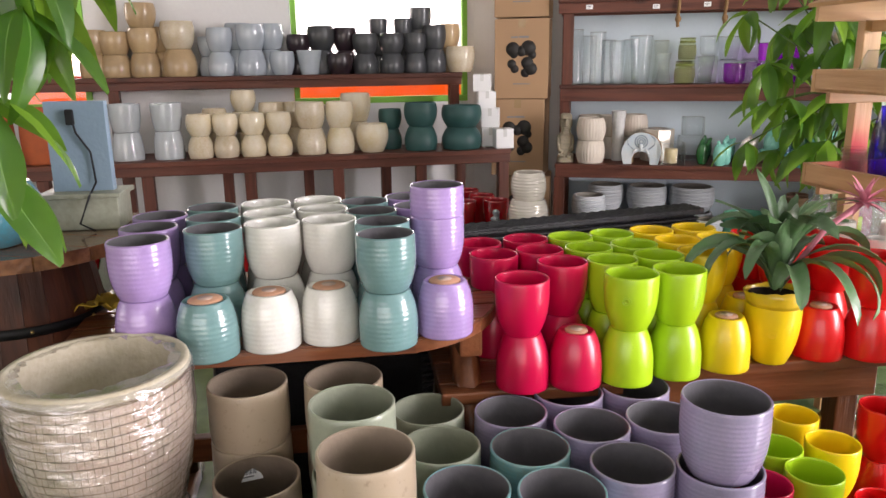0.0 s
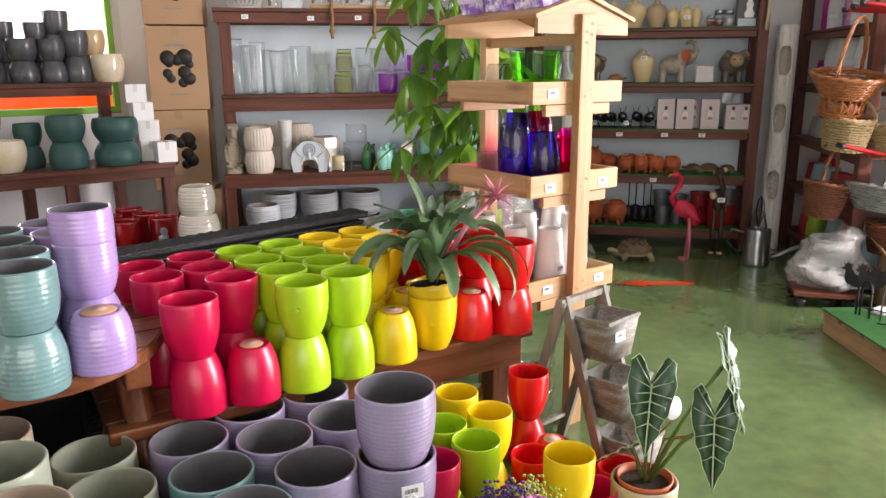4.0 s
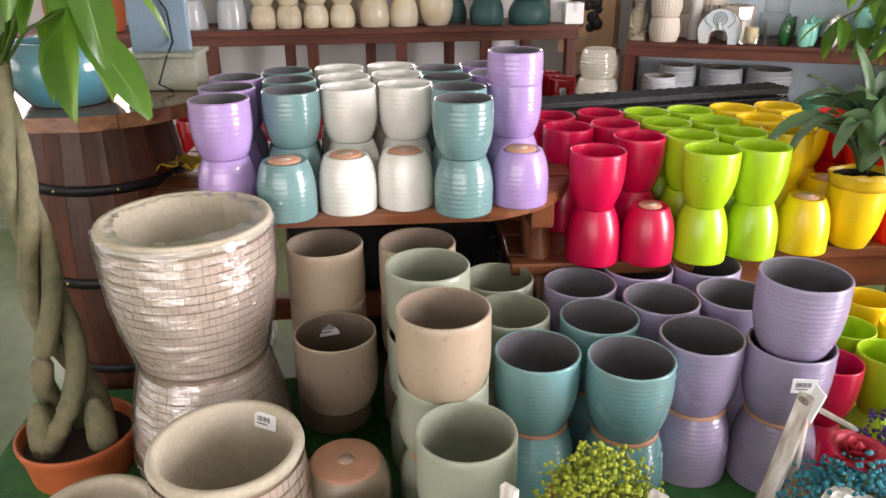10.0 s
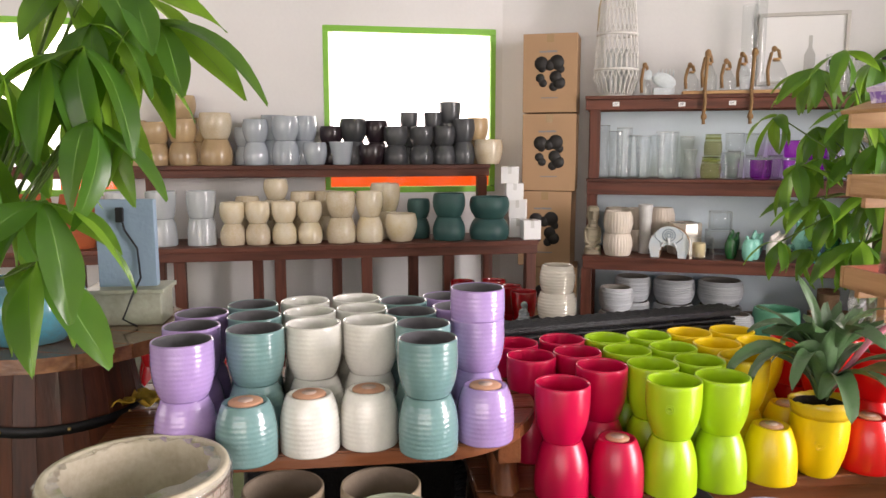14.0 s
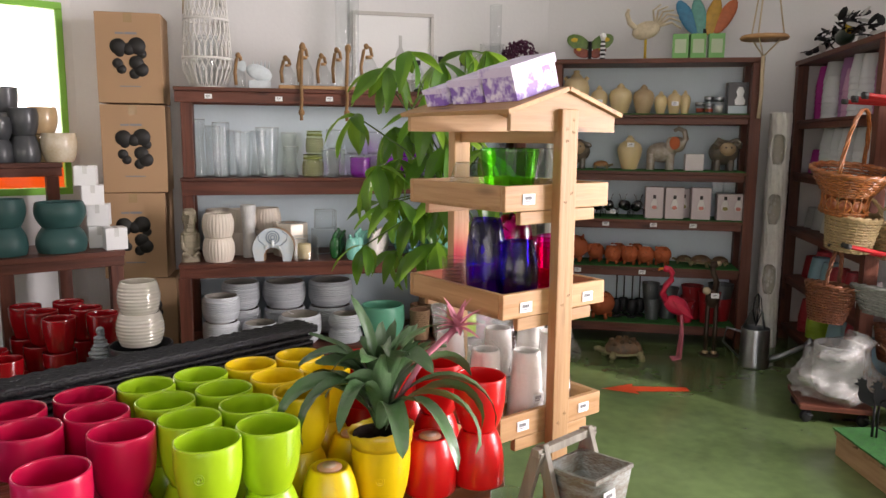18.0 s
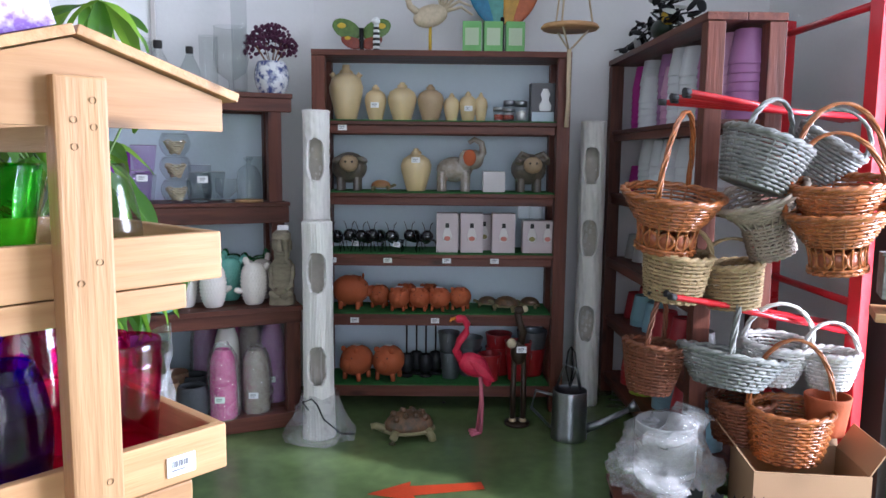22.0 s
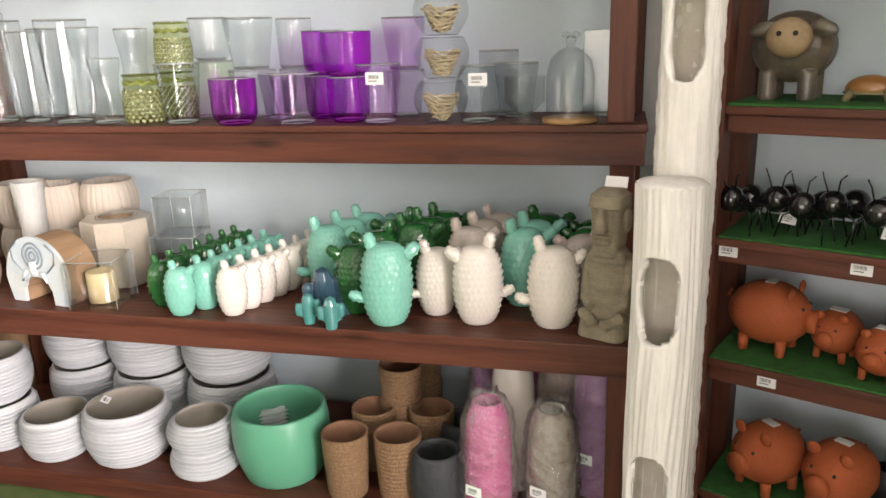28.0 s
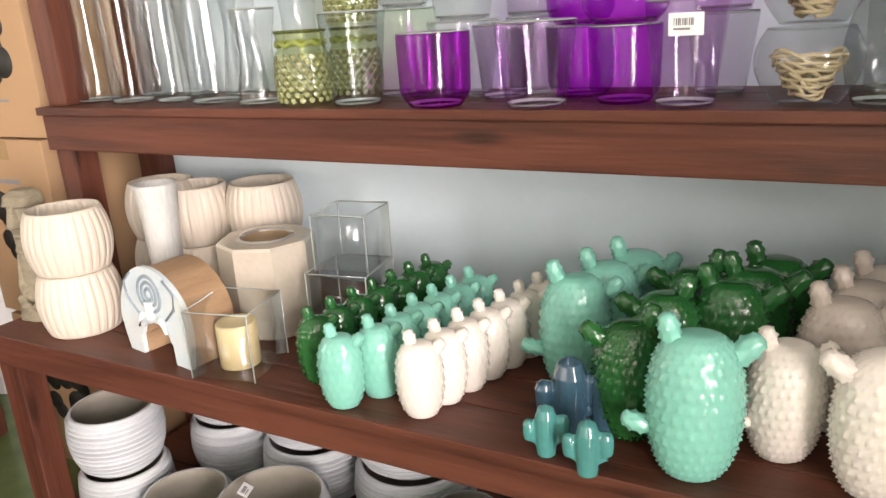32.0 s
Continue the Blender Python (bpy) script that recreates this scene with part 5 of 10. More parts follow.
def moai(x, y, h, turn, mat_):
    """A seated stone idol: long straight face, heavy brow, narrow nose, folded arms and legs."""
    bm = bmesh.new()
    w = h * 0.155

    def slab(z0, w0, d0, z1, w1, d1, y0=0.0, y1=0.0):
        n = 20
        rings = []
        for q in range(9):
            u = q / 8
            ww, dd, yy, zz = w0 + (w1 - w0) * u, d0 + (d1 - d0) * u, y0 + (y1 - y0) * u, z0 + (z1 - z0) * u
            ring = []
            for i in range(n):
                c, sn = math.cos(2 * math.pi * i / n), math.sin(2 * math.pi * i / n)
                ring.append(bm.verts.new((ww * math.copysign(abs(c) ** 0.5, c), yy + dd * math.copysign(abs(sn) ** 0.5, sn), zz)))
            rings.append(ring)
        for p, q in zip(rings, rings[1:]):
            for i in range(n):
                bm.faces.new((p[i], p[(i + 1) % n], q[(i + 1) % n], q[i]))
        bm.faces.new(rings[0][::-1])
        bm.faces.new(rings[-1])

    slab(0.0, w * 1.12, w * 1.05, h * 0.10, w * 1.05, w * 0.95)
    slab(h * 0.08, w * 0.92, w * 0.62, h * 0.54, w * 0.86, w * 0.60, w * 0.15, w * 0.12)
    slab(h * 0.52, w * 0.98, w * 0.66, h * 0.60, w * 0.72, w * 0.50, w * 0.12, 0.0)
    slab(h * 0.57, w * 0.58, w * 0.62, h * 0.90, w * 0.74, w * 0.68, -w * 0.08, 0.0)
    slab(h * 0.885, w * 0.78, w * 0.82, h * 0.965, w * 0.75, w * 0.68, -w * 0.08, -w * 0.02)
    slab(h * 0.96, w * 0.74, w * 0.66, h * 1.0, w * 0.50, w * 0.42)
    slab(h * 0.735, w * 0.28, w * 0.34, h * 0.89, w * 0.13, w * 0.20, -w * 0.84, -w * 0.78)
    slab(h * 0.690, w * 0.38, w * 0.16, h * 0.712, w * 0.34, w * 0.16, -w * 0.68, -w * 0.68)
    slab(h * 0.650, w * 0.36, w * 0.14, h * 0.672, w * 0.38, w * 0.14, -w * 0.66, -w * 0.66)
    slab(h * 0.56, w * 0.42, w * 0.2, h * 0.66, w * 0.46, w * 0.16, -w * 0.50, -w * 0.52)
    for s in (-1, 1):
        blob(w * 0.12, w * 0.30, h * 0.085, s * w * 0.76, w * 0.1, h * 0.80, bm, 8, 6)
        pipe([(s * w * 0.88, w * 0.05, h * 0.54), (s * w * 0.98, -w * 0.1, h * 0.40), (s * w * 0.92, -w * 0.35, h * 0.25), (s * w * 0.50, -w * 0.62, h * 0.20)], w * 0.22, 8, bm)
        pipe([(s * w * 0.85, w * 0.1, h * 0.10), (s * w * 0.86, -w * 0.6, h * 0.15), (s * w * 0.30, -w * 0.85, h * 0.10)], w * 0.26, 8, bm)
        blob(w * 0.36, w * 0.26, h * 0.035, s * w * 0.38, -w * 0.86, h * 0.115, bm, 10, 6)
    fuse(tagged(part("stone_idol", bm, mat_, m=pose(x, y, B3Z, 0, 0, turn)), "weathered grey stone seated idol with a long face", "statue", "stone idols"), 0.0028)


M_STONE = surf("carved_stone", (0.33, 0.285, 0.20), 0.8, col2=(0.18, 0.15, 0.105), scale=14, bump=0.12, bscale=150, stretch=(1, 1, 2.5))
moai(4.325, 6.185, 0.378, -25, M_STONE)
moai(2.14, 6.24, 0.33, 10, M_STONE)
tagged(part("price_card", box(-0.028, 0.028, -0.001, 0.001, 0, 0.028), M_PAPER, m=pose(4.335, 6.20, B3Z + 0.3765, -25, 0, -15)), "small white card lying on the stone idol", "price card")

M_BONE = surf("ribbed_bone_glaze", (0.66, 0.58, 0.49), 0.5, var=0.2, scale=4, bscale=40, stretch=(1, 1, 0.08), bump=0.25)
me_bone = bpy.data.meshes.new("fluted_pot")
bm = lathe(vessel(0.195, 0.15, shape=rim_shape("barrel"), t=0.007, rows=16), 168)
for v in bm.verts:
    r, a = math.hypot(v.co.x, v.co.y), math.atan2(v.co.y, v.co.x)
    if r > 0.066 and 0.006 < v.co.z < 0.146:
        q = 1 - 0.045 * max(0.0, math.cos(28 * a)) ** 3
        v.co.x, v.co.y = v.co.x * q, v.co.y * q
bm.to_mesh(me_bone)
bm.free()
for q in (M_BONE, M_BONE):
    me_bone.materials.append(q)
for (x, y, z, inv) in ((2.31, 6.22, 0, True), (2.31, 6.22, 0.15, False), (2.44, 6.50, 0, True), (2.44, 6.50, 0.15, False), (2.60, 6.58, 0, True), (2.60, 6.58, 0.15, False), (2.30, 6.52, 0, True), (2.30, 6.52, 0.15, False)):
    place(me_bone, "ribbed_pot", x, y, B3Z + z, 0.15, inv, "bone-coloured finely ribbed ceramic pot", group="ribbed pots")
v = lathed("leaning_vase", vessel(0.10, 0.34, shape=lambda u: 0.80 + 0.20 * u - 0.12 * math.sin(math.pi * u), inner=0, ribs=10, rib=0.001), [surf("grey_white_glaze", (0.60, 0.60, 0.58), 0.4, col2=(0.44, 0.44, 0.43), scale=5, stretch=(3, 3, 0.3), bump=0.2)], 24)
tagged(put("ribbed_vase", v, m=pose(2.49, 6.34, B3Z, 0, 0, 0)), "tall grey-white ribbed vase", "vase")
# half-round wooden elephant with a pale blue carved front
ee = thing("elephant_figurine", pose(2.64, 6.15, B3Z, 0, 0, -9), "half-round wooden elephant with a pale blue carved front", "figurine")
dome = [(0.128 * math.cos(math.pi * k / 20) * (1 + 0.05 * math.sin(2 * math.pi * k / 20)), 0.075 + 0.135 * math.sin(math.pi * k / 20)) for k in range(21)]
out = [(0.112, 0.0), (0.122, 0.04)] + dome + [(-0.122, 0.04), (-0.112, 0.0), (-0.060, 0.0), (-0.058, 0.045)] + [(-0.052 * math.cos(math.pi * k / 8), 0.05 + 0.035 * math.sin(math.pi * k / 8)) for k in range(9)] + [(0.058, 0.045), (0.060, 0.0)]
for y0, y1, mt, nm in ((0.0, 0.010, surf("pale_blue_wash", (0.50, 0.60, 0.68), 0.6, col2=(0.62, 0.64, 0.62), scale=12, bump=0.12), "front"), (0.011, 0.115, surf("raw_turned_wood", (0.42, 0.27, 0.16), 0.7, col2=(0.30, 0.18, 0.10), scale=6, stretch=(8, 1, 8)), "body")):
    bm = bmesh.new()
    f = bm.faces.new([bm.verts.new((x * (1 - 0.04 * (nm == "body")), y0, z * (1 - 0.03 * (nm == "body")))) for x, z in out])
    g = bmesh.ops.extrude_face_region(bm, geom=[f])
    bmesh.ops.translate(bm, vec=(0, y1 - y0, 0), verts=[q for q in g["geom"] if isinstance(q, bmesh.types.BMVert)])
    bmesh.ops.recalc_face_normals(bm, faces=bm.faces)
    part(nm, bm, mt, ee)
M_CARVED = surf("blue_wash_shadow", (0.24, 0.30, 0.35), 0.6)
for r in (0.040, 0.026, 0.013):
    part("carved_ring", lathe([(r - 0.004, 0), (r - 0.002, 0.003), (r + 0.002, 0.003), (r + 0.004, 0)], 24), M_CARVED, ee, m=pose(0.0, 0.0, 0.150, 90))
for s in (-1, 1):
    part("ear_line", pipe([(s * 0.05, -0.001, 0.10), (s * 0.085, -0.001, 0.13), (s * 0.09, -0.001, 0.165), (s * 0.06, -0.001, 0.19)], 0.003, 5), M_CARVED, ee)
    part("tusk", pipe([(s * 0.03, -0.004, 0.10), (s * 0.045, -0.006, 0.085), (s * 0.05, -0.006, 0.07)], 0.006, 6, None, 0.003), M_PAPER, ee)
part("trunk_line", pipe([(0, -0.003, 0.135), (0.0, -0.006, 0.105), (0.0, -0.004, 0.088)], 0.012, 8, None, 0.008), surf("pale_blue_wash", (0.50, 0.60, 0.68), 0.6), ee)
h_ = thing("pearl_cachepot", pose(2.755, 6.40, B3Z), "wide eight-sided pearly cream pot with a round mouth", "flower pot")
M_PEARLY = surf("pearly_cream", (0.62, 0.55, 0.46), 0.25, metal=0.15, var=0.15, coat=0.5)
bm = lathe([(0, 0), (0.108, 0), (0.112, 0.006), (0.112, 0.208), (0.108, 0.215), (0.066, 0.216)], 8)
for f in bm.faces:
    f.smooth = False
part("body", bm, M_PEARLY, h_)
part("rim", lathe([(0.066, 0.2165), (0.064, 0.220), (0.058, 0.220), (0.056, 0.214)], 36), surf("silver_rim", (0.55, 0.52, 0.48), 0.25, metal=0.6), h_)
part("inside", lathe([(0.056, 0.214), (0.056, 0.10), (0, 0.10)], 36), surf("brown_glaze_inside", (0.30, 0.20, 0.12), 0.5), h_)
c = thing("glass_cube", pose(2.835, 6.19, B3Z, 0, 0, 12), "square clear glass lantern with a cream candle", "candle holder")
part("glass", lathe([(0.100, 0), (0.100, 0.145), (0.097, 0.146)], 4), G_CLEAR, c, m=pose(0, 0, 0, 0, 0, 45))
part("base", lathe([(0, 0.004), (0.099, 0.004)], 4), G_CLEAR, c, m=pose(0, 0, 0, 0, 0, 45))
cube_edges(c, 0.071, 0.145)
part("candle", lathe([(0, 0.009), (0.042, 0.009), (0.042, 0.098), (0.039, 0.102), (0.030, 0.096), (0, 0.094)], 28), surf("cream_wax", (0.72, 0.58, 0.33), 0.5, var=0.05), c)
for x, y, z, a, h in ((2.975, 6.41, 0.0, 0.071, 0.165), (2.985, 6.415, 0.167, 0.062, 0.125)):
    c = thing("glass_cube", pose(x, y, B3Z + z, 0, 0, 8), "empty square clear glass cube", "candle holder", "glass cubes")
    part("glass", lathe([(0, 0.004), (1.41 * a, 0.004), (1.41 * a, h), (1.41 * a - 0.003, h + 0.001)], 4), G_CLEAR, c, m=pose(0, 0, 0, 0, 0, 45))
    cube_edges(c, a, h)

# ---- bowls and cylinders on the bottom shelf ----
S_GREYW = surf("chalky_grey_glaze", (0.70, 0.72, 0.73), 0.45, col2=(0.40, 0.42, 0.45), scale=3, stretch=(0.6, 0.6, 20), bump=0.1, coat=0.1, rand=0.06)
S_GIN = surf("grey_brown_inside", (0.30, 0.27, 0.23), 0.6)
for x, y, D, h, n, kind in ((2.31, 6.24, 0.225, 0.165, 2, "deep"), (2.55, 6.22, 0.22, 0.15, 1, "deep"), (2.80, 6.25, 0.27, 0.188, 1, "deep"), (3.095, 6.22, 0.21, 0.093, 2, "barrel"),
                            (2.42, 6.54, 0.25, 0.18, 2, "deep"), (2.71, 6.54, 0.28, 0.178, 2, "deep"), (3.02, 6.54, 0.30, 0.178, 2, "deep"), (3.22, 6.42, 0.18, 0.15, 1, "deep")):
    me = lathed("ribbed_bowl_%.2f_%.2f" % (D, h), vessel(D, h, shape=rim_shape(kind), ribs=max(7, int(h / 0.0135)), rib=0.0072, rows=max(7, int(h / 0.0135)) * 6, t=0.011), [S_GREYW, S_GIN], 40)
    for k in range(n):
        ob = place(me, "ribbed_bowl", x, y, 0.086 + k * h, h, n > 1 and k == 0 and kind == "barrel", "chalky grey-white ribbed ceramic bowl", cat="flower pot", group="ribbed bowls")
price_label(bpy.data.objects["ribbed_bowl.003"], pose(0.0, 0.06, 0.2, -60), 1.2)
S_JADE = surf("matt_jade_glaze", (0.10, 0.36, 0.23), 0.4, var=0.06, coat=0.1, bump=0.02)
tagged(put("jade_pot", lathed("jade_pot", vessel(0.30, 0.228, shape=lambda u: 0.66 + 0.34 * math.sin(math.pi * (0.1 + 0.62 * u)) ** 0.8, t=0.012), [S_JADE, S_JADE], 40), m=pose(3.345, 6.255, 0.086)), "large matt jade green round pot", "flower pot")
S_CARVE = surf("carved_brown_clay", (0.33, 0.20, 0.11), 0.75, col2=(0.19, 0.105, 0.055), scale=120, bump=0.5, bscale=260)
me = lathed("carved_cylinder", vessel(0.140, 0.20, shape=lambda u: 0.84 + 0.16 * u, ribs=14, rib=0.0012, t=0.008), [S_CARVE, surf("brown_clay_inside", (0.24, 0.12, 0.07), 0.8)], 28)
for x, y, z in ((3.585, 6.18, 0), (3.74, 6.20, 0), (3.62, 6.345, 0.0), (3.69, 6.42, 0.04), (3.72, 6.55, 0.15), (3.80, 6.37, 0)):
    if z:
        place(me, "clay_cylinder", x, y, 0.086, z if z > 0.1 else 0.2, False, "brown carved clay cylinder pot", group="clay cylinders")
    place(me, "clay_cylinder", x, y, 0.086 + (0.115 if z else 0), 0.2, False, "brown carved clay cylinder pot", group="clay cylinders")
S_ANTH = surf("anthracite_clay", (0.045, 0.05, 0.055), 0.6, var=0.3, bump=0.15)
me = lathed("dark_vase", vessel(0.16, 0.178, shape=rim_shape("barrel"), t=0.012), [S_ANTH, S_ANTH], 28)
for x, y in ((3.865, 6.17), (3.90, 6.36)):
    place(me, "anthracite_pot", x, y, 0.086, 0.21, False, "matt anthracite clay pot", group="anthracite pots")
M_WRAP = film_glaze("clear_wrap", 0.09, 0.07, (9, 9, 7), 0.19, 0.06)
S_PINK = surf("hot_pink_glaze", (0.72, 0.06, 0.32), 0.25, coat=0.6, var=0.08)
S_MAUV = surf("mauve_lacquer", (0.42, 0.15, 0.40), 0.3, coat=0.5)
S_TAUP = surf("taupe_lacquer", (0.36, 0.29, 0.22), 0.35, coat=0.3)
vs = lambda u: 0.94 + 0.06 * math.sin(3 * u) - 0.16 * u if u < 0.8 else 0.852 - 0.30 * ((u - 0.8) * 5) ** 1.7  # noqa: E731
for x, y, mt, h, word in ((4.015, 6.16, S_PINK, 0.35, "hot pink"), (4.06, 6.33, M_IVORY, 0.42, "white"), (4.10, 6.475, S_PINK, 0.44, "hot pink"), (3.97, 6.50, S_MAUV, 0.44, "mauve"),
                          (4.185, 6.20, S_TAUP, 0.32, "taupe"), (4.19, 6.40, S_TAUP, 0.40, "taupe"), (4.30, 6.34, S_MAUV, 0.42, "mauve")):
    b = thing("tall_vase", pose(x, y, 0.086, 0, 0, -20), "%s tapered vase wrapped in clear plastic" % word, "vase", "plastic-wrapped vases")
    part("body", lathe(vessel(0.145, h, shape=vs, t=0.008, inner=0), 28), mt, b, smooth=True)
    if mt is not M_IVORY:
        rn = random.Random(int(x * 900))
        bm = bmesh.new()
        rings = []
        for k in range(22):
            u = k / 19
            r = 0.080 * vs(min(1.0, u)) + 0.004 if u <= 1 else 0.045 - 0.03 * (u - 1) * 7
            rings.append([bm.verts.new(((r + rn.uniform(-.005, .009)) * math.cos(a), (r + rn.uniform(-.005, .009)) * math.sin(a), h * u + rn.uniform(-.006, .006) * (k > 0))) for a in (2 * math.pi * i / 26 for i in range(26))])
        for p, q in zip(rings, rings[1:]):
            for i in range(26):
                bm.faces.new((p[i], p[(i + 1) % 26], q[(i + 1) % 26], q[i])).smooth = True
        part("plastic_film", bm, M_WRAP, b, "loose crinkled clear film")
        price_label(b, pose(0.0, -0.082, h * 0.32), 1.4)

# ---- figurine shelf ----
def C_(s, back=0.15):
    return along(4.52, 6.316, UC, s, back)


CT = math.degrees(UC)
M_STRAW = surf("straw_glaze", (0.66, 0.50, 0.24), 0.35, col2=(0.58, 0.45, 0.26), coat=0.3, rand=0.06)
M_STRAW2 = surf("buff_clay_glaze", (0.50, 0.36, 0.21), 0.45, var=0.2, coat=0.1)
M_CLAY = surf("terracotta_clay", (0.43, 0.098, 0.030), 0.75, var=0.2, scale=18, bump=0.12, bscale=120, rand=0.08)
M_DARKFUR = surf("dark_grey_glaze", (0.075, 0.07, 0.062), 0.35, col2=(0.14, 0.11, 0.075), scale=20, coat=0.4, bump=0.1)
M_BUFF = surf("buff_glaze", (0.36, 0.25, 0.14), 0.5, var=0.3, scale=20)
M_SHELL = surf("brown_shell", (0.16, 0.075, 0.03), 0.5, col2=(0.05, 0.035, 0.018), scale=30, coat=0.2)
M_OLIVE = surf("olive_skin", (0.22, 0.19, 0.09), 0.6, var=0.3, scale=25)
M_GREYG = surf("grey_crackle_glaze", (0.36, 0.33, 0.29), 0.35, col2=(0.22, 0.17, 0.12), scale=28, coat=0.4, bump=0.1)
M_GLOSSBLACK = surf("gloss_black_enamel", (0.008, 0.008, 0.009), 0.15, var=0, coat=0.8)
M_METAL = surf("galvanised_metal", (0.42, 0.44, 0.46), 0.3, metal=1.0, var=0.2, scale=14)
M_IRON = surf("black_iron", (0.02, 0.02, 0.022), 0.5, metal=0.6)


def urn(x, y, z, D, h, mat_, label, spouts=False):
    u = thing("urn", pose(x, y, z, 0, 0, CT), label, "urn", "straw-coloured urns")
    R = D / 2
    prof = [(0, 0), (R * 0.58, 0), (R * 0.62, h * 0.03), (R * 0.80, h * 0.25), (R * 0.98, h * 0.50), (R, h * 0.60), (R * 0.86, h * 0.74), (R * 0.5, h * 0.83), (R * 0.30, h * 0.86), (R * 0.36, h * 0.89), (R * 0.28, h * 0.93), (R * 0.16, h * 0.95), (R * 0.20, h * 0.98), (0, h)]
    if spouts:
        prof = prof[:8] + [(R * 0.25, h * 0.84), (R * 0.22, h * 0.99), (0, h)]
    part("body", lathe(prof, 28), mat_, u)
    if spouts:
        for s in (-1, 1):
            part("spout", pipe([(s * R * 0.6, 0, h * 0.74), (s * R * 0.85, 0, h * 0.84)], R * 0.16, 8), mat_, u)
        part("handle", pipe(arc(-R * 0.35, R * 0.35, h * 0.08, h * 0.82), R * 0.09, 6), mat_, u)
    return u


for s, D, h, mt, sp in ((0.165, 0.185, 0.30, M_STRAW, True), (0.325, 0.12, 0.195, M_STRAW, False), (0.47, 0.16, 0.21, M_STRAW, False), (0.625, 0.145, 0.20, M_STRAW2, False), (0.74, 0.09, 0.155, M_STRAW, False), (0.83, 0.10, 0.165, M_STRAW, False), (0.90, 0.075, 0.16, M_STRAW, False)):
    x, y = C_(s)
    u = urn(x, y, 1.592, D, h, mt, "straw-coloured glazed urn with a knobbed lid" if not sp else "straw-coloured water jug with a spout and handle", sp)
    if D in (0.12, 0.10):
        price_label(u, pose(0, -D / 2 - 0.001, h * 0.42, -8), 1.3)
x, y = C_(0.548)
price_label(urn(x, y, 1.212, 0.17, 0.235, M_STRAW, "straw-coloured glazed urn with a knobbed lid"), pose(0.0, -0.084, 0.17, 12), 1.4)
# glass spice jars and a printed carton at the end of the top row
for s, b, h in ((1.0, 0.14, 0.08), (1.06, 0.18, 0.12), (1.12, 0.14, 0.115), (1.05, 0.10, 0.07)):
    x, y = C_(s, b)
    j = thing("spice_jar", pose(x, y, 1.592, 0, 0, CT), "small clear glass jar with a silver lid", "jar", "small glass jars")
    part("jar", lathe(vessel(0.065, h * 0.75, shape=straight, t=0.003, inner=0, close=False), 16), G_CLEAR, j, smooth=True)
    part("lid", lathe([(0, h * 0.74), (0.034, h * 0.74), (0.034, h * 0.98), (0.03, h), (0, h)], 16), M_METAL, j)
    part("filling", lathe([(0, 0.013), (0.026, 0.013), (0.027, h * 0.5), (0, h * 0.5)], 12), surf("red_spice", (0.35, 0.05, 0.02), 0.9) if h < 0.1 else surf("white_salt", (0.7, 0.68, 0.66), 0.8), j)
x, y = C_(1.235, 0.16)
c = thing("printed_carton", pose(x, y, 1.592, 0, 0, CT), "upright dark printed carton showing white pottery", "carton")
part("body", box(-0.065, 0.065, -0.05, 0.05, 0, 0.21, 0.002), surf("dark_print", (0.05, 0.05, 0.055), 0.35), c)
part("picture", box(-0.06, 0.06, -0.0515, -0.0505, 0.005, 0.055), surf("pale_blue_print", (0.45, 0.55, 0.6), 0.4), c)
part("vase_picture", lathe([(0, 0.06), (0.03, 0.062), (0.034, 0.09), (0.018, 0.12), (0.026, 0.15), (0.012, 0.18), (0, 0.18)], 12), M_PAPER, c, m=pose(0.012, -0.0505, 0) @ Matrix.Diagonal((1, 0.03, 1, 1)))

# animals: one fused mesh each


def sheep(s, z, horns, label):
    bm = bmesh.new()
    blob(0.098, 0.085, 0.085, 0, 0, 0.125, bm, 16, 12)
    for a, b in ((-0.045, -0.04), (0.045, -0.04), (-0.045, 0.04), (0.045, 0.04)):
        pipe([(a, b, 0.0), (a, b, 0.07)], 0.022, 8, bm)
    blob(0.046, 0.035, 0.042, 0.01, -0.085, 0.145, bm)
    for t in (-1, 1):
        blob(0.034, 0.012, 0.018, 0.01 + t * 0.068, -0.07, 0.168, bm, 10, 6, Matrix.Rotation(radians(20 * t), 4, "Y"))
        if horns:
            pipe([(0.01 + t * 0.02, -0.06, 0.19), (0.01 + t * 0.06, -0.075, 0.21), (0.01 + t * 0.085, -0.085, 0.18), (0.01 + t * 0.06, -0.10, 0.165)], 0.02, 8, bm, 0.01)
    x, y = C_(s)
    ob = tagged(part("animal_figurine", bm, [M_DARKFUR], m=pose(x, y, z, 0, 0, CT)), label, "figurine", "ceramic animals")
    fuse(ob, 0.005)
    face = part("face", blob(0.052, 0.024, 0.046, 0.01, -0.108, 0.148), M_BUFF, ob, "buff face")
    for t in (-1, 1):
        part("eye", blob(0.006, 0.004, 0.006, 0.01 + t * 0.018, -0.130, 0.158, None, 8, 6), M_BLACK, face)
    return ob


sheep(0.18, 1.212, False, "round dark glazed ceramic sheep with buff face")
sheep(1.17, 1.212, True, "round dark glazed ceramic ram with curled horns")


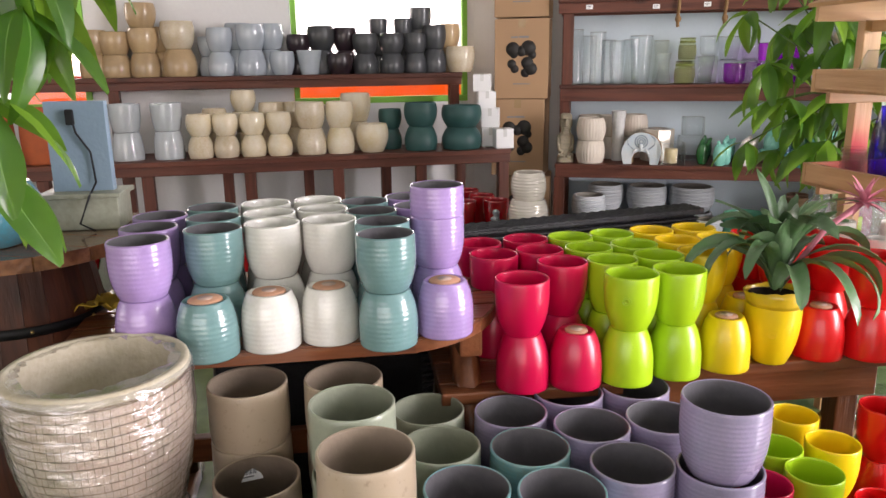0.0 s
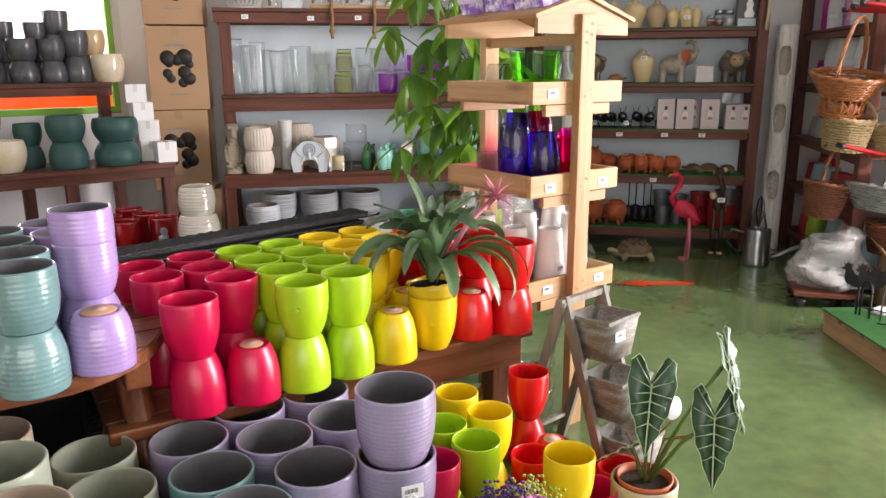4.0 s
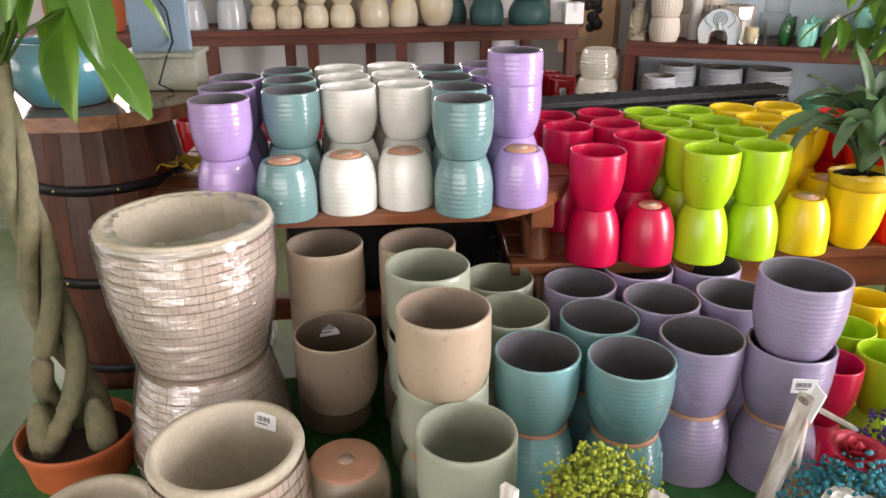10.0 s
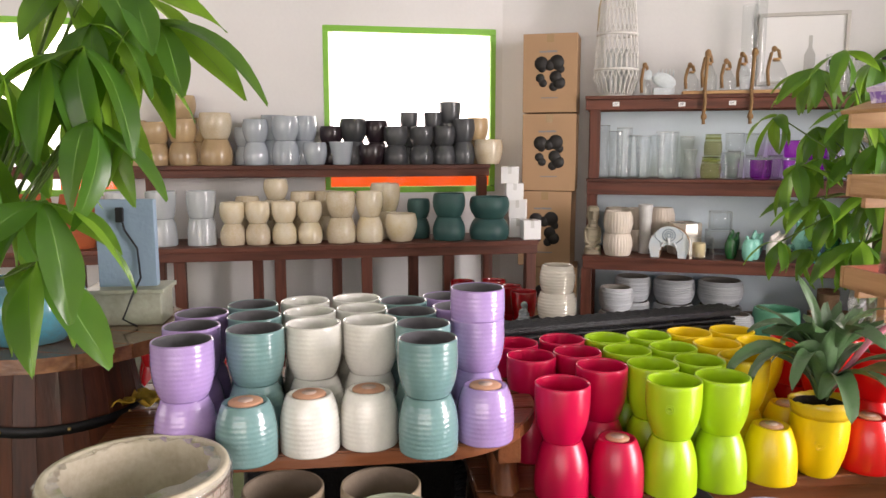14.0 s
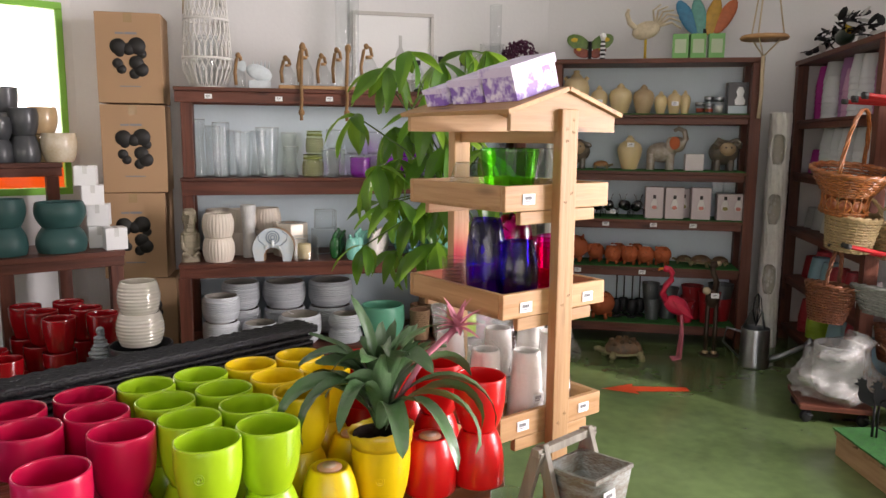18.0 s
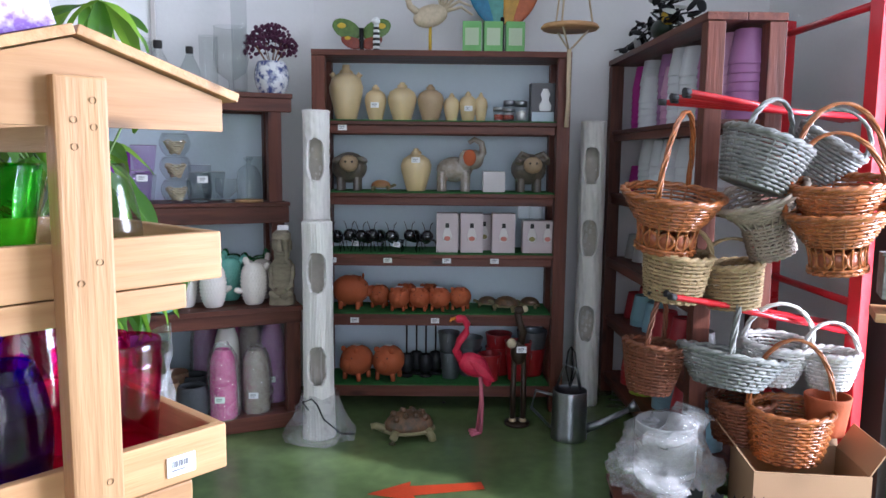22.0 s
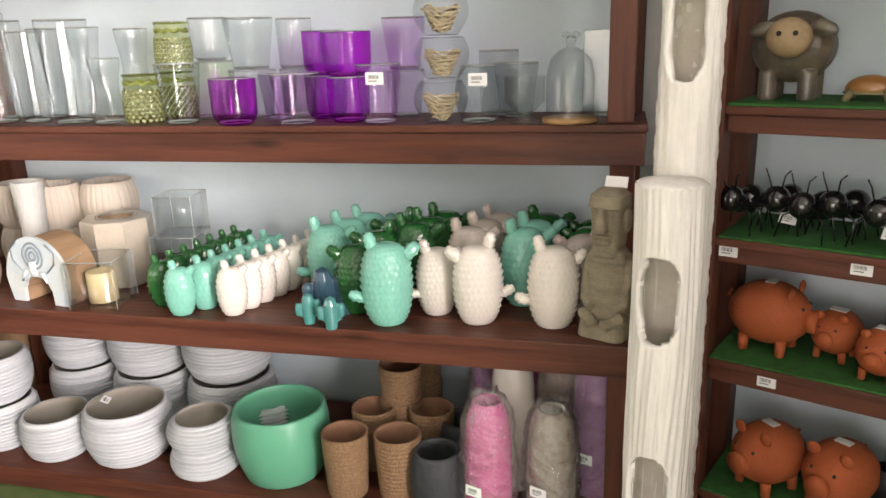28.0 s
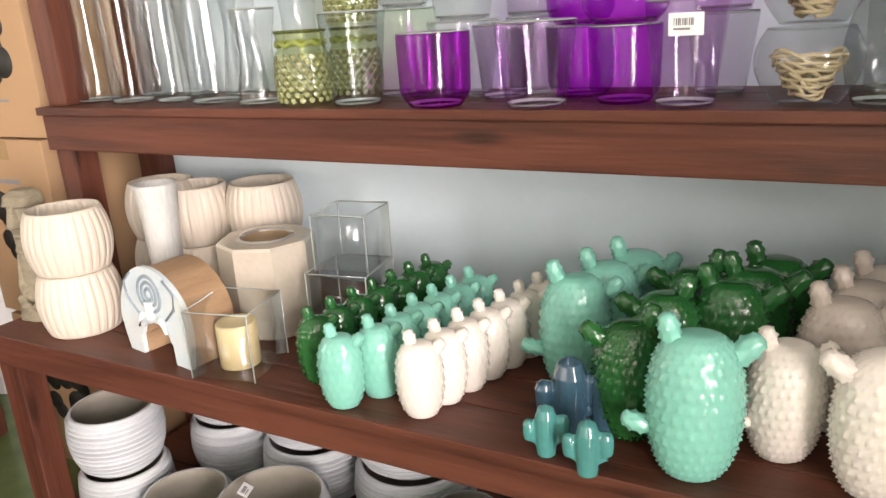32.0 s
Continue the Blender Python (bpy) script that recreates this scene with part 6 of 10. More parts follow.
def tortoise(x, y, z, L, turn, mat_, label, name="tortoise_figurine", studs=False):
    t = thing(name, pose(x, y, z, 0, 0, turn), label, "figurine", "ceramic tortoises")
    bm = blob(0.42 * L, 0.30 * L, 0.26 * L, 0, 0, 0.20 * L, None, 18, 12)
    for v in bm.verts:
        if v.co.z < 0.14 * L:
            v.co.z = 0.14 * L
    if studs:
        for i in range(4):
            for j in (-1, 0, 1):
                xx = (-0.24 + 0.16 * i) * L
                zz = 0.20 * L + 0.26 * L * math.sqrt(max(0.05, 1 - (xx / (0.42 * L)) ** 2 - (j * 0.15 / 0.3) ** 2))
                pipe([(xx, j * 0.15 * L, zz - 0.03 * L), (xx, j * 0.16 * L, zz + 0.045 * L)], 0.06 * L, 8, bm, 0.025 * L)
    part("shell", bm, mat_, t, "brown domed shell", True)
    part("rim", lathe([(0.34 * L, 0.12 * L), (0.45 * L, 0.13 * L), (0.45 * L, 0.16 * L), (0.36 * L, 0.19 * L)], 20), M_OLIVE, t, m=Matrix.Diagonal((1, 0.74, 1, 1)))
    part("head", pipe([(-0.36 * L, 0, 0.16 * L), (-0.48 * L, 0, 0.2 * L), (-0.56 * L, 0, 0.24 * L), (-0.64 * L, 0, 0.23 * L)], 0.075 * L, 8, None, 0.05 * L), M_OLIVE, t)
    for a in (-1, 1):
        for b in (-0.26, 0.26):
            part("leg", pipe([(b * L, a * 0.2 * L, 0.17 * L), (b * 1.25 * L, a * 0.27 * L, 0.08 * L), (b * 1.3 * L, a * 0.27 * L, 0.0)], 0.07 * L, 8), M_OLIVE, t)
    return t


x, y = C_(0.355)
tortoise(x, y, 1.212, 0.13, CT + 180, surf("amber_shell", (0.30, 0.13, 0.035), 0.3, coat=0.5), "small amber glazed tortoise")
for s, b, L in ((0.96, 0.20, 0.13), (1.06, 0.11, 0.17), (1.20, 0.19, 0.13)):
    x, y = C_(s, b)
    tortoise(x, y, 0.553, L, CT + RNG.uniform(-40, 10), M_SHELL, "brown and olive ceramic tortoise on artificial grass")
# crackled elephant with raised trunk
bm = bmesh.new()
blob(0.10, 0.06, 0.07, -0.03, 0, 0.12, bm, 16, 10)
for a, b in ((-0.10, -0.03), (-0.10, 0.03), (0.03, -0.03), (0.03, 0.03)):
    pipe([(a, b, 0), (a, b, 0.11)], 0.028, 8, bm)
blob(0.055, 0.05, 0.055, 0.075, -0.01, 0.175, bm)
pipe([(0.10, -0.03, 0.17), (0.125, -0.035, 0.215), (0.115, -0.035, 0.265), (0.075, -0.03, 0.285), (0.045, -0.03, 0.265)], 0.024, 8, bm, 0.013)
blob(0.04, 0.012, 0.055, 0.03, -0.05, 0.175, bm)
x, y = C_(0.79)
el = tagged(part("elephant_figurine", bm, M_GREYG, m=pose(x, y, 1.212, 0, 0, CT)), "grey crackle-glazed ceramic elephant with raised trunk", "figurine", "ceramic animals")
fuse(el, 0.005)
part("ear", blob(0.036, 0.006, 0.045, 0.05, -0.06, 0.185), M_CLAY, el, "terracotta ear")
x, y = C_(0.975, 0.12)
tagged(part("white_cube", box(-0.06, 0.06, -0.05, 0.05, 0, 0.112, 0.003), surf("pink_white_card", (0.62, 0.57, 0.56), 0.6), m=pose(x, y, 1.212, 0, 0, CT)), "plain pinkish white gift cube", "box")


# glossy black ants
def ant(s, b, k):
    x, y = C_(s, b)
    a = thing("ant_figurine", pose(x, y, 0.882, 0, 0, CT + 80 + RNG.uniform(-15, 15)), "glossy black metal ant with wire legs", "figurine", "black metal ants")
    part("abdomen", blob(0.046, 0.034, 0.038, 0.05, 0, 0.072), M_GLOSSBLACK, a)
    part("thorax", blob(0.028, 0.022, 0.026, -0.008, 0, 0.07), M_GLOSSBLACK, a)
    part("head", blob(0.034, 0.034, 0.034, -0.055, 0, 0.088), M_GLOSSBLACK, a)
    for t in (-1, 1):
        part("antenna", pipe([(-0.06, t * 0.012, 0.115), (-0.07, t * 0.02, 0.15), (-0.06, t * 0.03, 0.163)], 0.002, 5), M_GLOSSBLACK, a)
        for q in (-0.03, 0.0, 0.03):
            part("leg", pipe([(q, t * 0.015, 0.07), (q * 1.6, t * 0.05, 0.055), (q * 2, t * 0.06, 0.0)], 0.0025, 5), M_GLOSSBLACK, a)
    if k in (1, 4):
        price_label(a, pose(-0.05, -0.03, 0.04, 0, 10, -70), 1.2)


for k, s in enumerate((0.10, 0.19, 0.27, 0.33, 0.42, 0.53, 0.61)):
    ant(s, 0.10 + 0.05 * (k % 2), k)
# pale cartons with a picture of a bulb terrarium
for k, (s, b, w, h) in enumerate(((0.722, 0.09, 0.118, 0.215), (0.76, 0.2, 0.11, 0.20), (0.856, 0.09, 0.122, 0.215), (0.93, 0.2, 0.11, 0.20), (1.03, 0.09, 0.125, 0.215), (1.185, 0.09, 0.10, 0.175), (1.27, 0.09, 0.085, 0.175))):
    x, y = C_(s, b)
    c = thing("bulb_carton", pose(x, y, 0.882, 0, 0, CT), "pale pink-grey carton picturing a small glass bulb", "carton", "bulb cartons")
    part("body", box(-w / 2, w / 2, -0.045, 0.045, 0, h, 0.002), surf("pink_grey_card", (0.50, 0.42, 0.42), 0.5, var=0.04), c)
    sq = Matrix.Diagonal((1, 0.03, 1, 1))
    part("bulb_picture", lathe([(0, 0.05), (0.02, 0.052), (0.027, 0.08), (0.018, 0.11), (0.010, 0.125), (0, 0.126)], 12), surf("pale_print", (0.62, 0.58, 0.55), 0.4), c, m=pose(0, -0.0452, 0.01) @ sq)
    part("cap_picture", lathe([(0, 0.126), (0.010, 0.126), (0.010, 0.15), (0, 0.152)], 10), M_BLACK, c, m=pose(0, -0.0452, 0.01) @ sq)
    part("plant_picture", blob(0.017, 0.0006, 0.014, 0, -0.0457, 0.078), surf("plant_print", (0.25, 0.22, 0.06), 0.5) if k % 2 else surf("pink_print", (0.5, 0.16, 0.12), 0.5), c)
for s in (1.15, 1.22):
    x, y = C_(s, 0.16)
    c = thing("clear_box", pose(x, y, 1.06, 0, 0, CT), "small clear plastic box on the cartons", "box", "clear boxes")
    part("body", box(-0.033, 0.033, -0.033, 0.033, 0, 0.075, 0.002), G_SMOKE, c)


# terracotta pigs
def pig(s, b, z, r, turn, label="round terracotta piggy bank with short legs", tag=True):
    x, y = C_(s, b)
    p = thing("pig_bank", pose(x, y, z, 0, 0, CT + turn), label, "piggy bank", "terracotta pigs")
    part("body", blob(r * 1.22, r, r * 0.98, 0, 0, r * 1.18, None, 24, 16), M_CLAY, p)
    part("snout", lathe([(0, 0), (r * 0.34, 0), (r * 0.36, r * 0.06), (r * 0.34, r * 0.25), (0, r * 0.25)], 14), M_CLAY, p, m=pose(-r * 1.13, 0, r * 1.12, 0, -90, 0))
    for t in (-1, 1):
        part("ear", blob(r * 0.08, r * 0.22, r * 0.2, -r * 0.72, t * r * 0.5, r * 2.0, None, 8, 6), M_CLAY, p)
        part("eye", blob(r * 0.06, r * 0.06, r * 0.06, -r * 1.02, t * r * 0.34, r * 1.55, None, 8, 6), M_BLACK, p)
        for q in (-0.55, 0.55):
            part("leg", pipe([(q * r, t * r * 0.5, r * 0.50), (q * r, t * r * 0.54, 0)], r * 0.17, 10, None, r * 0.14), M_CLAY, p)
    part("tail", pipe([(r * 1.1, 0, r * 1.4), (r * 1.25, 0.1 * r, r * 1.5), (r * 1.2, -0.05 * r, r * 1.65)], r * 0.06, 6), M_CLAY, p)
    if tag:
        price_label(p, pose(0, 0, r * 2.17, 90, 0, 90), 1.2)
    return p


pig(0.185, 0.14, 0.553, 0.087, 175, "large long terracotta piggy bank")
for s, b in ((0.345, 0.17), (0.46, 0.09), (0.50, 0.22), (0.575, 0.09), (0.63, 0.22), (0.685, 0.09), (0.80, 0.11)):
    pig(s, b, 0.553, 0.06, 75 + RNG.uniform(-10, 10))
pig(0.22, 0.12, 0.153, 0.088, 60, "round terracotta piggy bank with a spiral snout")
pig(0.40, 0.12, 0.153, 0.088, 70, "round terracotta piggy bank with a spiral snout")

# bottom shelf: iron candlesticks, glass buckets and red tins
for k in range(4):
    x, y = C_(0.50 + 0.055 * k, 0.16 + 0.05 * (k % 2))
    c = thing("iron_candlestick", pose(x, y, 0.153, 0, 0, CT), "tall thin black iron candlestick", "candlestick", "iron candlesticks")
    part("rod", pipe([(0, 0, 0), (0, 0, 0.34)], 0.005, 6), M_IRON, c)
    part("base", lathe([(0, 0), (0.035, 0), (0.03, 0.012), (0, 0.014)], 14), M_IRON, c)
    part("cage", lathe([(0.03, 0.03), (0.042, 0.06), (0.042, 0.11), (0.03, 0.13)], 8), M_IRON, c)
M_TINRED = surf("red_tin", (0.30, 0.012, 0.015), 0.3, var=0.15, coat=0.4)
M_TINGREY = surf("dull_zinc", (0.20, 0.22, 0.23), 0.4, metal=0.8, var=0.3)
for s, b, z, D, h, mt in ((0.75, 0.14, 0, 0.12, 0.15, M_TINGREY), (0.74, 0.2, 0.10, 0.12, 0.15, M_TINGREY), (0.86, 0.20, 0, 0.14, 0.16, M_TINGREY), (0.86, 0.20, 0.12, 0.15, 0.10, M_TINGREY),
                          (0.97, 0.10, 0, 0.13, 0.15, M_TINRED), (1.03, 0.22, 0, 0.15, 0.16, M_TINRED), (1.03, 0.22, 0.08, 0.15, 0.16, M_TINRED), (1.13, 0.11, 0, 0.14, 0.15, M_TINRED), (1.13, 0.11, 0.07, 0.15, 0.15, M_TINRED), (1.22, 0.21, 0, 0.16, 0.16, M_TINRED), (1.22, 0.21, 0.1, 0.17, 0.16, M_TINGREY)):
    x, y = C_(s, b)
    bk = thing("tin_bucket", pose(x, y, 0.153 + z, 0, 0, RNG.uniform(0, 360)), "small %s tin bucket with rolled rim" % ("red" if mt is M_TINRED else "grey"), "bucket", "tin buckets")
    part("body", lathe(vessel(D, h, shape=lambda u: 0.76 + 0.24 * u, t=0.002, inner=0), 24), mt, bk, smooth=True)
    part("rim", lathe([(D / 2 - 0.003, h - 0.004), (D / 2 + 0.003, h - 0.004), (D / 2 + 0.003, h + 0.002), (D / 2 - 0.003, h + 0.002), (D / 2 - 0.003, h - 0.004)], 24), mt, bk)
    part("handle", pipe(arc(-D / 2, D / 2, -h * 0.45, h * 0.9, -D * 0.12), 0.0018, 5), M_METAL, bk)
for z, ss in ((0.842, (0.10, 0.40, 0.72, 0.98)), (0.51, (0.22, 0.66)), (1.55, (0.16,))):
    for s in ss:
        price_label(C_UNIT, Matrix.Translation((s, 0.0135, z)), 1.35)

# things on top of the figurine shelf
x, y = C_(0.25)
b = thing("butterfly_ornament", pose(x, y, 1.953, 0, 0, CT), "metal butterfly ornament with red, green and yellow wings", "ornament")
part("body", pipe([(0, 0, 0.0), (0, 0, 0.03), (0, -0.02, 0.13)], 0.012, 8), M_IRON, b)
for t in (-1, 1):
    for q, (rx, rz, zz, col) in enumerate(((0.085, 0.05, 0.125, (0.12, 0.22, 0.04)), (0.06, 0.035, 0.06, (0.30, 0.05, 0.02)))):
        part("wing", blob(rx, 0.003, rz, t * rx * 0.95, 0, zz, None, 14, 8, Matrix.Rotation(radians(-25 * t), 4, "Y")), surf("wing_paint%d" % q, col, 0.35, var=0.5, scale=30), b)
        part("spot", blob(rx * 0.35, 0.005, rz * 0.35, t * rx * 1.25, 0, zz + 0.018, None, 10, 6), surf("yellow_paint", (0.6, 0.4, 0.02), 0.4), b)
x, y = C_(0.335, 0.08)
zb = thing("zebra_figure", pose(x, y, 1.953, 0, 0, CT), "thin standing zebra figure with black and white stripes", "figurine")
for k in range(10):
    part("stripe", pipe([(0, 0, 0.014 * k), (0, 0, 0.014 * k + 0.0138)], 0.020 - 0.001 * abs(k - 3), 10), M_PAPER if k % 2 else M_BLACK, zb)
part("head", blob(0.022, 0.03, 0.02, 0, -0.015, 0.155), M_PAPER, zb)
# white rooster-like bird on a yellow stem
x, y = C_(0.62)
bd = thing("bird_ornament", pose(x, y, 1.953, 0, 0, CT), "pale painted metal bird with fanned tail on a yellow stem", "ornament")
M_BIRD = surf("cream_painted_metal", (0.62, 0.52, 0.36), 0.5, var=0.3, scale=30)
part("stem", pipe([(0, 0, 0), (0, 0, 0.16)], 0.009, 8), surf("yellow_paint", (0.6, 0.4, 0.02), 0.4), bd)
part("body", blob(0.095, 0.035, 0.06, 0, 0, 0.20, None, 16, 10, Matrix.Rotation(radians(-15), 4, "Y")), M_BIRD, bd)
part("neck", pipe([(-0.06, 0, 0.21), (-0.11, 0, 0.25), (-0.13, 0, 0.31), (-0.12, -0.01, 0.34)], 0.022, 8, None, 0.013), M_BIRD, bd)
for k in range(6):
    a = radians(15 + 17 * k)
    part("tail_feather", pipe([(0.06, 0, 0.22), (0.06 + 0.11 * math.cos(a), 0, 0.22 + 0.11 * math.sin(a)), (0.06 + 0.17 * math.cos(a - 0.35), 0, 0.22 + 0.15 * math.sin(a - 0.35))], 0.010, 6, None, 0.006), M_BIRD, bd)
for s in (0.845, 0.955, 1.075):
    x, y = C_(s, 0.12)
    c = thing("green_carton", pose(x, y, 1.953, 0, 0, CT + RNG.uniform(-4, 4)), "bright green gift carton with a pale picture", "carton", "green cartons")
    part("body", box(-0.05, 0.05, -0.04, 0.04, 0, 0.165, 0.002), surf("green_card", (0.16, 0.42, 0.12), 0.45, var=0.1), c)
    part("picture", box(-0.036, 0.036, -0.0412, -0.0402, 0.04, 0.13), surf("pale_green_print", (0.45, 0.55, 0.36) if s < 1 else (0.60, 0.56, 0.46), 0.5), c)
x, y = C_(1.02, 0.28)
pr = thing("parrot_ornament", pose(x, y, 1.953, 0, 0, CT), "large painted metal parrot in blue, orange and yellow", "ornament")
part("stand", pipe([(0, 0, 0), (0, 0, 0.22)], 0.012, 8), M_IRON, pr)
for k, (dx, rz, col) in enumerate(((-0.12, 30, (0.03, 0.22, 0.38)), (-0.04, 12, (0.1, 0.35, 0.3)), (0.05, -12, (0.55, 0.30, 0.03)), (0.13, -30, (0.50, 0.12, 0.03)))):
    part("feather", blob(0.05, 0.008, 0.13, dx, 0, 0.30, None, 12, 8, Matrix.Rotation(radians(-rz), 4, "Y")), surf("feather%d" % k, col, 0.4, var=0.3, scale=30), pr)
# wooden tripod with a round top, hanging at the shelf end
x, y = C_(1.34, -0.05)
sw = thing("hanging_perch", pose(x, y, 1.50, 0, 0, CT), "round wooden perch hung on pale ropes", "plant hanger")
part("disc", lathe([(0, 0.56), (0.14, 0.555), (0.15, 0.565), (0.14, 0.58), (0, 0.58)], 28), palewood("x"), sw)
for a in range(3):
    q = 2 * math.pi * a / 3
    part("cord", pipe([(0.11 * math.cos(q), 0.11 * math.sin(q), 0.57), (0, 0, 0.45)], 0.005, 6), M_TWINE, sw)
    part("cord", pipe([(0.12 * math.cos(q), 0.12 * math.sin(q), 0.57), (0, 0, 1.25)], 0.005, 6), M_TWINE, sw)
part("tail_rope", pipe([(0, 0, 0.46), (0.004, 0, 0.2), (-0.003, 0, 0.06)], 0.012, 8), M_TWINE, sw)

# ---- hollow birch-like trunks ----
M_BARK = surf("white_cast_bark", (0.84, 0.81, 0.76), 0.7, var=0.22, scale=4, stretch=(5, 5, 0.4), bscale=16, bump=0.9)


def trunk(x, y, z0, h, r, turn, ribbed, name="cast_planter", holes=((0.30,), (0.72,))):
    """A hollow cast trunk with planting holes cut into it."""
    t = thing(name, pose(x, y, z0, 0, 0, turn), "tall white cast tree trunk planter with oval openings", "planter", "cast trunks")
    n, rows = 132, 150
    bm = bmesh.new()
    rn = random.Random(int(x * 100))
    grid = []
    for j in range(rows + 1):
        zz = h * j / rows
        row = []
        for i in range(n):
            a = 2 * math.pi * i / n
            k = 1 + (0.022 * math.sin(11 * a + 2 * math.sin(zz * 5)) + 0.022 * math.sin(31 * a + 3 * math.sin(zz * 7 + a)) if ribbed else 0.035 * math.sin(4 * a + zz * 45) * math.sin(zz * 34 + 2 * a) + 0.03 * math.sin(9 * a - zz * 80) * math.sin(zz * 95 + 5 * a)) + 0.012 * math.sin(zz * 9 + a)
            k *= 1.12 - 0.12 * min(1, zz / 0.25) if ribbed else 1.0
            row.append(bm.verts.new((r * k * math.cos(a), r * k * math.sin(a), zz)))
        grid.append(row)
    for j in range(rows):
        for i in range(n):
            a = 2 * math.pi * (i + 0.5) / n
            u = (a + math.pi / 2) % (2 * math.pi)
            u = (u - 2 * math.pi if u > math.pi else u) * r
            zz = h * (j + 0.5) / rows
            if any(abs(u / 0.051) ** 2.6 + abs((zz - h * c[0]) / 0.095) ** 2.6 < 1 for c in holes):
                continue
            bm.faces.new((grid[j][i], grid[j][(i + 1) % n], grid[j + 1][(i + 1) % n], grid[j + 1][i])).smooth = True
    for v in [v for v in bm.verts if not v.link_faces]:
        bm.verts.remove(v)
    for v in bm.verts:
        if v.is_boundary and 0.01 < v.co.z < h - 0.01:
            rad, a = math.hypot(v.co.x, v.co.y), math.atan2(v.co.y, v.co.x)
            u = (a + math.pi / 2 + math.pi) % (2 * math.pi) - math.pi
            c = min(holes, key=lambda q: abs(v.co.z - h * q[0]))
            f = abs(u * r / 0.051) ** 2.6 + abs((v.co.z - h * c[0]) / 0.095) ** 2.6
            k = f ** (-1 / 2.6)
            a = u * k - math.pi / 2
            v.co = (rad * math.cos(a), rad * math.sin(a), h * c[0] + (v.co.z - h * c[0]) * k)
    near = {w for v in bm.verts if v.is_boundary and 0.01 < v.co.z < h - 0.01 for f in v.link_faces for w in f.verts}
    near |= {w for v in list(near) for f in v.link_faces for w in f.verts}
    for _ in range(5):
        bmesh.ops.smooth_vert(bm, verts=list(near), factor=0.5, use_axis_x=True, use_axis_y=True, use_axis_z=True)
    ob = part("bark", bm, M_BARK, t)
    s = ob.modifiers.new("wall", "SOLIDIFY")
    s.thickness, s.offset = 0.018, -1
    part("top", lathe([(r * 0.80, h - 0.012), (r * 1.0, h - 0.004), (r * 0.95, h + 0.004), (r * 0.3, h + 0.006), (0, h + 0.006)], 28), M_BARK, t)
    bm = bmesh.new()
    last = None
    for j in range(2):
        row = [bm.verts.new((r * 0.72 * math.cos(a), r * 0.72 * math.sin(a), (0.01, h - 0.02)[j])) for a in (radians(-25 + 230 * i / 20) for i in range(21))]
        if last:
            for i in range(20):
                bm.faces.new((last[i], last[i + 1], row[i + 1], row[i])).smooth = True
        last = row
    part("hollow", bm, surf("hollow_core", (0.70, 0.65, 0.57), 0.85, var=0.2, scale=12, bump=0.3, bscale=40), t)
    return t


trunk(4.450, 5.95, 0.0, 1.08, 0.073, -20, True, holes=((0.345,), (0.775,)))
trunk(4.485, 6.09, 0.0, 1.62, 0.066, -20, False, holes=((0.45,), (0.852,)))
trunk(5.985, 5.86, 0.0, 1.60, 0.07, -40, False, holes=((0.30,), (0.60,), (0.85,)))
film = bmesh.new()
rn = random.Random(3)
for (cx, cy, r, hh) in ((4.455, 5.95, 0.17, 0.22),):
    rings = []
    for j in range(7):
        zz = hh * j / 6
        rings.append([film.verts.new((cx + (r * (1.05 - 0.09 * j) + rn.uniform(-.02, .02)) * math.cos(a), cy + (r * (1.05 - 0.09 * j) + rn.uniform(-.02, .02)) * math.sin(a), max(0.004, zz + rn.uniform(-.015, .015)))) for a in (2 * math.pi * i / 22 for i in range(22))])
    for p, q in zip(rings, rings[1:]):
        for i in range(22):
            film.faces.new((p[i], p[(i + 1) % 22], q[(i + 1) % 22], q[i]))
tagged(part("plastic_wrap", film, M_FILM), "crumpled clear plastic wrap round the trunk foot", "plastic wrap")
tagged(part("wire_loop", pipe([(4.36, 5.80, 0.19), (4.33, 5.79, 0.235), (4.37, 5.78, 0.25), (4.40, 5.79, 0.215), (4.43, 5.79, 0.14), (4.52, 5.80, 0.05), (4.60, 5.85, 0.02)], 0.004, 6), M_IRON), "bent black wire loop leaning on the trunk", "wire")

# ---- figures on the floor ----
tortoise(4.86, 5.76, 0.0, 0.30, CT + 15, M_SHELL, "large brown tortoise figure with studded shell on the floor", "tortoise_figure", True)
M_FLAM = surf("flamingo_red_pink", (0.62, 0.02, 0.06), 0.4, var=0.25, scale=20, bump=0.2)
fl = thing("flamingo_figure", pose(5.165, 5.675, 0, 0, 0, CT + 5) @ Matrix.Diagonal((0.84, 0.84, 0.84, 1)), "red-pink metal flamingo figure standing on the floor", "figurine")
part("body", fuse(part("torso", blob(0.10, 0.055, 0.07, 0.01, 0, 0.43, None, 18, 12, Matrix.Rotation(radians(28), 4, "Y")), M_FLAM, fl)) and blob(0.035, 0.03, 0.07, 0.09, 0, 0.36, None, 12, 8, Matrix.Rotation(radians(-12), 4, "Y")), M_FLAM, fl)
part("neck", pipe([(-0.06, 0, 0.46), (-0.095, 0, 0.52), (-0.075, 0, 0.58), (-0.035, 0, 0.63), (-0.03, 0, 0.68), (-0.055, 0, 0.715), (-0.08, 0, 0.71)], 0.027, 10, None, 0.02), M_FLAM, fl)
part("head", blob(0.03, 0.024, 0.026, -0.075, 0, 0.712), M_FLAM, fl)
part("beak", pipe([(-0.095, 0, 0.715), (-0.125, 0, 0.712), (-0.135, 0, 0.695)], 0.013, 8, None, 0.006), surf("orange_beak", (0.65, 0.2, 0.02), 0.4), fl)
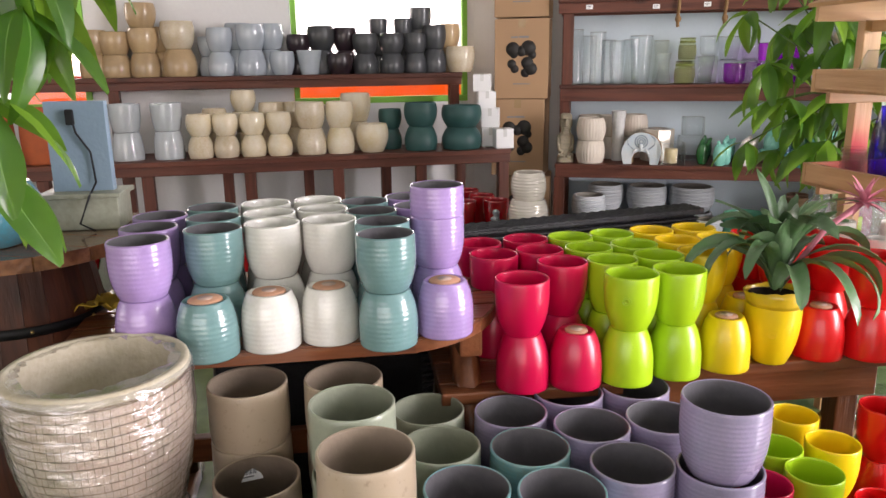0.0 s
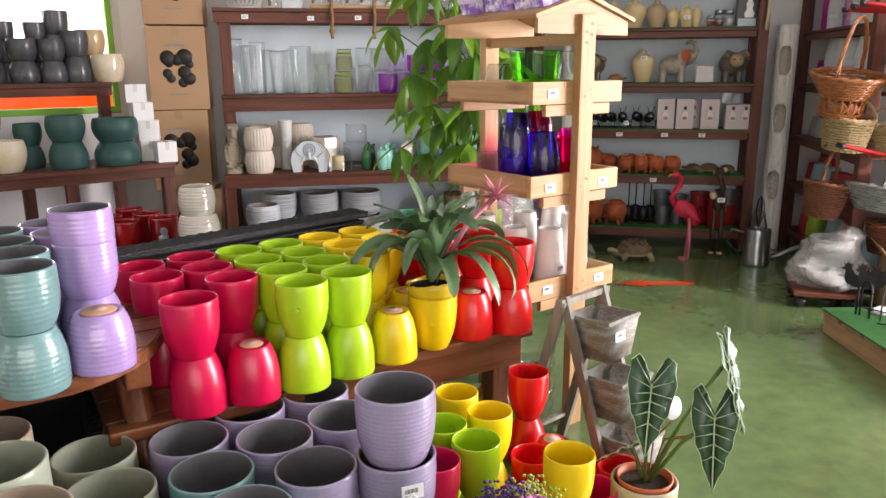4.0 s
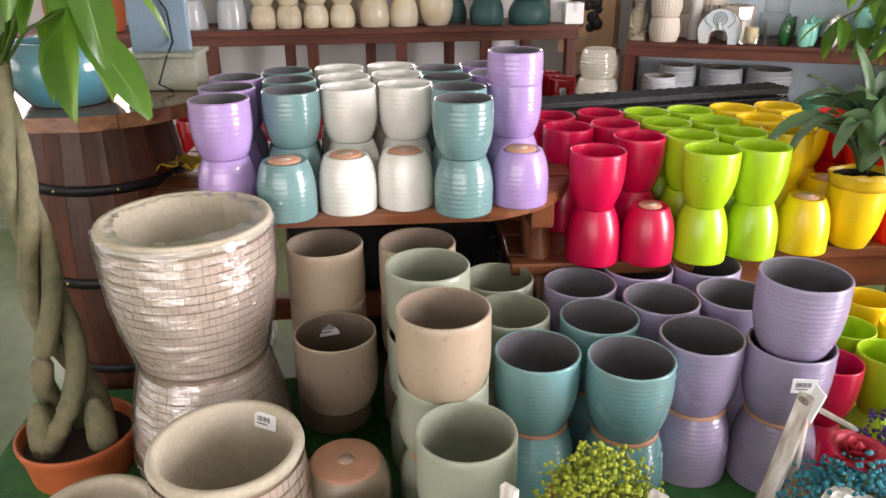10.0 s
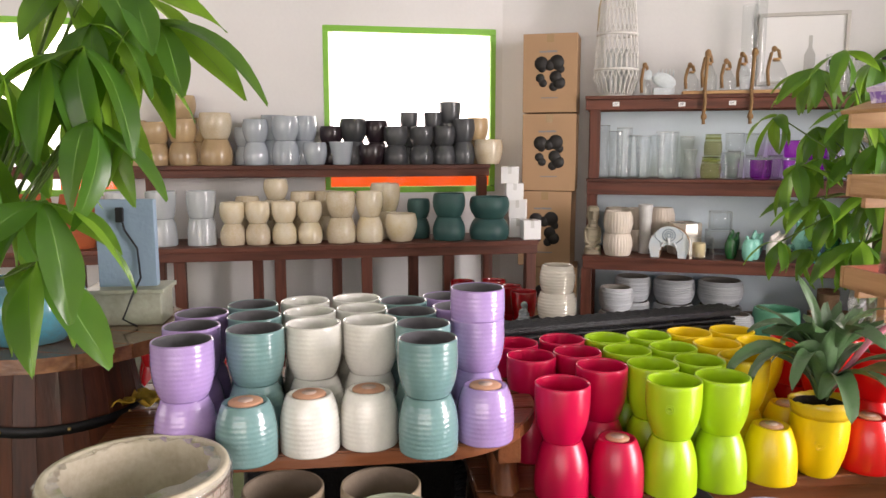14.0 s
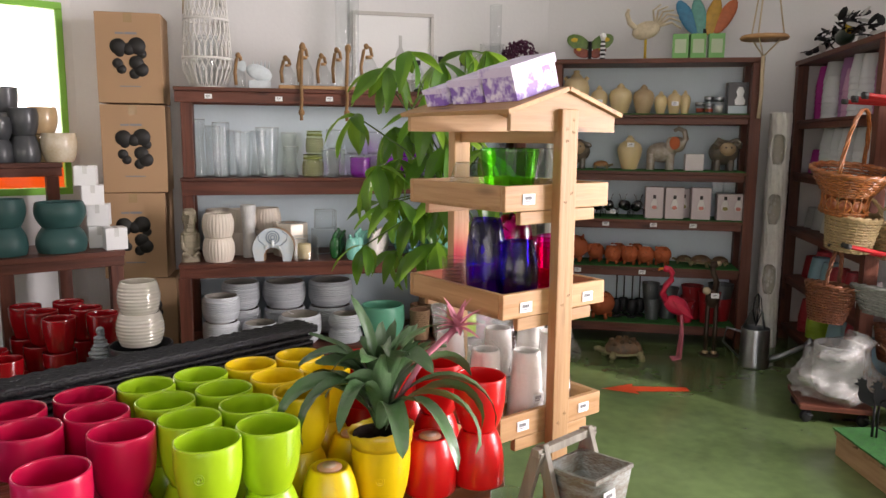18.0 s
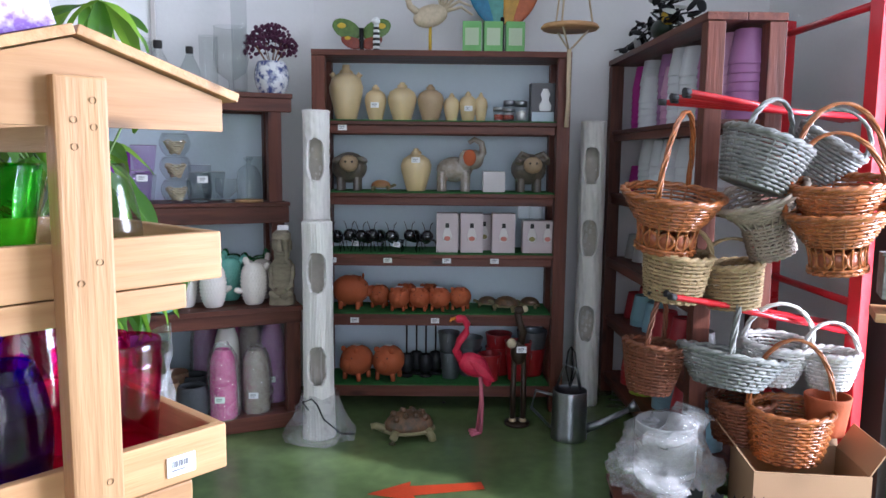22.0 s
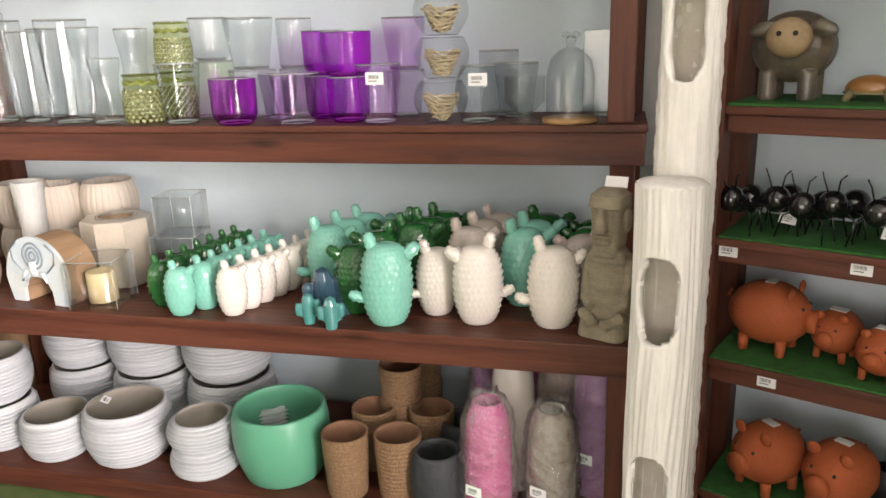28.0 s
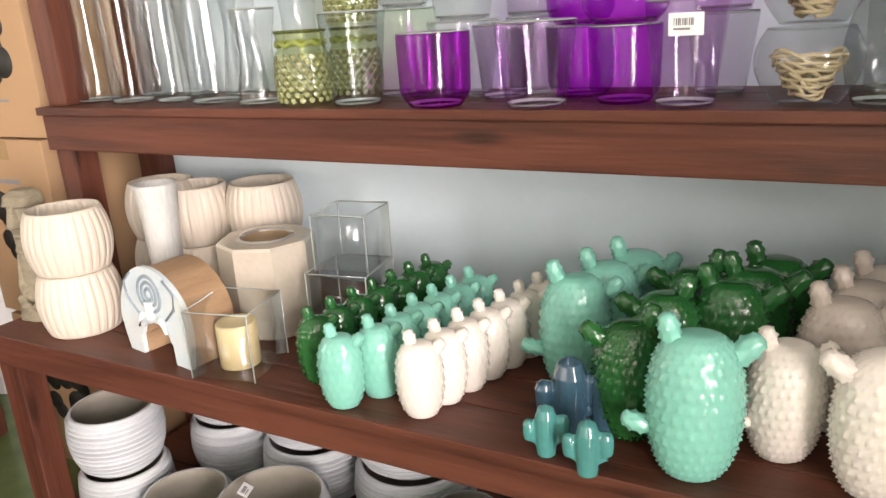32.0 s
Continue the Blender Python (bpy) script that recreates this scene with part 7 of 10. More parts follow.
for k in range(5):
    part("wing_feather", blob(0.07, 0.006, 0.018, 0.03 + 0.012 * k, -0.055, 0.44 - 0.016 * k, None, 12, 6, Matrix.Rotation(radians(32), 4, "Y")), M_FLAM, fl)
for t in (0.0, 0.05):
    part("leg", pipe([(0.05 + t * 0.3, t - 0.02, 0.36), (0.065, t - 0.02, 0.2), (0.06 - t * 0.3, t - 0.02, 0.015)], 0.011, 8), surf("pink_leg", (0.62, 0.16, 0.22), 0.5), fl)
    for a in (-25, 0, 25):
        part("toe", pipe([(0.06, t - 0.02, 0.012), (0.06 - 0.07 * math.cos(radians(a)), t - 0.02 + 0.07 * math.sin(radians(a)), 0.006)], 0.008, 6, None, 0.005), surf("pink_leg", (0.62, 0.16, 0.22), 0.5), fl)
M_BRONZE = surf("dark_bronze", (0.05, 0.03, 0.018), 0.4, metal=0.3, var=0.4)
bf = thing("bird_figure", pose(5.455, 5.71, 0, 0, 0, CT) @ Matrix.Diagonal((0.88, 0.88, 0.88, 1)), "slim dark brown carved bird figure with cream tufts", "figurine")
part("base", lathe([(0, 0), (0.075, 0), (0.075, 0.015), (0, 0.015)], 20), M_BRONZE, bf)
for t in (-0.028, 0.034):
    part("leg", pipe([(t, 0, 0.015), (t, 0, 0.2), (t * 0.9, 0, 0.42)], 0.017, 8), M_BRONZE, bf)
    part("foot_tuft", blob(0.024, 0.024, 0.016, t, 0, 0.026), M_STRAW2, bf)
part("torso", blob(0.05, 0.04, 0.075, 0.0, 0, 0.44), M_BRONZE, bf)
part("ruff", blob(0.03, 0.03, 0.03, -0.045, -0.02, 0.50), surf("cream_tuft", (0.55, 0.45, 0.3), 0.8, bump=0.4), bf)
part("neck", pipe([(0.01, 0, 0.48), (0.025, 0, 0.56), (0.0, 0, 0.63), (-0.01, 0, 0.68)], 0.022, 8), M_BRONZE, bf)
part("head", blob(0.032, 0.026, 0.028, 0.0, 0, 0.695), M_BRONZE, bf)
part("crest", blob(0.02, 0.02, 0.02, 0.032, 0, 0.705), surf("cream_tuft", (0.55, 0.45, 0.3), 0.8, bump=0.4), bf)
price_label(bf, pose(0.012, -0.05, 0.47), 1.7)
wc = thing("watering_can", pose(5.60, 5.44, 0, 0, 0, CT - 5), "galvanised metal watering can with long spout", "watering can")
part("body", lathe(vessel(0.18, 0.25, shape=lambda u: 1.0 - 0.06 * u, t=0.002, inner=0), 32), M_METAL, wc, smooth=True)
part("spout", pipe([(0.08, 0, 0.05), (0.16, 0, 0.08), (0.30, -0.02, 0.17)], 0.024, 10, None, 0.013), M_METAL, wc)
part("rose", pipe([(0.29, -0.02, 0.165), (0.33, -0.023, 0.19)], 0.016, 12, None, 0.034), M_METAL, wc)
part("handle", pipe([(-0.085, 0, 0.22), (-0.17, 0, 0.24), (-0.19, 0, 0.15), (-0.09, 0, 0.05)], 0.008, 8), M_METAL, wc)
part("top_handle", pipe([(0.05, 0, 0.25), (0.03, 0, 0.36), (-0.03, 0, 0.38), (-0.07, 0, 0.25)], 0.008, 8), M_METAL, wc)
for k in range(5):
    q = 2 * math.pi * k / 5
    part("whisk_wire", pipe([(0.0, 0, 0.26), (0.03 * math.cos(q), 0.03 * math.sin(q), 0.36), (0.02 * math.cos(q), 0.02 * math.sin(q), 0.44), (0, 0, 0.47)], 0.003, 5), M_IRON, wc)

# ---- paper pots on the end shelf ----
def D_(s, back=0.2):
    return along(6.232, 6.075, radians(-112.2), s, back)


PAPER = {"magenta": (0.50, 0.03, 0.30), "white": (0.66, 0.68, 0.70), "mauve": (0.36, 0.16, 0.34), "pink": (0.56, 0.30, 0.46), "lime": (0.30, 0.45, 0.03), "red": (0.36, 0.02, 0.03), "blue": (0.22, 0.38, 0.44), "grey": (0.36, 0.36, 0.35)}
for z, lots in ((1.561, [("magenta", 0.12, 0.36, 0.1), ("white", 0.27, 0.38, 0.1), ("white", 0.36, 0.28, 0.07), ("mauve", 0.52, 0.40, 0.12), ("pink", 0.64, 0.30, 0.1), ("white", 0.74, 0.38, 0.1), ("white", 0.90, 0.36, 0.1), ("mauve", 1.08, 0.38, 0.12), ("pink", 1.28, 0.36, 0.12), ("mauve", 1.38, 0.36, 0.22)]),
                (1.201, [("magenta", 0.10, 0.16, 0.1), ("lime", 0.2, 0.22, 0.2), ("white", 0.30, 0.31, 0.1), ("white", 0.50, 0.30, 0.1), ("white", 0.66, 0.30, 0.1), ("white", 0.90, 0.30, 0.1), ("white", 1.1, 0.28, 0.1), ("white", 1.3, 0.3, 0.1)]),
                (0.821, [("grey", 0.10, 0.12, 0.1), ("grey", 0.26, 0.13, 0.1), ("grey", 0.45, 0.13, 0.1), ("grey", 0.9, 0.13, 0.1), ("grey", 1.2, 0.13, 0.1)]),
                (0.471, [("red", 0.14, 0.15, 0.1), ("red", 0.25, 0.20, 0.2), ("blue", 0.34, 0.17, 0.08), ("blue", 0.5, 0.16, 0.1), ("red", 0.66, 0.15, 0.1), ("red", 0.92, 0.17, 0.1), ("white", 1.15, 0.16, 0.1)]),
                (0.121, [("red", 0.30, 0.22, 0.05), ("lime", 0.48, 0.22, 0.05), ("blue", 0.72, 0.20, 0.1), ("red", 1.0, 0.22, 0.1), ("blue", 1.25, 0.2, 0.1)])):
    for col, s, h, b in lots:
        x, y = D_(s, min(b, 0.135) + 0.082)
        mt = surf("paper_" + col, PAPER[col], 0.5, var=0.06, coat=0.1)
        st = thing("paper_pot_stack", pose(x, y, z, 180, 0, 0) @ pose(0, 0, -h), "stack of nested %s paper pots" % col, "plant pots", "stacked paper pots")
        k = max(1, int(h / 0.05))
        for i in range(k):
            me = lathed("paper_%s_%d" % (col, i == 0), vessel(0.15, 0.14, shape=lambda u: 0.72 + 0.28 * u, t=0.003, inner=0), [mt], 24)
            put("pot", me, st, "", pose(0, 0, (h - 0.14) * i / max(1, k - 1) if k > 1 else 0))
price_label(D_UNIT, Matrix.Translation((0.42, -0.002, 1.53)) @ pose(0, 0.075, 0), 1.4)
price_label(D_UNIT, Matrix.Translation((0.40, 0.068, 1.175)), 1.4)
# crow of dark metal leaves on top
x, y = D_(0.50, 0.14)
cr = thing("metal_bird", pose(x, y, 1.967, 0, 0, 68), "dark metal bird with leaf-shaped feathers and yellow neck", "ornament")
part("body", blob(0.11, 0.05, 0.055, 0, 0, 0.10), surf("green_black_metal", (0.015, 0.03, 0.018), 0.4), cr)
part("neck", blob(0.04, 0.035, 0.05, -0.09, 0, 0.15), surf("yellow_paint", (0.6, 0.4, 0.02), 0.4), cr)
rn = random.Random(12)
M_PALEMETAL = surf("worn_white_metal", (0.55, 0.55, 0.52), 0.5, var=0.3)
for k in range(9):
    side = 1 if k % 2 else -1
    yy, lift = -0.12 + 0.03 * k, -0.03 + 0.022 * ((k * 5) % 7)
    end = Vector((side * (0.34 + 0.04 * (k % 4)), yy, 0.08 + lift))
    mid = Vector((side * 0.14, yy * 0.5, 0.12 + lift * 0.8))
    part("branch", pipe([(0, 0, 0.10), mid, end], 0.005, 5), M_IRON, cr)
    for q in range(7):
        u = 0.35 + 0.11 * q
        p = mid.lerp(end, (u - 0.5) * 2) if u > 0.5 else Vector((0, 0, 0.10)).lerp(mid, u * 2)
        m = Matrix.Rotation(rn.uniform(-1.2, 1.2), 4, "Z") @ Matrix.Rotation(rn.uniform(-.9, .9), 4, "Y") @ Matrix.Rotation(rn.uniform(-.9, .9), 4, "X")
        part("leaf_feather", blob(0.050, 0.023, 0.003, p.x, p.y + rn.uniform(-.03, .03), p.z + rn.uniform(-.02, .03), None, 8, 5, m), M_PALEMETAL if (k + q) % 5 == 0 else M_IRON, cr)

# ---- red rack with baskets ----
M_RACK = surf("red_enamel", (0.55, 0.012, 0.02), 0.3, var=0.08, coat=0.5)
rk = thing("basket_rack", pose(0, 0, 0), "red enamelled metal rack on black uprights, hung with baskets", "rack")
P1, P2 = Vector((6.20, 4.36, 0)), Vector((6.49, 5.05, 0))
for p, h in ((P1, 2.25), (P2, 2.05)):
    part("upright", box(p.x - 0.028, p.x + 0.028, p.y - 0.028, p.y + 0.028, 0, h, 0.003), M_RACK, rk)
for z in (1.99, 0.84, 0.30):
    part("crossbar", pipe([(P1.x, P1.y, z), (P2.x, P2.y, z)], 0.016, 8), M_RACK, rk)
part("backboard", box(6.31, 6.37, 4.30, 4.42, 0, 2.4), surf("black_upright", (0.02, 0.02, 0.02), 0.5), rk)
M_CAP = surf("black_rubber", (0.02, 0.02, 0.02), 0.6)
for ends, z0, z1, x0, y0 in (((0.0, 0.045, 0.09, 0.135, 0.18), 1.612, 1.565, 5.44, 4.66), ((0.0, 0.08, 0.16), 0.905, 0.725, 5.38, 4.60)):
    for k, d in enumerate(ends):
        a = Vector((x0 - d * 0.25 + 0.03 * (k % 2), y0 - d, z0 + 0.006 * k))
        b = Vector((P1.x + d * 0.6, P1.y + d * 1.2, z1))
        rod = part("rail", pipe([a, b], 0.011, 10), M_RACK, rk)
        part("end_cap", pipe([a + (a - b).normalized() * 0.012, a + (b - a).normalized() * 0.015], 0.0125, 10), M_CAP, rod)

BASK = {"pale": surf("pale_grey_wicker", (0.28, 0.29, 0.27), 0.6, var=0.45, scale=30), "orange": surf("honey_wicker", (0.46, 0.145, 0.036), 0.3, var=0.55, scale=40, coat=0.5), "grey": surf("grey_wicker", (0.27, 0.27, 0.25), 0.6, var=0.5, scale=30),
        "cream": surf("straw_wicker", (0.48, 0.34, 0.17), 0.6, var=0.4, scale=30), "white": surf("white_wicker", (0.68, 0.66, 0.63), 0.5, var=0.2, scale=30), "brown": surf("brown_wicker", (0.24, 0.08, 0.035), 0.5, var=0.45, scale=30),
        "bleached": surf("bleached_bamboo", (0.46, 0.38, 0.30), 0.6, var=0.35, scale=30)}


M_DISC = surf("stained_wood_disc", (0.30, 0.075, 0.028), 0.35, var=0.2, coat=0.4)


def basket(x, y, z, D, h, col, turn, tilt=(0, 0), oval=1.0, foot=0.7, hoop=0.9, label="", waist=0.0):
    """A woven basket: stakes, wavy woven rounds, braided rim and hoop handle; z is the rim."""
    mt = BASK[col]
    m = pose(x, y, z, tilt[0], tilt[1], turn) @ pose(0, 0, -h)
    b = thing("wicker_basket", m, label or "hanging %s wicker basket with a hoop handle" % col, "basket", "hanging baskets")
    R = D / 2
    n = 20
    rad = lambda u: R * (foot + (1 - foot) * (u ** 0.8 if not waist else max(0.0, (u - waist) / (1 - waist)) ** 0.85))  # noqa: E731
    rows = max(8, int(h / 0.0125))
    bm = bmesh.new()
    for j in range(rows):
        u = j / (rows - 1)
        if waist and col == "orange" and 0.10 < u < waist - 0.04:
            continue
        pts = [((rad(u) + 0.006 * (1 if (i + j) % 2 else -1)) * math.cos(math.pi * i / n), oval * (rad(u) + 0.006 * (1 if (i + j) % 2 else -1)) * math.sin(math.pi * i / n), h * u) for i in range(2 * n + 1)]
        pipe(pts, 0.0062, 5, bm)
    part("weave", bm, mt, b)
    for i in range(n):
        a = 2 * math.pi * i / n
        part("stake", pipe([(rad(u) * math.cos(a), oval * rad(u) * math.sin(a), h * u) for u in (0, 0.25, 0.5, 0.75, 1)], 0.004, 5), mt, b)
    if waist and col == "orange":
        for i in range(11):
            a = 2 * math.pi * i / 11
            q = (rad(0) - 0.004)
            w = part("ring", lathe([(0.026, -0.005), (0.034, 0), (0.026, 0.005), (0.020, 0)], 14), mt, b, m=pose(q * math.cos(a), oval * q * math.sin(a), h * waist * 0.52, 0, 90, math.degrees(a)))
            part("disc", lathe([(0, -0.003), (0.024, -0.003), (0.024, 0.003), (0, 0.003)], 14), M_DISC, w)
    part("base", lathe([(0, 0), (rad(0), 0), (rad(0), 0.008), (0, 0.008)], 20), mt, b, m=Matrix.Diagonal((1, oval, 1, 1)))
    bm = bmesh.new()
    for ph in (0, math.pi):
        pipe([((R + 0.006 * math.cos(9 * a + ph)) * math.cos(a), oval * (R + 0.006 * math.cos(9 * a + ph)) * math.sin(a), h + 0.006 * math.sin(9 * a + ph)) for a in (2 * math.pi * i / 48 for i in range(49))], 0.009, 6, bm)
    part("rim", bm, mt, b)
    if hoop:
        bm = bmesh.new()
        for ph in (0, 2.1, 4.2):
            pipe([(px + 0.0065 * math.cos(k * 0.8 + ph), py + 0.0065 * math.sin(k * 0.8 + ph), pz) for k, (px, py, pz) in enumerate(arc(-R, R, hoop * D * 0.75, h, 0, 22))], 0.0055, 6, bm)
        part("handle", bm, mt, b)
    return b


big = basket(5.429, 4.561, 1.275, 0.38, 0.21, "orange", 33, (8, -6), 0.95, 0.58, 1.05, "", 0.46)
basket(5.663, 4.354, 1.470, 0.34, 0.17, "grey", 20, (12, 14), 0.85, 0.7, 0.55)
basket(5.958, 4.329, 1.472, 0.25, 0.18, "grey", -30, (15, 30), 0.9, 0.6, 0.6)
basket(5.717, 4.441, 1.276, 0.34, 0.24, "bleached", -30, (10, -20), 0.95, 0.46, 0.0, "hanging bleached bamboo basket with flared rim", 0.62)
basket(5.477, 4.573, 1.050, 0.24, 0.17, "cream", -30, (5, 5), 1.0, 0.8, 0.6)
basket(5.70, 4.53, 1.004, 0.22, 0.16, "cream", -30, (0, -6), 1.0, 0.8, 0.6)
basket(5.838, 4.203, 1.226, 0.33, 0.21, "orange", -40, (6, -6), 0.9, 0.55, 1.1, "", 0.46)
basket(5.843, 4.208, 1.325, 0.33, 0.21, "orange", -25, (6, -6), 0.9, 0.55, 1.1, "", 0.46)
basket(5.499, 4.704, 0.669, 0.24, 0.19, "brown", 35, (4, 6), 1.0, 0.62, 1.1)
basket(5.676, 4.483, 0.67, 0.25, 0.125, "pale", 45, (6, 8), 1.5, 0.58, 1.1, "hanging pale grey wicker basket with a rope handle")
basket(5.887, 4.458, 0.70, 0.26, 0.16, "white", -30, (8, 4), 0.8, 0.62, 0.8)
basket(6.045, 4.346, 0.667, 0.20, 0.13, "white", -30, (0, 0), 0.9, 0.66, 0.8)
basket(5.853, 4.349, 0.471, 0.30, 0.19, "orange", -35, (4, 0), 0.85, 0.78, 1.2)
basket(5.802, 4.536, 0.455, 0.24, 0.16, "brown", -35, (0, 0), 1.0, 0.78, 0.0)
tagged(put("terracotta_pot", lathed("hung_pot", vessel(0.17, 0.15, shape=lambda u: 0.78 + 0.22 * u), [M_CLAY, M_CLAY], 24), m=pose(6.006, 4.312, 0.366)), "terracotta coloured pot set among the baskets", "flower pot")
# wrapped bundle on a trolley, cardboard box and low pallet with metal ornaments
tr = thing("plant_trolley", pose(5.45, 4.60, 0, 0, 0, -28), "square wooden plant trolley on castors", "trolley")
part("top", box(-0.17, 0.17, -0.17, 0.17, 0.075, 0.10, 0.004), shelfwood("x"), tr)
for a in (-1, 1):
    for b in (-1, 1):
        w = part("castor", lathe([(0, -0.012), (0.03, -0.012), (0.034, 0), (0.03, 0.012), (0, 0.012)], 14), M_IRON, tr, m=pose(a * 0.13, b * 0.13, 0.034, 90, 0, 30))
        part("fork", box(-0.008, 0.008, 0.013, 0.016, 0, 0.04), M_METAL, w)
bm = bmesh.new()
rn = random.Random(8)
rings = []
for j in range(16):
    zz = 0.105 + 0.29 * j / 15
    rr = 0.185 + 0.035 * math.sin(j * 0.42) - (0.0, 0.06, 0.13)[max(0, j - 13)]
    rings.append([bm.verts.new((5.51 + (rr + 0.02 * math.sin(3 * a + j * 0.7) + rn.uniform(-.022, .022)) * math.cos(a), 4.63 + (rr + 0.02 * math.sin(3 * a + j * 0.7) + rn.uniform(-.022, .022)) * math.sin(a), zz + (0.05 * math.sin(a + 2.2) * j / 15 if j > 8 else 0.0) + rn.uniform(-.012, .014))) for a in (2 * math.pi * i / 34 for i in range(34))])
for p, q in zip(rings, rings[1:]):
    for i in range(34):
        bm.faces.new((p[i], p[(i + 1) % 34], q[(i + 1) % 34], q[i])).smooth = (i + len(bm.faces)) % 3 > 0
wr = tagged(part("plastic_parcel", bm, M_MILKY), "grey bowls wrapped together in milky plastic film", "parcel")
for k in range(6):
    part("bowl", lathe(vessel(0.24, 0.09, shape=rim_shape("bowl"), inner=0), 24), surf("grey_bowl_glaze", (0.42, 0.42, 0.42), 0.7), wr, m=pose(5.51, 4.63, 0.105 + 0.036 * k), smooth=True)
cb = thing("open_cardboard_box", pose(5.84, 4.29, 0, 0, 0, -30), "open brown cardboard box with raised flaps", "box")
for a, b, c_, d in ((-0.20, 0.20, -0.15, -0.144), (-0.20, 0.20, 0.144, 0.15), (-0.20, -0.194, -0.144, 0.144), (0.194, 0.20, -0.144, 0.144)):
    part("side", box(a, b, c_, d, 0.0, 0.30), M_CARD, cb)
part("flap", box(-0.20, 0.20, 0.0, 0.005, 0.0, 0.12), M_CARD, cb, m=pose(0, 0.145, 0.301, -22))
part("flap", box(-0.14, 0.14, 0.0, 0.005, 0.0, 0.11), M_CARD, cb, m=pose(-0.195, 0, 0.301, -38, 0, 90))
part("flap", box(-0.14, 0.14, 0.0, 0.005, 0.0, 0.11), M_CARD, cb, m=pose(0.195, 0, 0.301, -30, 0, -90))
part("bottom", box(-0.19, 0.19, -0.14, 0.14, 0.0, 0.006), M_CARD, cb)
p2 = thing("low_pallet", pose(5.13, 4.17, 0, 0, 0, -102), "low timber pallet covered with artificial grass and ornaments", "pallet")
for y in (0.0, 0.35, 0.70):
    part("runner", box(0, 1.1, y, y + 0.07, 0.0, 0.095, 0.004), roughwood("x"), p2)
for k in range(6):
    part("board", box(k * 0.19, k * 0.19 + 0.15, -0.01, 0.80, 0.096, 0.118, 0.003), roughwood("y"), p2)
part("grass_mat", box(-0.01, 1.12, -0.015, 0.82, 0.119, 0.127), M_GRASS, p2, "green artificial grass")


def on_pallet(u, v):
    return along(5.13, 4.17, radians(-102), u, v)


for k, (u, v) in enumerate(((0.10, 0.10), (0.13, 0.15))):
    x, y = on_pallet(u, v)
    st = thing("rooster_stake", pose(x, y, 0.128, 0, 0, -40 + 10 * k), "flat black metal rooster garden stake", "ornament", "rooster stakes")
    bm = bmesh.new()
    rim = [(0.78 * px, 0.04 + 0.72 * pz) for px, pz in [(-0.075, 0.16), (-0.09, 0.20), (-0.085, 0.25), (-0.115, 0.262), (-0.09, 0.275), (-0.10, 0.30), (-0.082, 0.292), (-0.078, 0.312), (-0.062, 0.295), (-0.048, 0.30), (-0.05, 0.26), (-0.03, 0.225), (0.02, 0.215), (0.035, 0.27),
           (0.05, 0.245), (0.07, 0.30), (0.078, 0.26), (0.105, 0.30), (0.10, 0.255), (0.13, 0.265), (0.112, 0.225), (0.13, 0.205), (0.09, 0.19), (0.05, 0.15), (-0.02, 0.135)]]
    f = bm.faces.new([bm.verts.new((px, -0.0015, pz)) for px, pz in rim])
    g = bmesh.ops.extrude_face_region(bm, geom=[f])
    bmesh.ops.translate(bm, vec=(0, 0.003, 0), verts=[v for v in g["geom"] if isinstance(v, bmesh.types.BMVert)])
    bmesh.ops.recalc_face_normals(bm, faces=bm.faces)
    part("silhouette", bm, M_IRON, st)
    part("leg", pipe([(0, 0, 0), (0, 0, 0.16)], 0.006, 6), M_IRON, st)
for k in range(30):
    x, y = on_pallet(0.14 + 0.088 * (k % 10) + 0.03 * (k // 10), 0.12 + 0.06 * (k % 3) + 0.22 * (k // 10))
    hk = thing("wire_hook_stand", pose(x, y, 0.128, 0, 0, RNG.uniform(0, 180)), "bent black wire plant hook stand", "plant hook", "wire hooks")
    part("hook", pipe(arc(-0.03, 0.03, 0.06 + 0.02 * (k % 3), 0.12, 0, 12) + [(0.03, 0, 0.0)], 0.0045, 6), M_IRON if k % 3 == 0 else M_TINGREY, hk)
    part("stem", pipe([(-0.03, 0, 0.12), (-0.03, 0, 0.0)], 0.0045, 6), M_IRON if k % 3 == 0 else M_TINGREY, hk)
    part("crossbar", pipe([(-0.05, 0, 0.045), (0.08, 0, 0.05)], 0.0035, 6), M_IRON, hk)
for k in range(16):
    x, y = on_pallet(0.08 + 0.12 * (k % 8), 0.24 + 0.07 * (k % 2) + 0.30 * (k // 8))
    pk = thing("packet", pose(x, y, 0.13, 8 * (k % 3), 0, RNG.uniform(0, 180)), ("small white plastic packet", "small yellow printed packet", "small flat cardboard packet")[k % 3] + " lying on the pallet", "packet", "small packets")
    part("bag", box(-0.055, 0.055, -0.035, 0.035, 0, 0.016 + 0.006 * (k % 4), 0.005), (M_PAPER, surf("yellow_paint", (0.6, 0.4, 0.02), 0.4), M_CARD)[k % 3], pk)

# ---- plants ----


def leafy(name, col, col2, glow):
    """A leaf: glossy above, letting part of the light through."""
    m = surf(name, col, 0.33, col2=col2, scale=7, coat=0.2, bump=0.06, bscale=30, rand=0.35)
    nt = m.node_tree
    tr, mx = nt.nodes.new("ShaderNodeBsdfTranslucent"), nt.nodes.new("ShaderNodeMixShader")
    tr.inputs[0].default_value, mx.inputs[0].default_value = (*glow, 1), 0.45
    nt.links.new(nt.nodes["Principled BSDF"].outputs[0], mx.inputs[1])
    nt.links.new(tr.outputs[0], mx.inputs[2])
    nt.links.new(mx.outputs[0], nt.nodes["Material Output"].inputs[0])
    return m


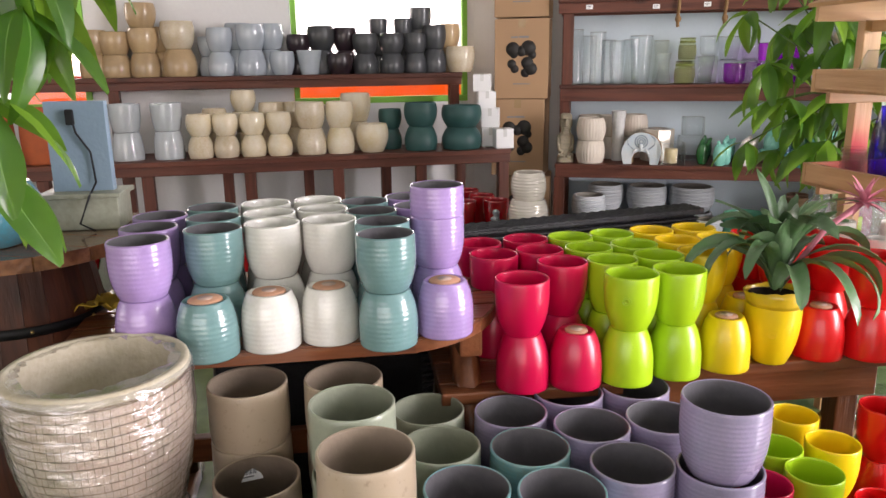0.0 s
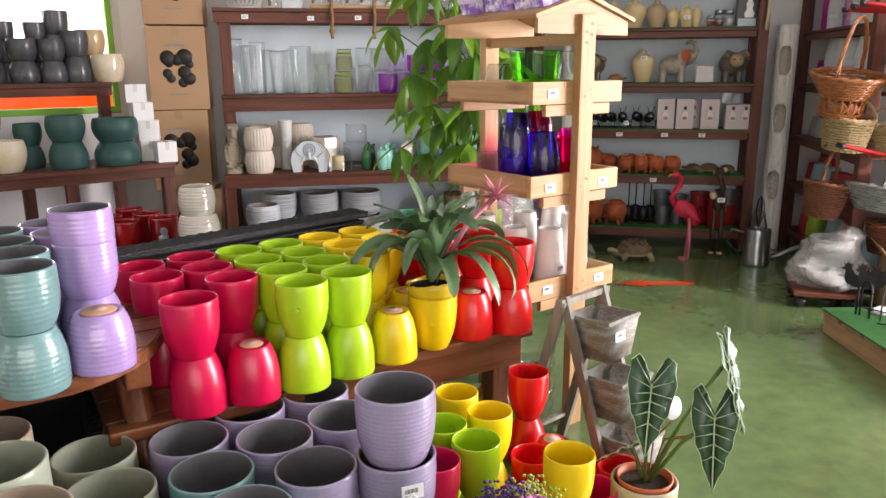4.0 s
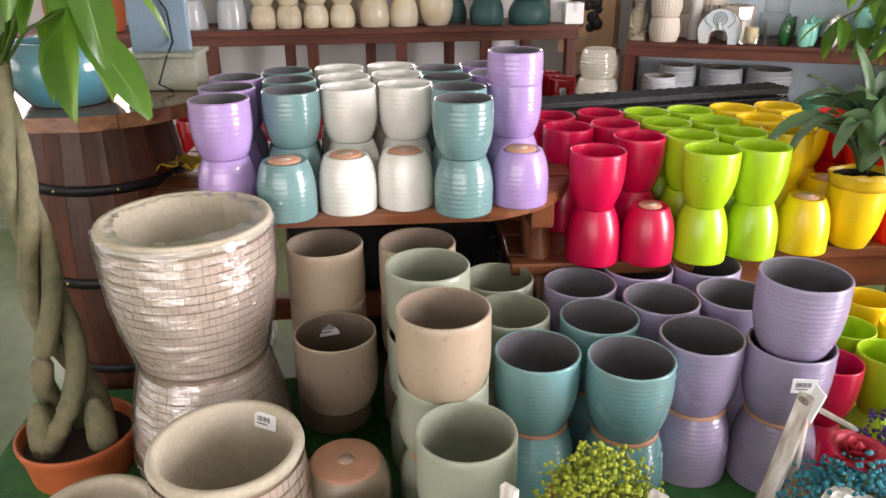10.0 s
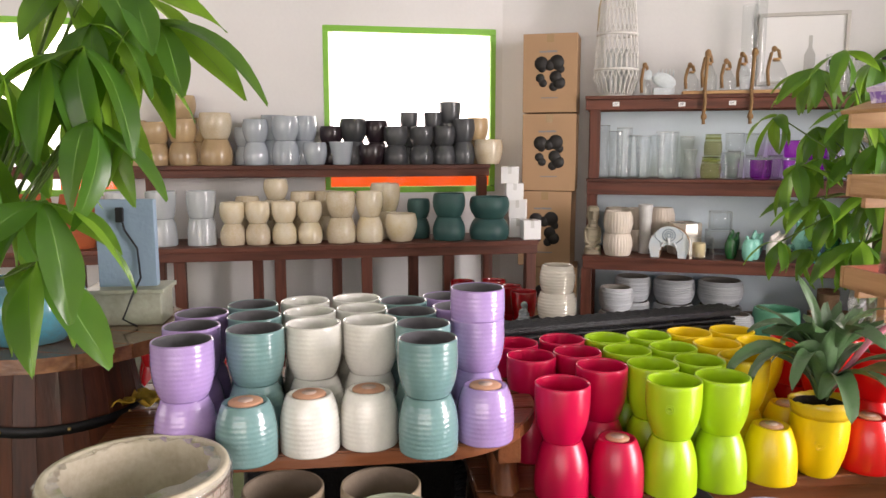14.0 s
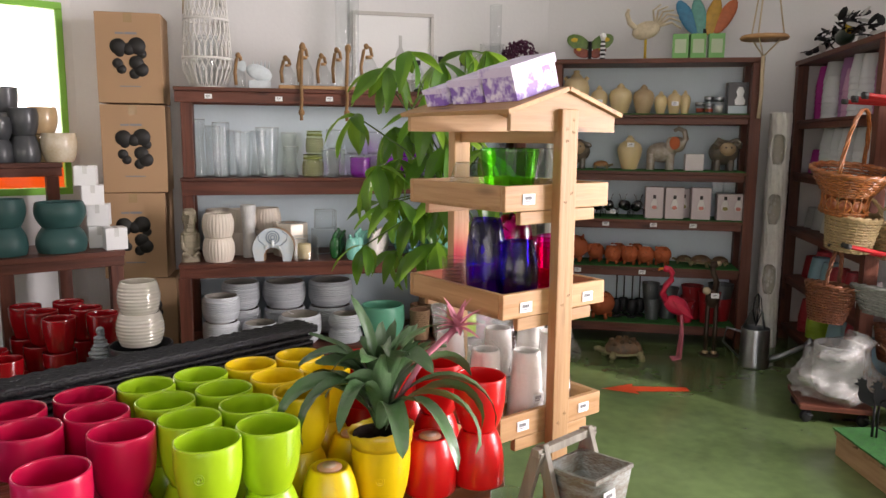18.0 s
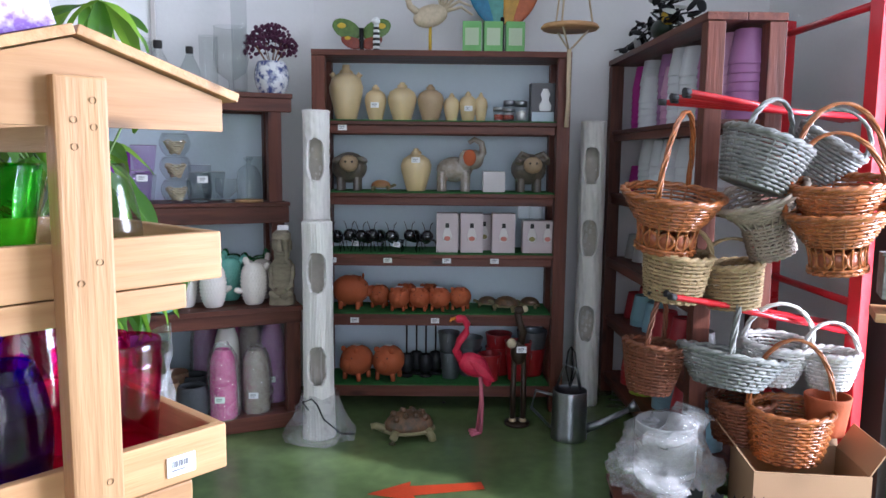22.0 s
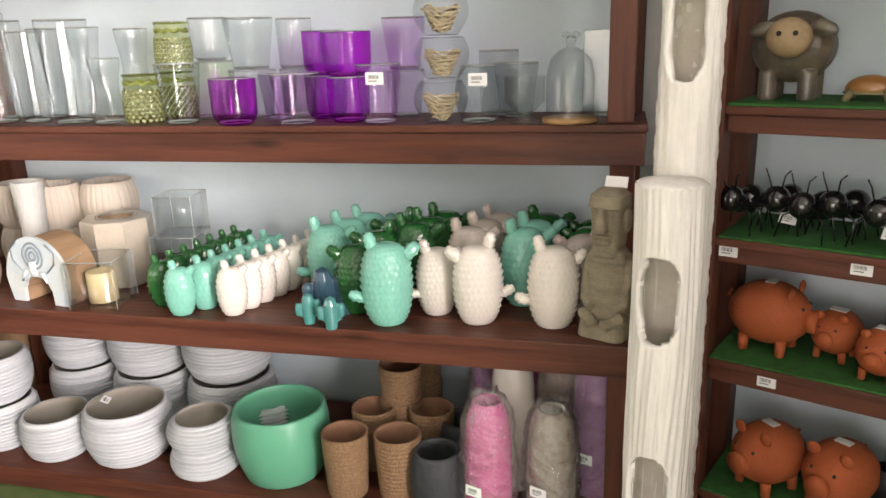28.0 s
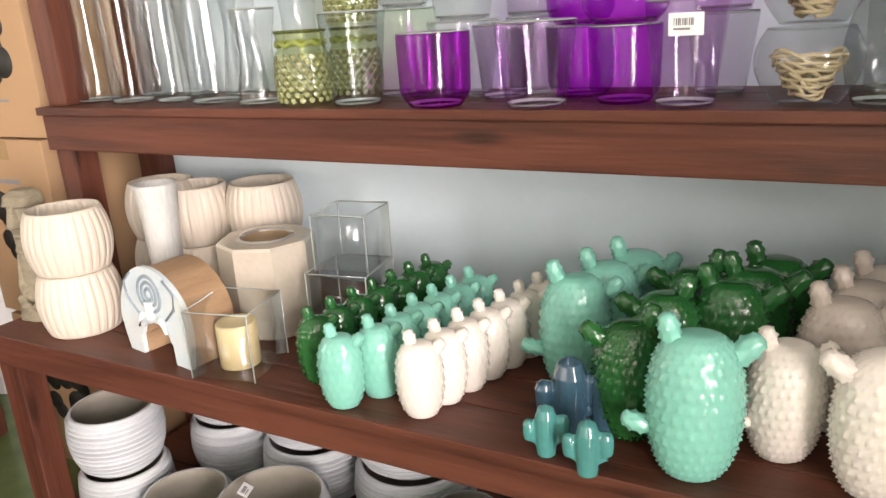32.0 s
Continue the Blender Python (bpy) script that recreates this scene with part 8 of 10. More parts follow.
M_LEAF = leafy("glossy_leaf", (0.055, 0.15, 0.02), (0.028, 0.09, 0.014), (0.30, 0.54, 0.05))
M_RIB = surf("leaf_rib", (0.13, 0.25, 0.045), 0.5)
M_LEAFD = surf("dark_leaf", (0.014, 0.050, 0.020), 0.4, col2=(0.03, 0.075, 0.035), scale=9, coat=0.1, bump=0.06, rand=0.25)
M_VEIN = surf("pale_vein", (0.42, 0.52, 0.33), 0.5)
M_STEM = surf("green_stem", (0.09, 0.16, 0.03), 0.5, var=0.3)
M_TRUNK = surf("pachira_bark", (0.22, 0.19, 0.11), 0.85, col2=(0.095, 0.10, 0.055), scale=12, bump=0.6, bscale=60)


def blade(bm, L, W, droop, m, fold=0.25, n=8, wave=0.0, tip=0.6, strap=False):
    """A folded leaf blade along +x that droops."""
    prev = None
    for k in range(n + 1):
        u = k / n
        w = W / 2 * (math.sin(math.pi * min(1, (u * 0.93 + 0.05)) ** tip)) ** 0.9 + 0.0005
        if strap:
            w = W / 2 * (0.55 + 0.45 * min(1, u * 3)) * math.sqrt(max(0.0, 1 - u ** 5)) + 0.0005
        z = -droop * L * u * u
        x = L * u * (1 - 0.25 * droop * u)
        row = [bm.verts.new(m @ Vector((x, s * w, z + fold * w * abs(s) + wave * W * math.sin(7 * u + 2 * s)))) for s in (-1, -0.5, -0.022, 0.022, 0.5, 1)]
        if prev:
            for i in range(5):
                f = bm.faces.new((prev[i], prev[i + 1], row[i + 1], row[i]))
                f.smooth, f.material_index = True, 1 if i == 2 else 0
        prev = row
    return bm


def arching(bm, L, W, m, a0, a1, twist, n=12):
    """A strap leaf that rises at a0 degrees and arches over to a1."""
    x = z = 0.0
    prev = None
    for k in range(n + 1):
        u = k / n
        ang = radians(a0 + (a1 - a0) * u ** 1.3)
        w = W / 2 * (0.5 + 0.5 * min(1, u * 2.5)) * math.sqrt(max(0.0, 1 - u ** 3.5)) + 0.0006
        t = twist * u
        row = [bm.verts.new(m @ Vector((x - math.sin(ang) * (0.35 * w * abs(s)) - 0.0, s * w * math.cos(t), z + math.cos(ang) * 0.35 * w * abs(s) + s * w * math.sin(t) + 0.004 * math.sin(9 * u + 3 * s)))) for s in (-1, -0.5, 0, 0.5, 1)]
        if prev:
            for i in range(4):
                bm.faces.new((prev[i], prev[i + 1], row[i + 1], row[i])).smooth = True
        prev = row
        x += L / n * math.cos(ang)
        z += L / n * math.sin(ang)
    return bm


def palmate(parent, base, tip, size, rnd, mat_=None, count=6):
    """A stalk and a fan of drooping leaflets."""
    base, tip = Vector(base), Vector(tip)
    mid = (base + tip) / 2 + Vector((0, 0, 0.03))
    lf = part("leaf", pipe([base, mid, tip], 0.0035, 5), M_STEM, parent)
    d = (tip - base).normalized()
    yaw = math.atan2(d.y, d.x)
    for k in range(count):
        a = yaw + radians(-140 + 280 * k / (count - 1)) + rnd.uniform(-.12, .12)
        L = size * (1.0 - 0.28 * abs(k - (count - 1) / 2) / (count / 2)) * rnd.uniform(0.9, 1.1)
        m = Matrix.Translation(tip) @ Matrix.Rotation(a, 4, "Z") @ Matrix.Rotation(rnd.uniform(0.0, 1.0), 4, "Y") @ Matrix.Rotation(rnd.uniform(-0.5, 0.5), 4, "X")
        part("leaflet", blade(bmesh.new(), L, L * 0.315, rnd.uniform(0.2, 0.75), m, 0.24, 9, 0.05, 1.1), [mat_ or M_LEAF, M_RIB], lf)
    return lf


def pachira(x, y, z0, trunk_h, crown, size, seed, pot, label, lean=(0, 0)):
    """A braided money tree in its pot; crown: the stalk ends, relative to the trunk's top."""
    rnd = random.Random(seed)
    p = thing("money_tree", pose(x, y, z0), label, "plant")
    if pot:
        D, h, mt = pot
        part("pot", lathe(vessel(D, h, shape=lambda u: 0.74 + 0.26 * u - (0.04 if u < 0.86 else 0)), 32), mt, p, smooth=True)
        part("soil", lathe([(0, h - 0.025), (D * 0.45, h - 0.03)], 24), M_SOIL, p)
    hp = pot[1] - 0.03 if pot else 0
    for ph in (0, 2.1, 4.2):
        pts = []
        for k in range(25):
            u = k / 24
            r = 0.05 * (1 - u) ** 3 + 0.019
            a = ph + 9 * u
            pts.append((lean[0] * u + r * math.cos(a), lean[1] * u + r * math.sin(a), hp + (trunk_h - hp) * u))
        part("stem", pipe(pts, 0.026, 10, None, 0.015), M_TRUNK, p)
        part("root_foot", blob(0.034, 0.034, 0.10, pts[0][0], pts[0][1], hp + 0.03), M_TRUNK, p)
    top = Vector((lean[0], lean[1], trunk_h))
    for c in crown:
        palmate(p, top + Vector((0, 0, -0.05)), top + Vector(c), size * rnd.uniform(0.85, 1.12), rnd)
    return p


TERRA = surf("terracotta_plastic", (0.45, 0.11, 0.035), 0.5, var=0.12, scale=8)
rnd = random.Random(21)
crownL = [(0.12, -0.03, 0.48), (0.24, 0.13, 0.52), (0.14, 0.2, 0.4), (0.14, -0.09, 0.3), (-0.1, 0.11, 0.19), (0.21, 0.05, 0.45), (-0.13, 0.15, 0.44), (-0.02, 0.18, 0.18), (0, 0.09, 0.4), (0.26, 0.08, 0.47), (-0.01, 0.2, 0.34), (-0.12, -0.14, 0.16), (0.06, -0.12, 0.38), (0.05, 0.02, 0.26),
          (0.02, -0.1, 0.2), (0.22, 0.16, 0.4), (0.3, 0.04, 0.34), (0.16, 0.04, 0.08), (0.24, -0.02, 0.2), (0.26, 0.22, 0.6), (0.3, 0.25, 0.54), (0.2, 0.2, 0.64), (0.22, 0.26, 0.48), (0.1, 0.22, 0.6)]
pl1 = pachira(1.165, 2.145, 0.0, 1.08, crownL, 0.225, 4, (0.265, 0.235, TERRA), "braided money tree in an orange plastic pot on the floor")
price_label(pl1, pose(0.085, -0.098, 0.13, 8, 0, 40), 1.7)
crownB = []
for k in range(40):
    a = k * 2.4
    r = 0.08 + 0.30 * ((k * 7) % 10) / 10
    crownB.append((r * math.cos(a) - 0.10, r * math.sin(a) * 0.8, -0.34 + 0.96 * ((k * 11) % 40) / 40))
pachira(3.45, 4.62, 0.0, 1.20, crownB, 0.22, 9, (0.28, 0.26, S_JADE), "bushy money tree in a green pot behind the stand")

# ---- barrel table ----
BX, BY = 0.93, 2.66
bt = thing("barrel_table", pose(BX, BY, 0), "old wine barrel used as a table with a round wooden top", "table")
M_STAVE = wood("barrel_stave", (0.095, 0.030, 0.015), (0.035, 0.012, 0.007), "z", 0.5, 0.12)
NS = 22
for k in range(NS):
    bm = bmesh.new()
    a0, a1 = 2 * math.pi * k / NS + 0.003, 2 * math.pi * (k + 1) / NS - 0.003
    rows = []
    for j in range(9):
        u = j / 8
        r = 0.175 + 0.045 * math.sin(math.pi * u)
        rows.append([bm.verts.new((q * math.cos(t), q * math.sin(t), 0.86 * u)) for q, t in ((r, a0), (r, a1), (r - 0.02, a1), (r - 0.02, a0))])
    for p, q in zip(rows, rows[1:]):
        for i in range(4):
            bm.faces.new((p[i], p[(i + 1) % 4], q[(i + 1) % 4], q[i]))
    bm.faces.new(rows[0][::-1])
    bm.faces.new(rows[-1])
    part("stave", bm, M_STAVE, bt)
for z in (0.17, 0.44, 0.69):
    r = 0.177 + 0.045 * math.sin(math.pi * z / 0.86)
    hp = part("hoop", lathe([(r + 0.001, z - 0.013), (r + 0.004, z - 0.013), (r + 0.004, z + 0.013), (r + 0.001, z + 0.013)], 40), M_IRON, bt)
    for k in range(8):
        a = 2 * math.pi * k / 8
        part("rivet", blob(0.005, 0.005, 0.005, (r + 0.004) * math.cos(a), (r + 0.004) * math.sin(a), z, None, 6, 4), surf("brass", (0.6, 0.42, 0.15), 0.3, metal=1.0), hp)
for k in range(6):
    y0, y1 = -0.33 + 0.11 * k, -0.33 + 0.11 * (k + 1) - 0.003
    bm = bmesh.new()
    up = []
    for yy in (y0, (y0 + y1) / 2, y1):
        w = math.sqrt(max(0.002, 0.332 ** 2 - yy ** 2))
        up.append((w, yy))
    ring = [(w, yy) for w, yy in up] + [(-w, yy) for w, yy in reversed(up)]
    f = bm.faces.new([bm.verts.new((px, py, 0.905)) for px, py in ring])
    g = bmesh.ops.extrude_face_region(bm, geom=[f])
    bmesh.ops.translate(bm, vec=(0, 0, -0.035), verts=[v for v in g["geom"] if isinstance(v, bmesh.types.BMVert)])
    bmesh.ops.recalc_face_normals(bm, faces=bm.faces)
    part("top_plank", bm, wood("barrel_top", (0.20, 0.085, 0.038), (0.08, 0.03, 0.015), "x", 0.16, 0.6), bt)
part("collar", lathe([(0, 0.861), (0.20, 0.861), (0.20, 0.869), (0, 0.869)], 32), tablewood("x"), bt)
M_RAKU = surf("turquoise_raku", (0.04, 0.24, 0.32), 0.18, col2=(0.09, 0.14, 0.15), scale=6, coat=0.7, bump=0.05)
tagged(put("turquoise_bowl", lathed("turquoise_bowl", vessel(0.27, 0.15, shape=lambda u: 0.45 + 0.55 * math.sin(math.pi * (0.12 + 0.66 * u)) ** 0.8), [M_RAKU, M_RAKU], 36), m=pose(0.97, 2.53, 0.906)), "turquoise reactive-glazed ceramic bowl vase", "bowl")
ft = thing("table_fountain", pose(1.085, 2.76, 0.906, 0, 0, 20), "blue-grey slate table fountain on a stone tray with cable", "fountain")
part("slab", box(-0.075, 0.075, -0.015, 0.015, 0.09, 0.33, 0.002), surf("blue_slate", (0.20, 0.28, 0.36), 0.6, var=0.1, bump=0.1), ft)
part("tray", box(-0.095, 0.095, -0.06, 0.06, 0.0, 0.085, 0.004), surf("green_grey_stone", (0.34, 0.36, 0.29), 0.55, col2=(0.22, 0.22, 0.17), scale=8), ft)
part("tray_rim", box(-0.105, 0.105, -0.07, 0.07, 0.085, 0.097, 0.003), surf("green_grey_stone", (0.34, 0.36, 0.29), 0.55), ft)
part("cable", pipe([(-0.01, -0.02, 0.30), (0.0, -0.022, 0.25), (0.03, -0.021, 0.20), (0.035, -0.022, 0.12), (0.03, -0.075, 0.09), (0.0, -0.075, 0.02), (0.04, -0.09, 0.004)], 0.003, 6), M_IRON, ft)
part("plug", box(-0.02, 0.0, -0.03, -0.016, 0.27, 0.31, 0.004), M_IRON, ft)
tagged(put("small_dish", lathed("small_dish", vessel(0.10, 0.05, shape=rim_shape("bowl")), [M_IVORY, M_IVORY], 24), m=pose(0.88, 2.86, 0.906)), "small cream ceramic dish on the barrel table", "dish")
tagged(put("orange_pot", lathed("orange_pot", vessel(0.17, 0.17, shape=lambda u: 0.75 + 0.25 * u), [surf("orange_plastic", (0.62, 0.20, 0.02), 0.4)] * 2, 28), m=pose(1.27, 2.47, 0.0)), "orange plastic pot on the floor", "flower pot")
tagged(put("orange_pot", SHARED["orange_pot"], m=pose(1.27, 2.47, 0.13)), "orange plastic pot nested in another", "flower pot")
for k, (x, y) in enumerate(((-0.55, 4.75), (-0.7, 4.9))):
    tagged(put("terracotta_jar", lathed("terra_jar", vessel(0.22, 0.34, shape=rim_shape("barrel")), [M_CLAY, M_CLAY], 24), m=pose(*along(1.78, 6.07, UA, -2.95 - 0.25 * k, 0.15), 0.744)), "orange terracotta jar on the long shelf", "jar")

# ---- mosaic planters ----
M_MOS = surf("mosaic_tile", (0.62, 0.53, 0.43), 0.35, col2=(0.66, 0.50, 0.42), scale=10, coat=0.35, rand=0.16)
M_GROUT = surf("mosaic_grout", (0.34, 0.25, 0.18), 0.85)
M_LIME = surf("limewash_clay", (0.60, 0.55, 0.44), 0.7, col2=(0.42, 0.36, 0.26), scale=9, bump=0.1)


def mosaic_pot(x, y, z, D, h, shape, inv, label, film=True, cols=84, rows=15):
    """A clay planter faced with small square tiles; tiles past the count that can be picked apart are one part."""
    m = pose(x, y, z + (h if inv else 0), 180 if inv else 0, 0, 0)
    p = thing("mosaic_planter", m, label, "planter", "mosaic planters")
    R = D / 2
    part("pot", lathe(vessel(D - 0.008, h, shape=shape, t=0.013, rows=20), 48), [M_GROUT, M_LIME], p, smooth=True)
    part("rim", lathe([(R * shape(1) - 0.016, h - 0.004), (R * shape(1) - 0.013, h + 0.006), (R * shape(1), h + 0.006), (R * shape(1) + 0.004, h - 0.006), (R * shape(1), h - 0.014)], 48), M_LIME, p)
    bm = bmesh.new()
    rn = random.Random(int(h * 1000))
    for j in range(rows):
        u0, u1 = 0.02 + 0.93 * j / rows, 0.02 + 0.93 * (j + 0.86) / rows
        for i in range(cols):
            a0 = 2 * math.pi * (i + rn.uniform(0.02, 0.08) + 0.06 * (j % 3)) / cols
            a1 = a0 + 2 * math.pi * rn.uniform(0.90, 0.955) / cols
            e = rn.uniform(0.0, 0.0016)
            q = []
            for u, a in ((u0, a0), (u0, a1), (u1, a1), (u1, a0)):
                q.append(bm.verts.new(((R * shape(u) + e) * math.cos(a), (R * shape(u) + e) * math.sin(a), 0.004 + u * (h - 0.007))))
            bm.faces.new(q)
    t = part("tiles", bm, M_MOS, p, "small cream and pink mosaic tiles")
    t["kind"] = "stuff"
    if film:
        fm = bmesh.new()
        rings = []
        for j in range(22):
            u = j / 21
            rings.append([fm.verts.new(((R * shape(u) + 0.006 + 0.004 * math.sin(23 * a + j) * rn.random()) * math.cos(a), (R * shape(u) + 0.006 + 0.004 * rn.random()) * math.sin(a), u * h + 0.006 * math.sin(7 * a + j * 1.3) * (0 < j < 21))) for a in (2 * math.pi * i / 64 for i in range(64))])
        if not inv:
            rings.append([fm.verts.new(((R * shape(1) - 0.03 - 0.012 * rn.random()) * math.cos(a), (R * shape(1) - 0.03 - 0.012 * rn.random()) * math.sin(a), h + 0.012 * rn.random())) for a in (2 * math.pi * i / 64 for i in range(64))])
        for p_, q_ in zip(rings, rings[1:]):
            for i in range(64):
                fm.faces.new((p_[i], p_[(i + 1) % 64], q_[(i + 1) % 64], q_[i])).smooth = True
        part("plastic_film", fm, M_CLING, p, "shiny crinkled clear plastic film")
    return p


jar = lambda u: 0.72 + 0.28 * math.sin(math.pi / 2 * min(1, 0.15 + u * 1.1)) ** 1.2  # noqa: E731
mosaic_pot(1.475, 2.235, 0.133, 0.345, 0.308, jar, True, "upturned mosaic planter wrapped in plastic film")
mosaic_pot(1.475, 2.235, 0.442, 0.345, 0.308, jar, False, "cream mosaic planter wrapped in plastic film")
drum = lambda u: 0.92 + 0.08 * math.sin(math.pi * (0.15 + 0.7 * u))  # noqa: E731
mb = mosaic_pot(1.685, 1.982, 0.133, 0.290, 0.287, drum, False, "low cream mosaic bowl with a price label inside", False, 64, 10)
price_label(mb, pose(0.012, 0.118, 0.262, -10, 0, -8), 1.5)
mosaic_pot(1.955, 1.950, 0.133, 0.215, 0.165, drum, False, "low cream mosaic bowl", False, 54, 8)
mosaic_pot(1.43, 1.895, 0.133, 0.24, 0.13, drum, False, "low cream mosaic bowl", False, 54, 8)
tg = thing("hang_tag", pose(1.79, 1.85, 0.285, 0, 0, 35), "cream card tag hanging on the mosaic bowl", "tag")
part("card", box(-0.03, 0.03, -0.002, 0.0, -0.05, 0.03), surf("cream_card", (0.72, 0.62, 0.46), 0.6), tg)
part("string", pipe([(0, 0, 0.03), (0.0, 0.01, 0.135)], 0.0012, 5), M_TWINE, tg)

# ---- small bright pots at the pallet's end ----
for x, y, pat, mt, word in ((2.93, 2.955, "iu", C_YEL, "yellow"), (2.99, 2.82, "iu", C_YEL, "yellow"), (2.915, 2.672, "iu", C_LIME, "lime green"), (2.853, 2.775, "iu", C_LIME, "lime green"),
                            (3.117, 2.56, "iu", C_YEL, "yellow"), (3.175, 3.05, "iu", C_RED, "bright red"), (3.055, 2.665, "i", C_YEL, "yellow"), (3.12, 2.83, "u", C_RED, "bright red"), (3.20, 2.90, "i", C_RED, "bright red"), (3.25, 2.78, "i", C_RED, "bright red"),
                            (2.795, 2.60, "iu", C_CRIM, "crimson"), (3.22, 2.64, "u", C_CRIM, "crimson"), (2.86, 2.47, "i", C_CRIM, "crimson"), (2.98, 2.45, "u", C_LIME, "lime green"), (3.33, 2.72, "u", C_RED, "bright red")):
    me = lathed("mini_%s" % word, vessel(0.125, 0.15, shape=egg(0.58, 0.99, 0.95), t=0.004), [mt, mt], 28)
    z = 0.133
    for ch in pat:
        place(me, "flower_pot", x, y, z, 0.15, ch == "i", "small smooth %s lacquered pot" % word + (" turned upside down" if ch == "i" else ""), group="small bright pots on the pallet", foot=0.026)
        z += 0.15

# price labels on glazed pots
def upright_pot(x, y):
    """The upright pots that stand in that column of the pallet."""
    return [o for o in bpy.data.objects if o.name.startswith("flower_pot") and abs(o.location.x - x) < 0.01 and abs(o.location.y - y) < 0.01 and 0.25 < o.location.z < 0.4 and abs(o.rotation_euler.x) < 0.1]


for ob in upright_pot(2.70, 2.57):
    ob.rotation_euler = (0, 0, radians(12))
    price_label(ob, pose(0.0, -0.0985, 0.125), 1.5)
for ob in upright_pot(1.74, 2.345):
    ob.rotation_euler = (0, 0, 0)
    price_label(ob, pose(-0.05, 0.068, 0.135, -8, 0, 35), 1.5)
for m in (pose(-0.13, 0.002, 1.24), pose(-0.13, 0.002, 0.92), pose(0.14, 0.002, 0.92), pose(-0.13, 0.002, 0.552), pose(0.14, 0.002, 0.552)):
    price_label(KS, Matrix.Translation((0, -0.2365, 0)) @ m, 1.4)
price_label(tb, pose(0.53, 0.12, 0.6915, 90, 0, 8), 1.9)

# ---- bromeliad in the planted yellow pot ----
br = thing("bromeliad", pose(2.908, 3.183, 0.678), "pink-flowered bromeliad with arching grey-green leaves", "plant")
rnd = random.Random(6)
M_BROM = surf("bromeliad_leaf", (0.058, 0.15, 0.045), 0.38, col2=(0.10, 0.155, 0.085), scale=16, bump=0.08, rand=0.3, coat=0.15)
for k in range(40):
    a = k * 2.399
    up = k >= 14
    L = rnd.uniform(0.17, 0.27) if up else rnd.uniform(0.26, 0.40)
    m = Matrix.Translation((0.012 * math.cos(a), 0.012 * math.sin(a), 0.015 + 0.003 * k)) @ Matrix.Rotation(a, 4, "Z")
    part("leaf", arching(bmesh.new(), L, rnd.uniform(0.034, 0.056), m, rnd.uniform(62, 88) if up else rnd.uniform(45, 75), rnd.uniform(-70, 50) if up else rnd.uniform(-125, -70), rnd.uniform(-1.1, 1.1)), M_BROM, br)
part("flower_stalk", pipe([(0.02, 0.0, 0.05), (0.11, -0.01, 0.20), (0.19, -0.02, 0.275)], 0.008, 8), surf("pink_bract", (0.62, 0.20, 0.27), 0.5, var=0.25), br)
for k in range(22):
    a, e = k * 2.399, 0.2 + 0.06 * k
    m = Matrix.Translation((0.19, -0.02, 0.27)) @ Matrix.Rotation(a, 4, "Z") @ Matrix.Rotation(radians(-80 + 4.5 * k), 4, "Y")
    part("bract", blade(bmesh.new(), 0.085 - 0.001 * k, 0.017, 0.25, m, 0.4, 5), surf("pink_bract", (0.62, 0.20, 0.27), 0.5, var=0.25), br)

# ---- alocasia ----
al = thing("alocasia", pose(3.35, 2.622, 0.133), "alocasia with white-veined arrow leaves in a beige pot", "plant")
part("pot", lathe(vessel(0.17, 0.165, shape=lambda u: 0.80 + 0.20 * (1 - (1 - u) ** 2.5)), 36), surf("beige_stoneware", (0.48, 0.42, 0.30), 0.4, col2=(0.40, 0.34, 0.22), coat=0.3), al, smooth=True)
part("inner_pot", lathe([(0.066, 0.15), (0.072, 0.172), (0.068, 0.174), (0.064, 0.15)], 28), TERRA, al)
part("soil", lathe([(0, 0.155), (0.067, 0.152)], 20), M_SOIL, al)


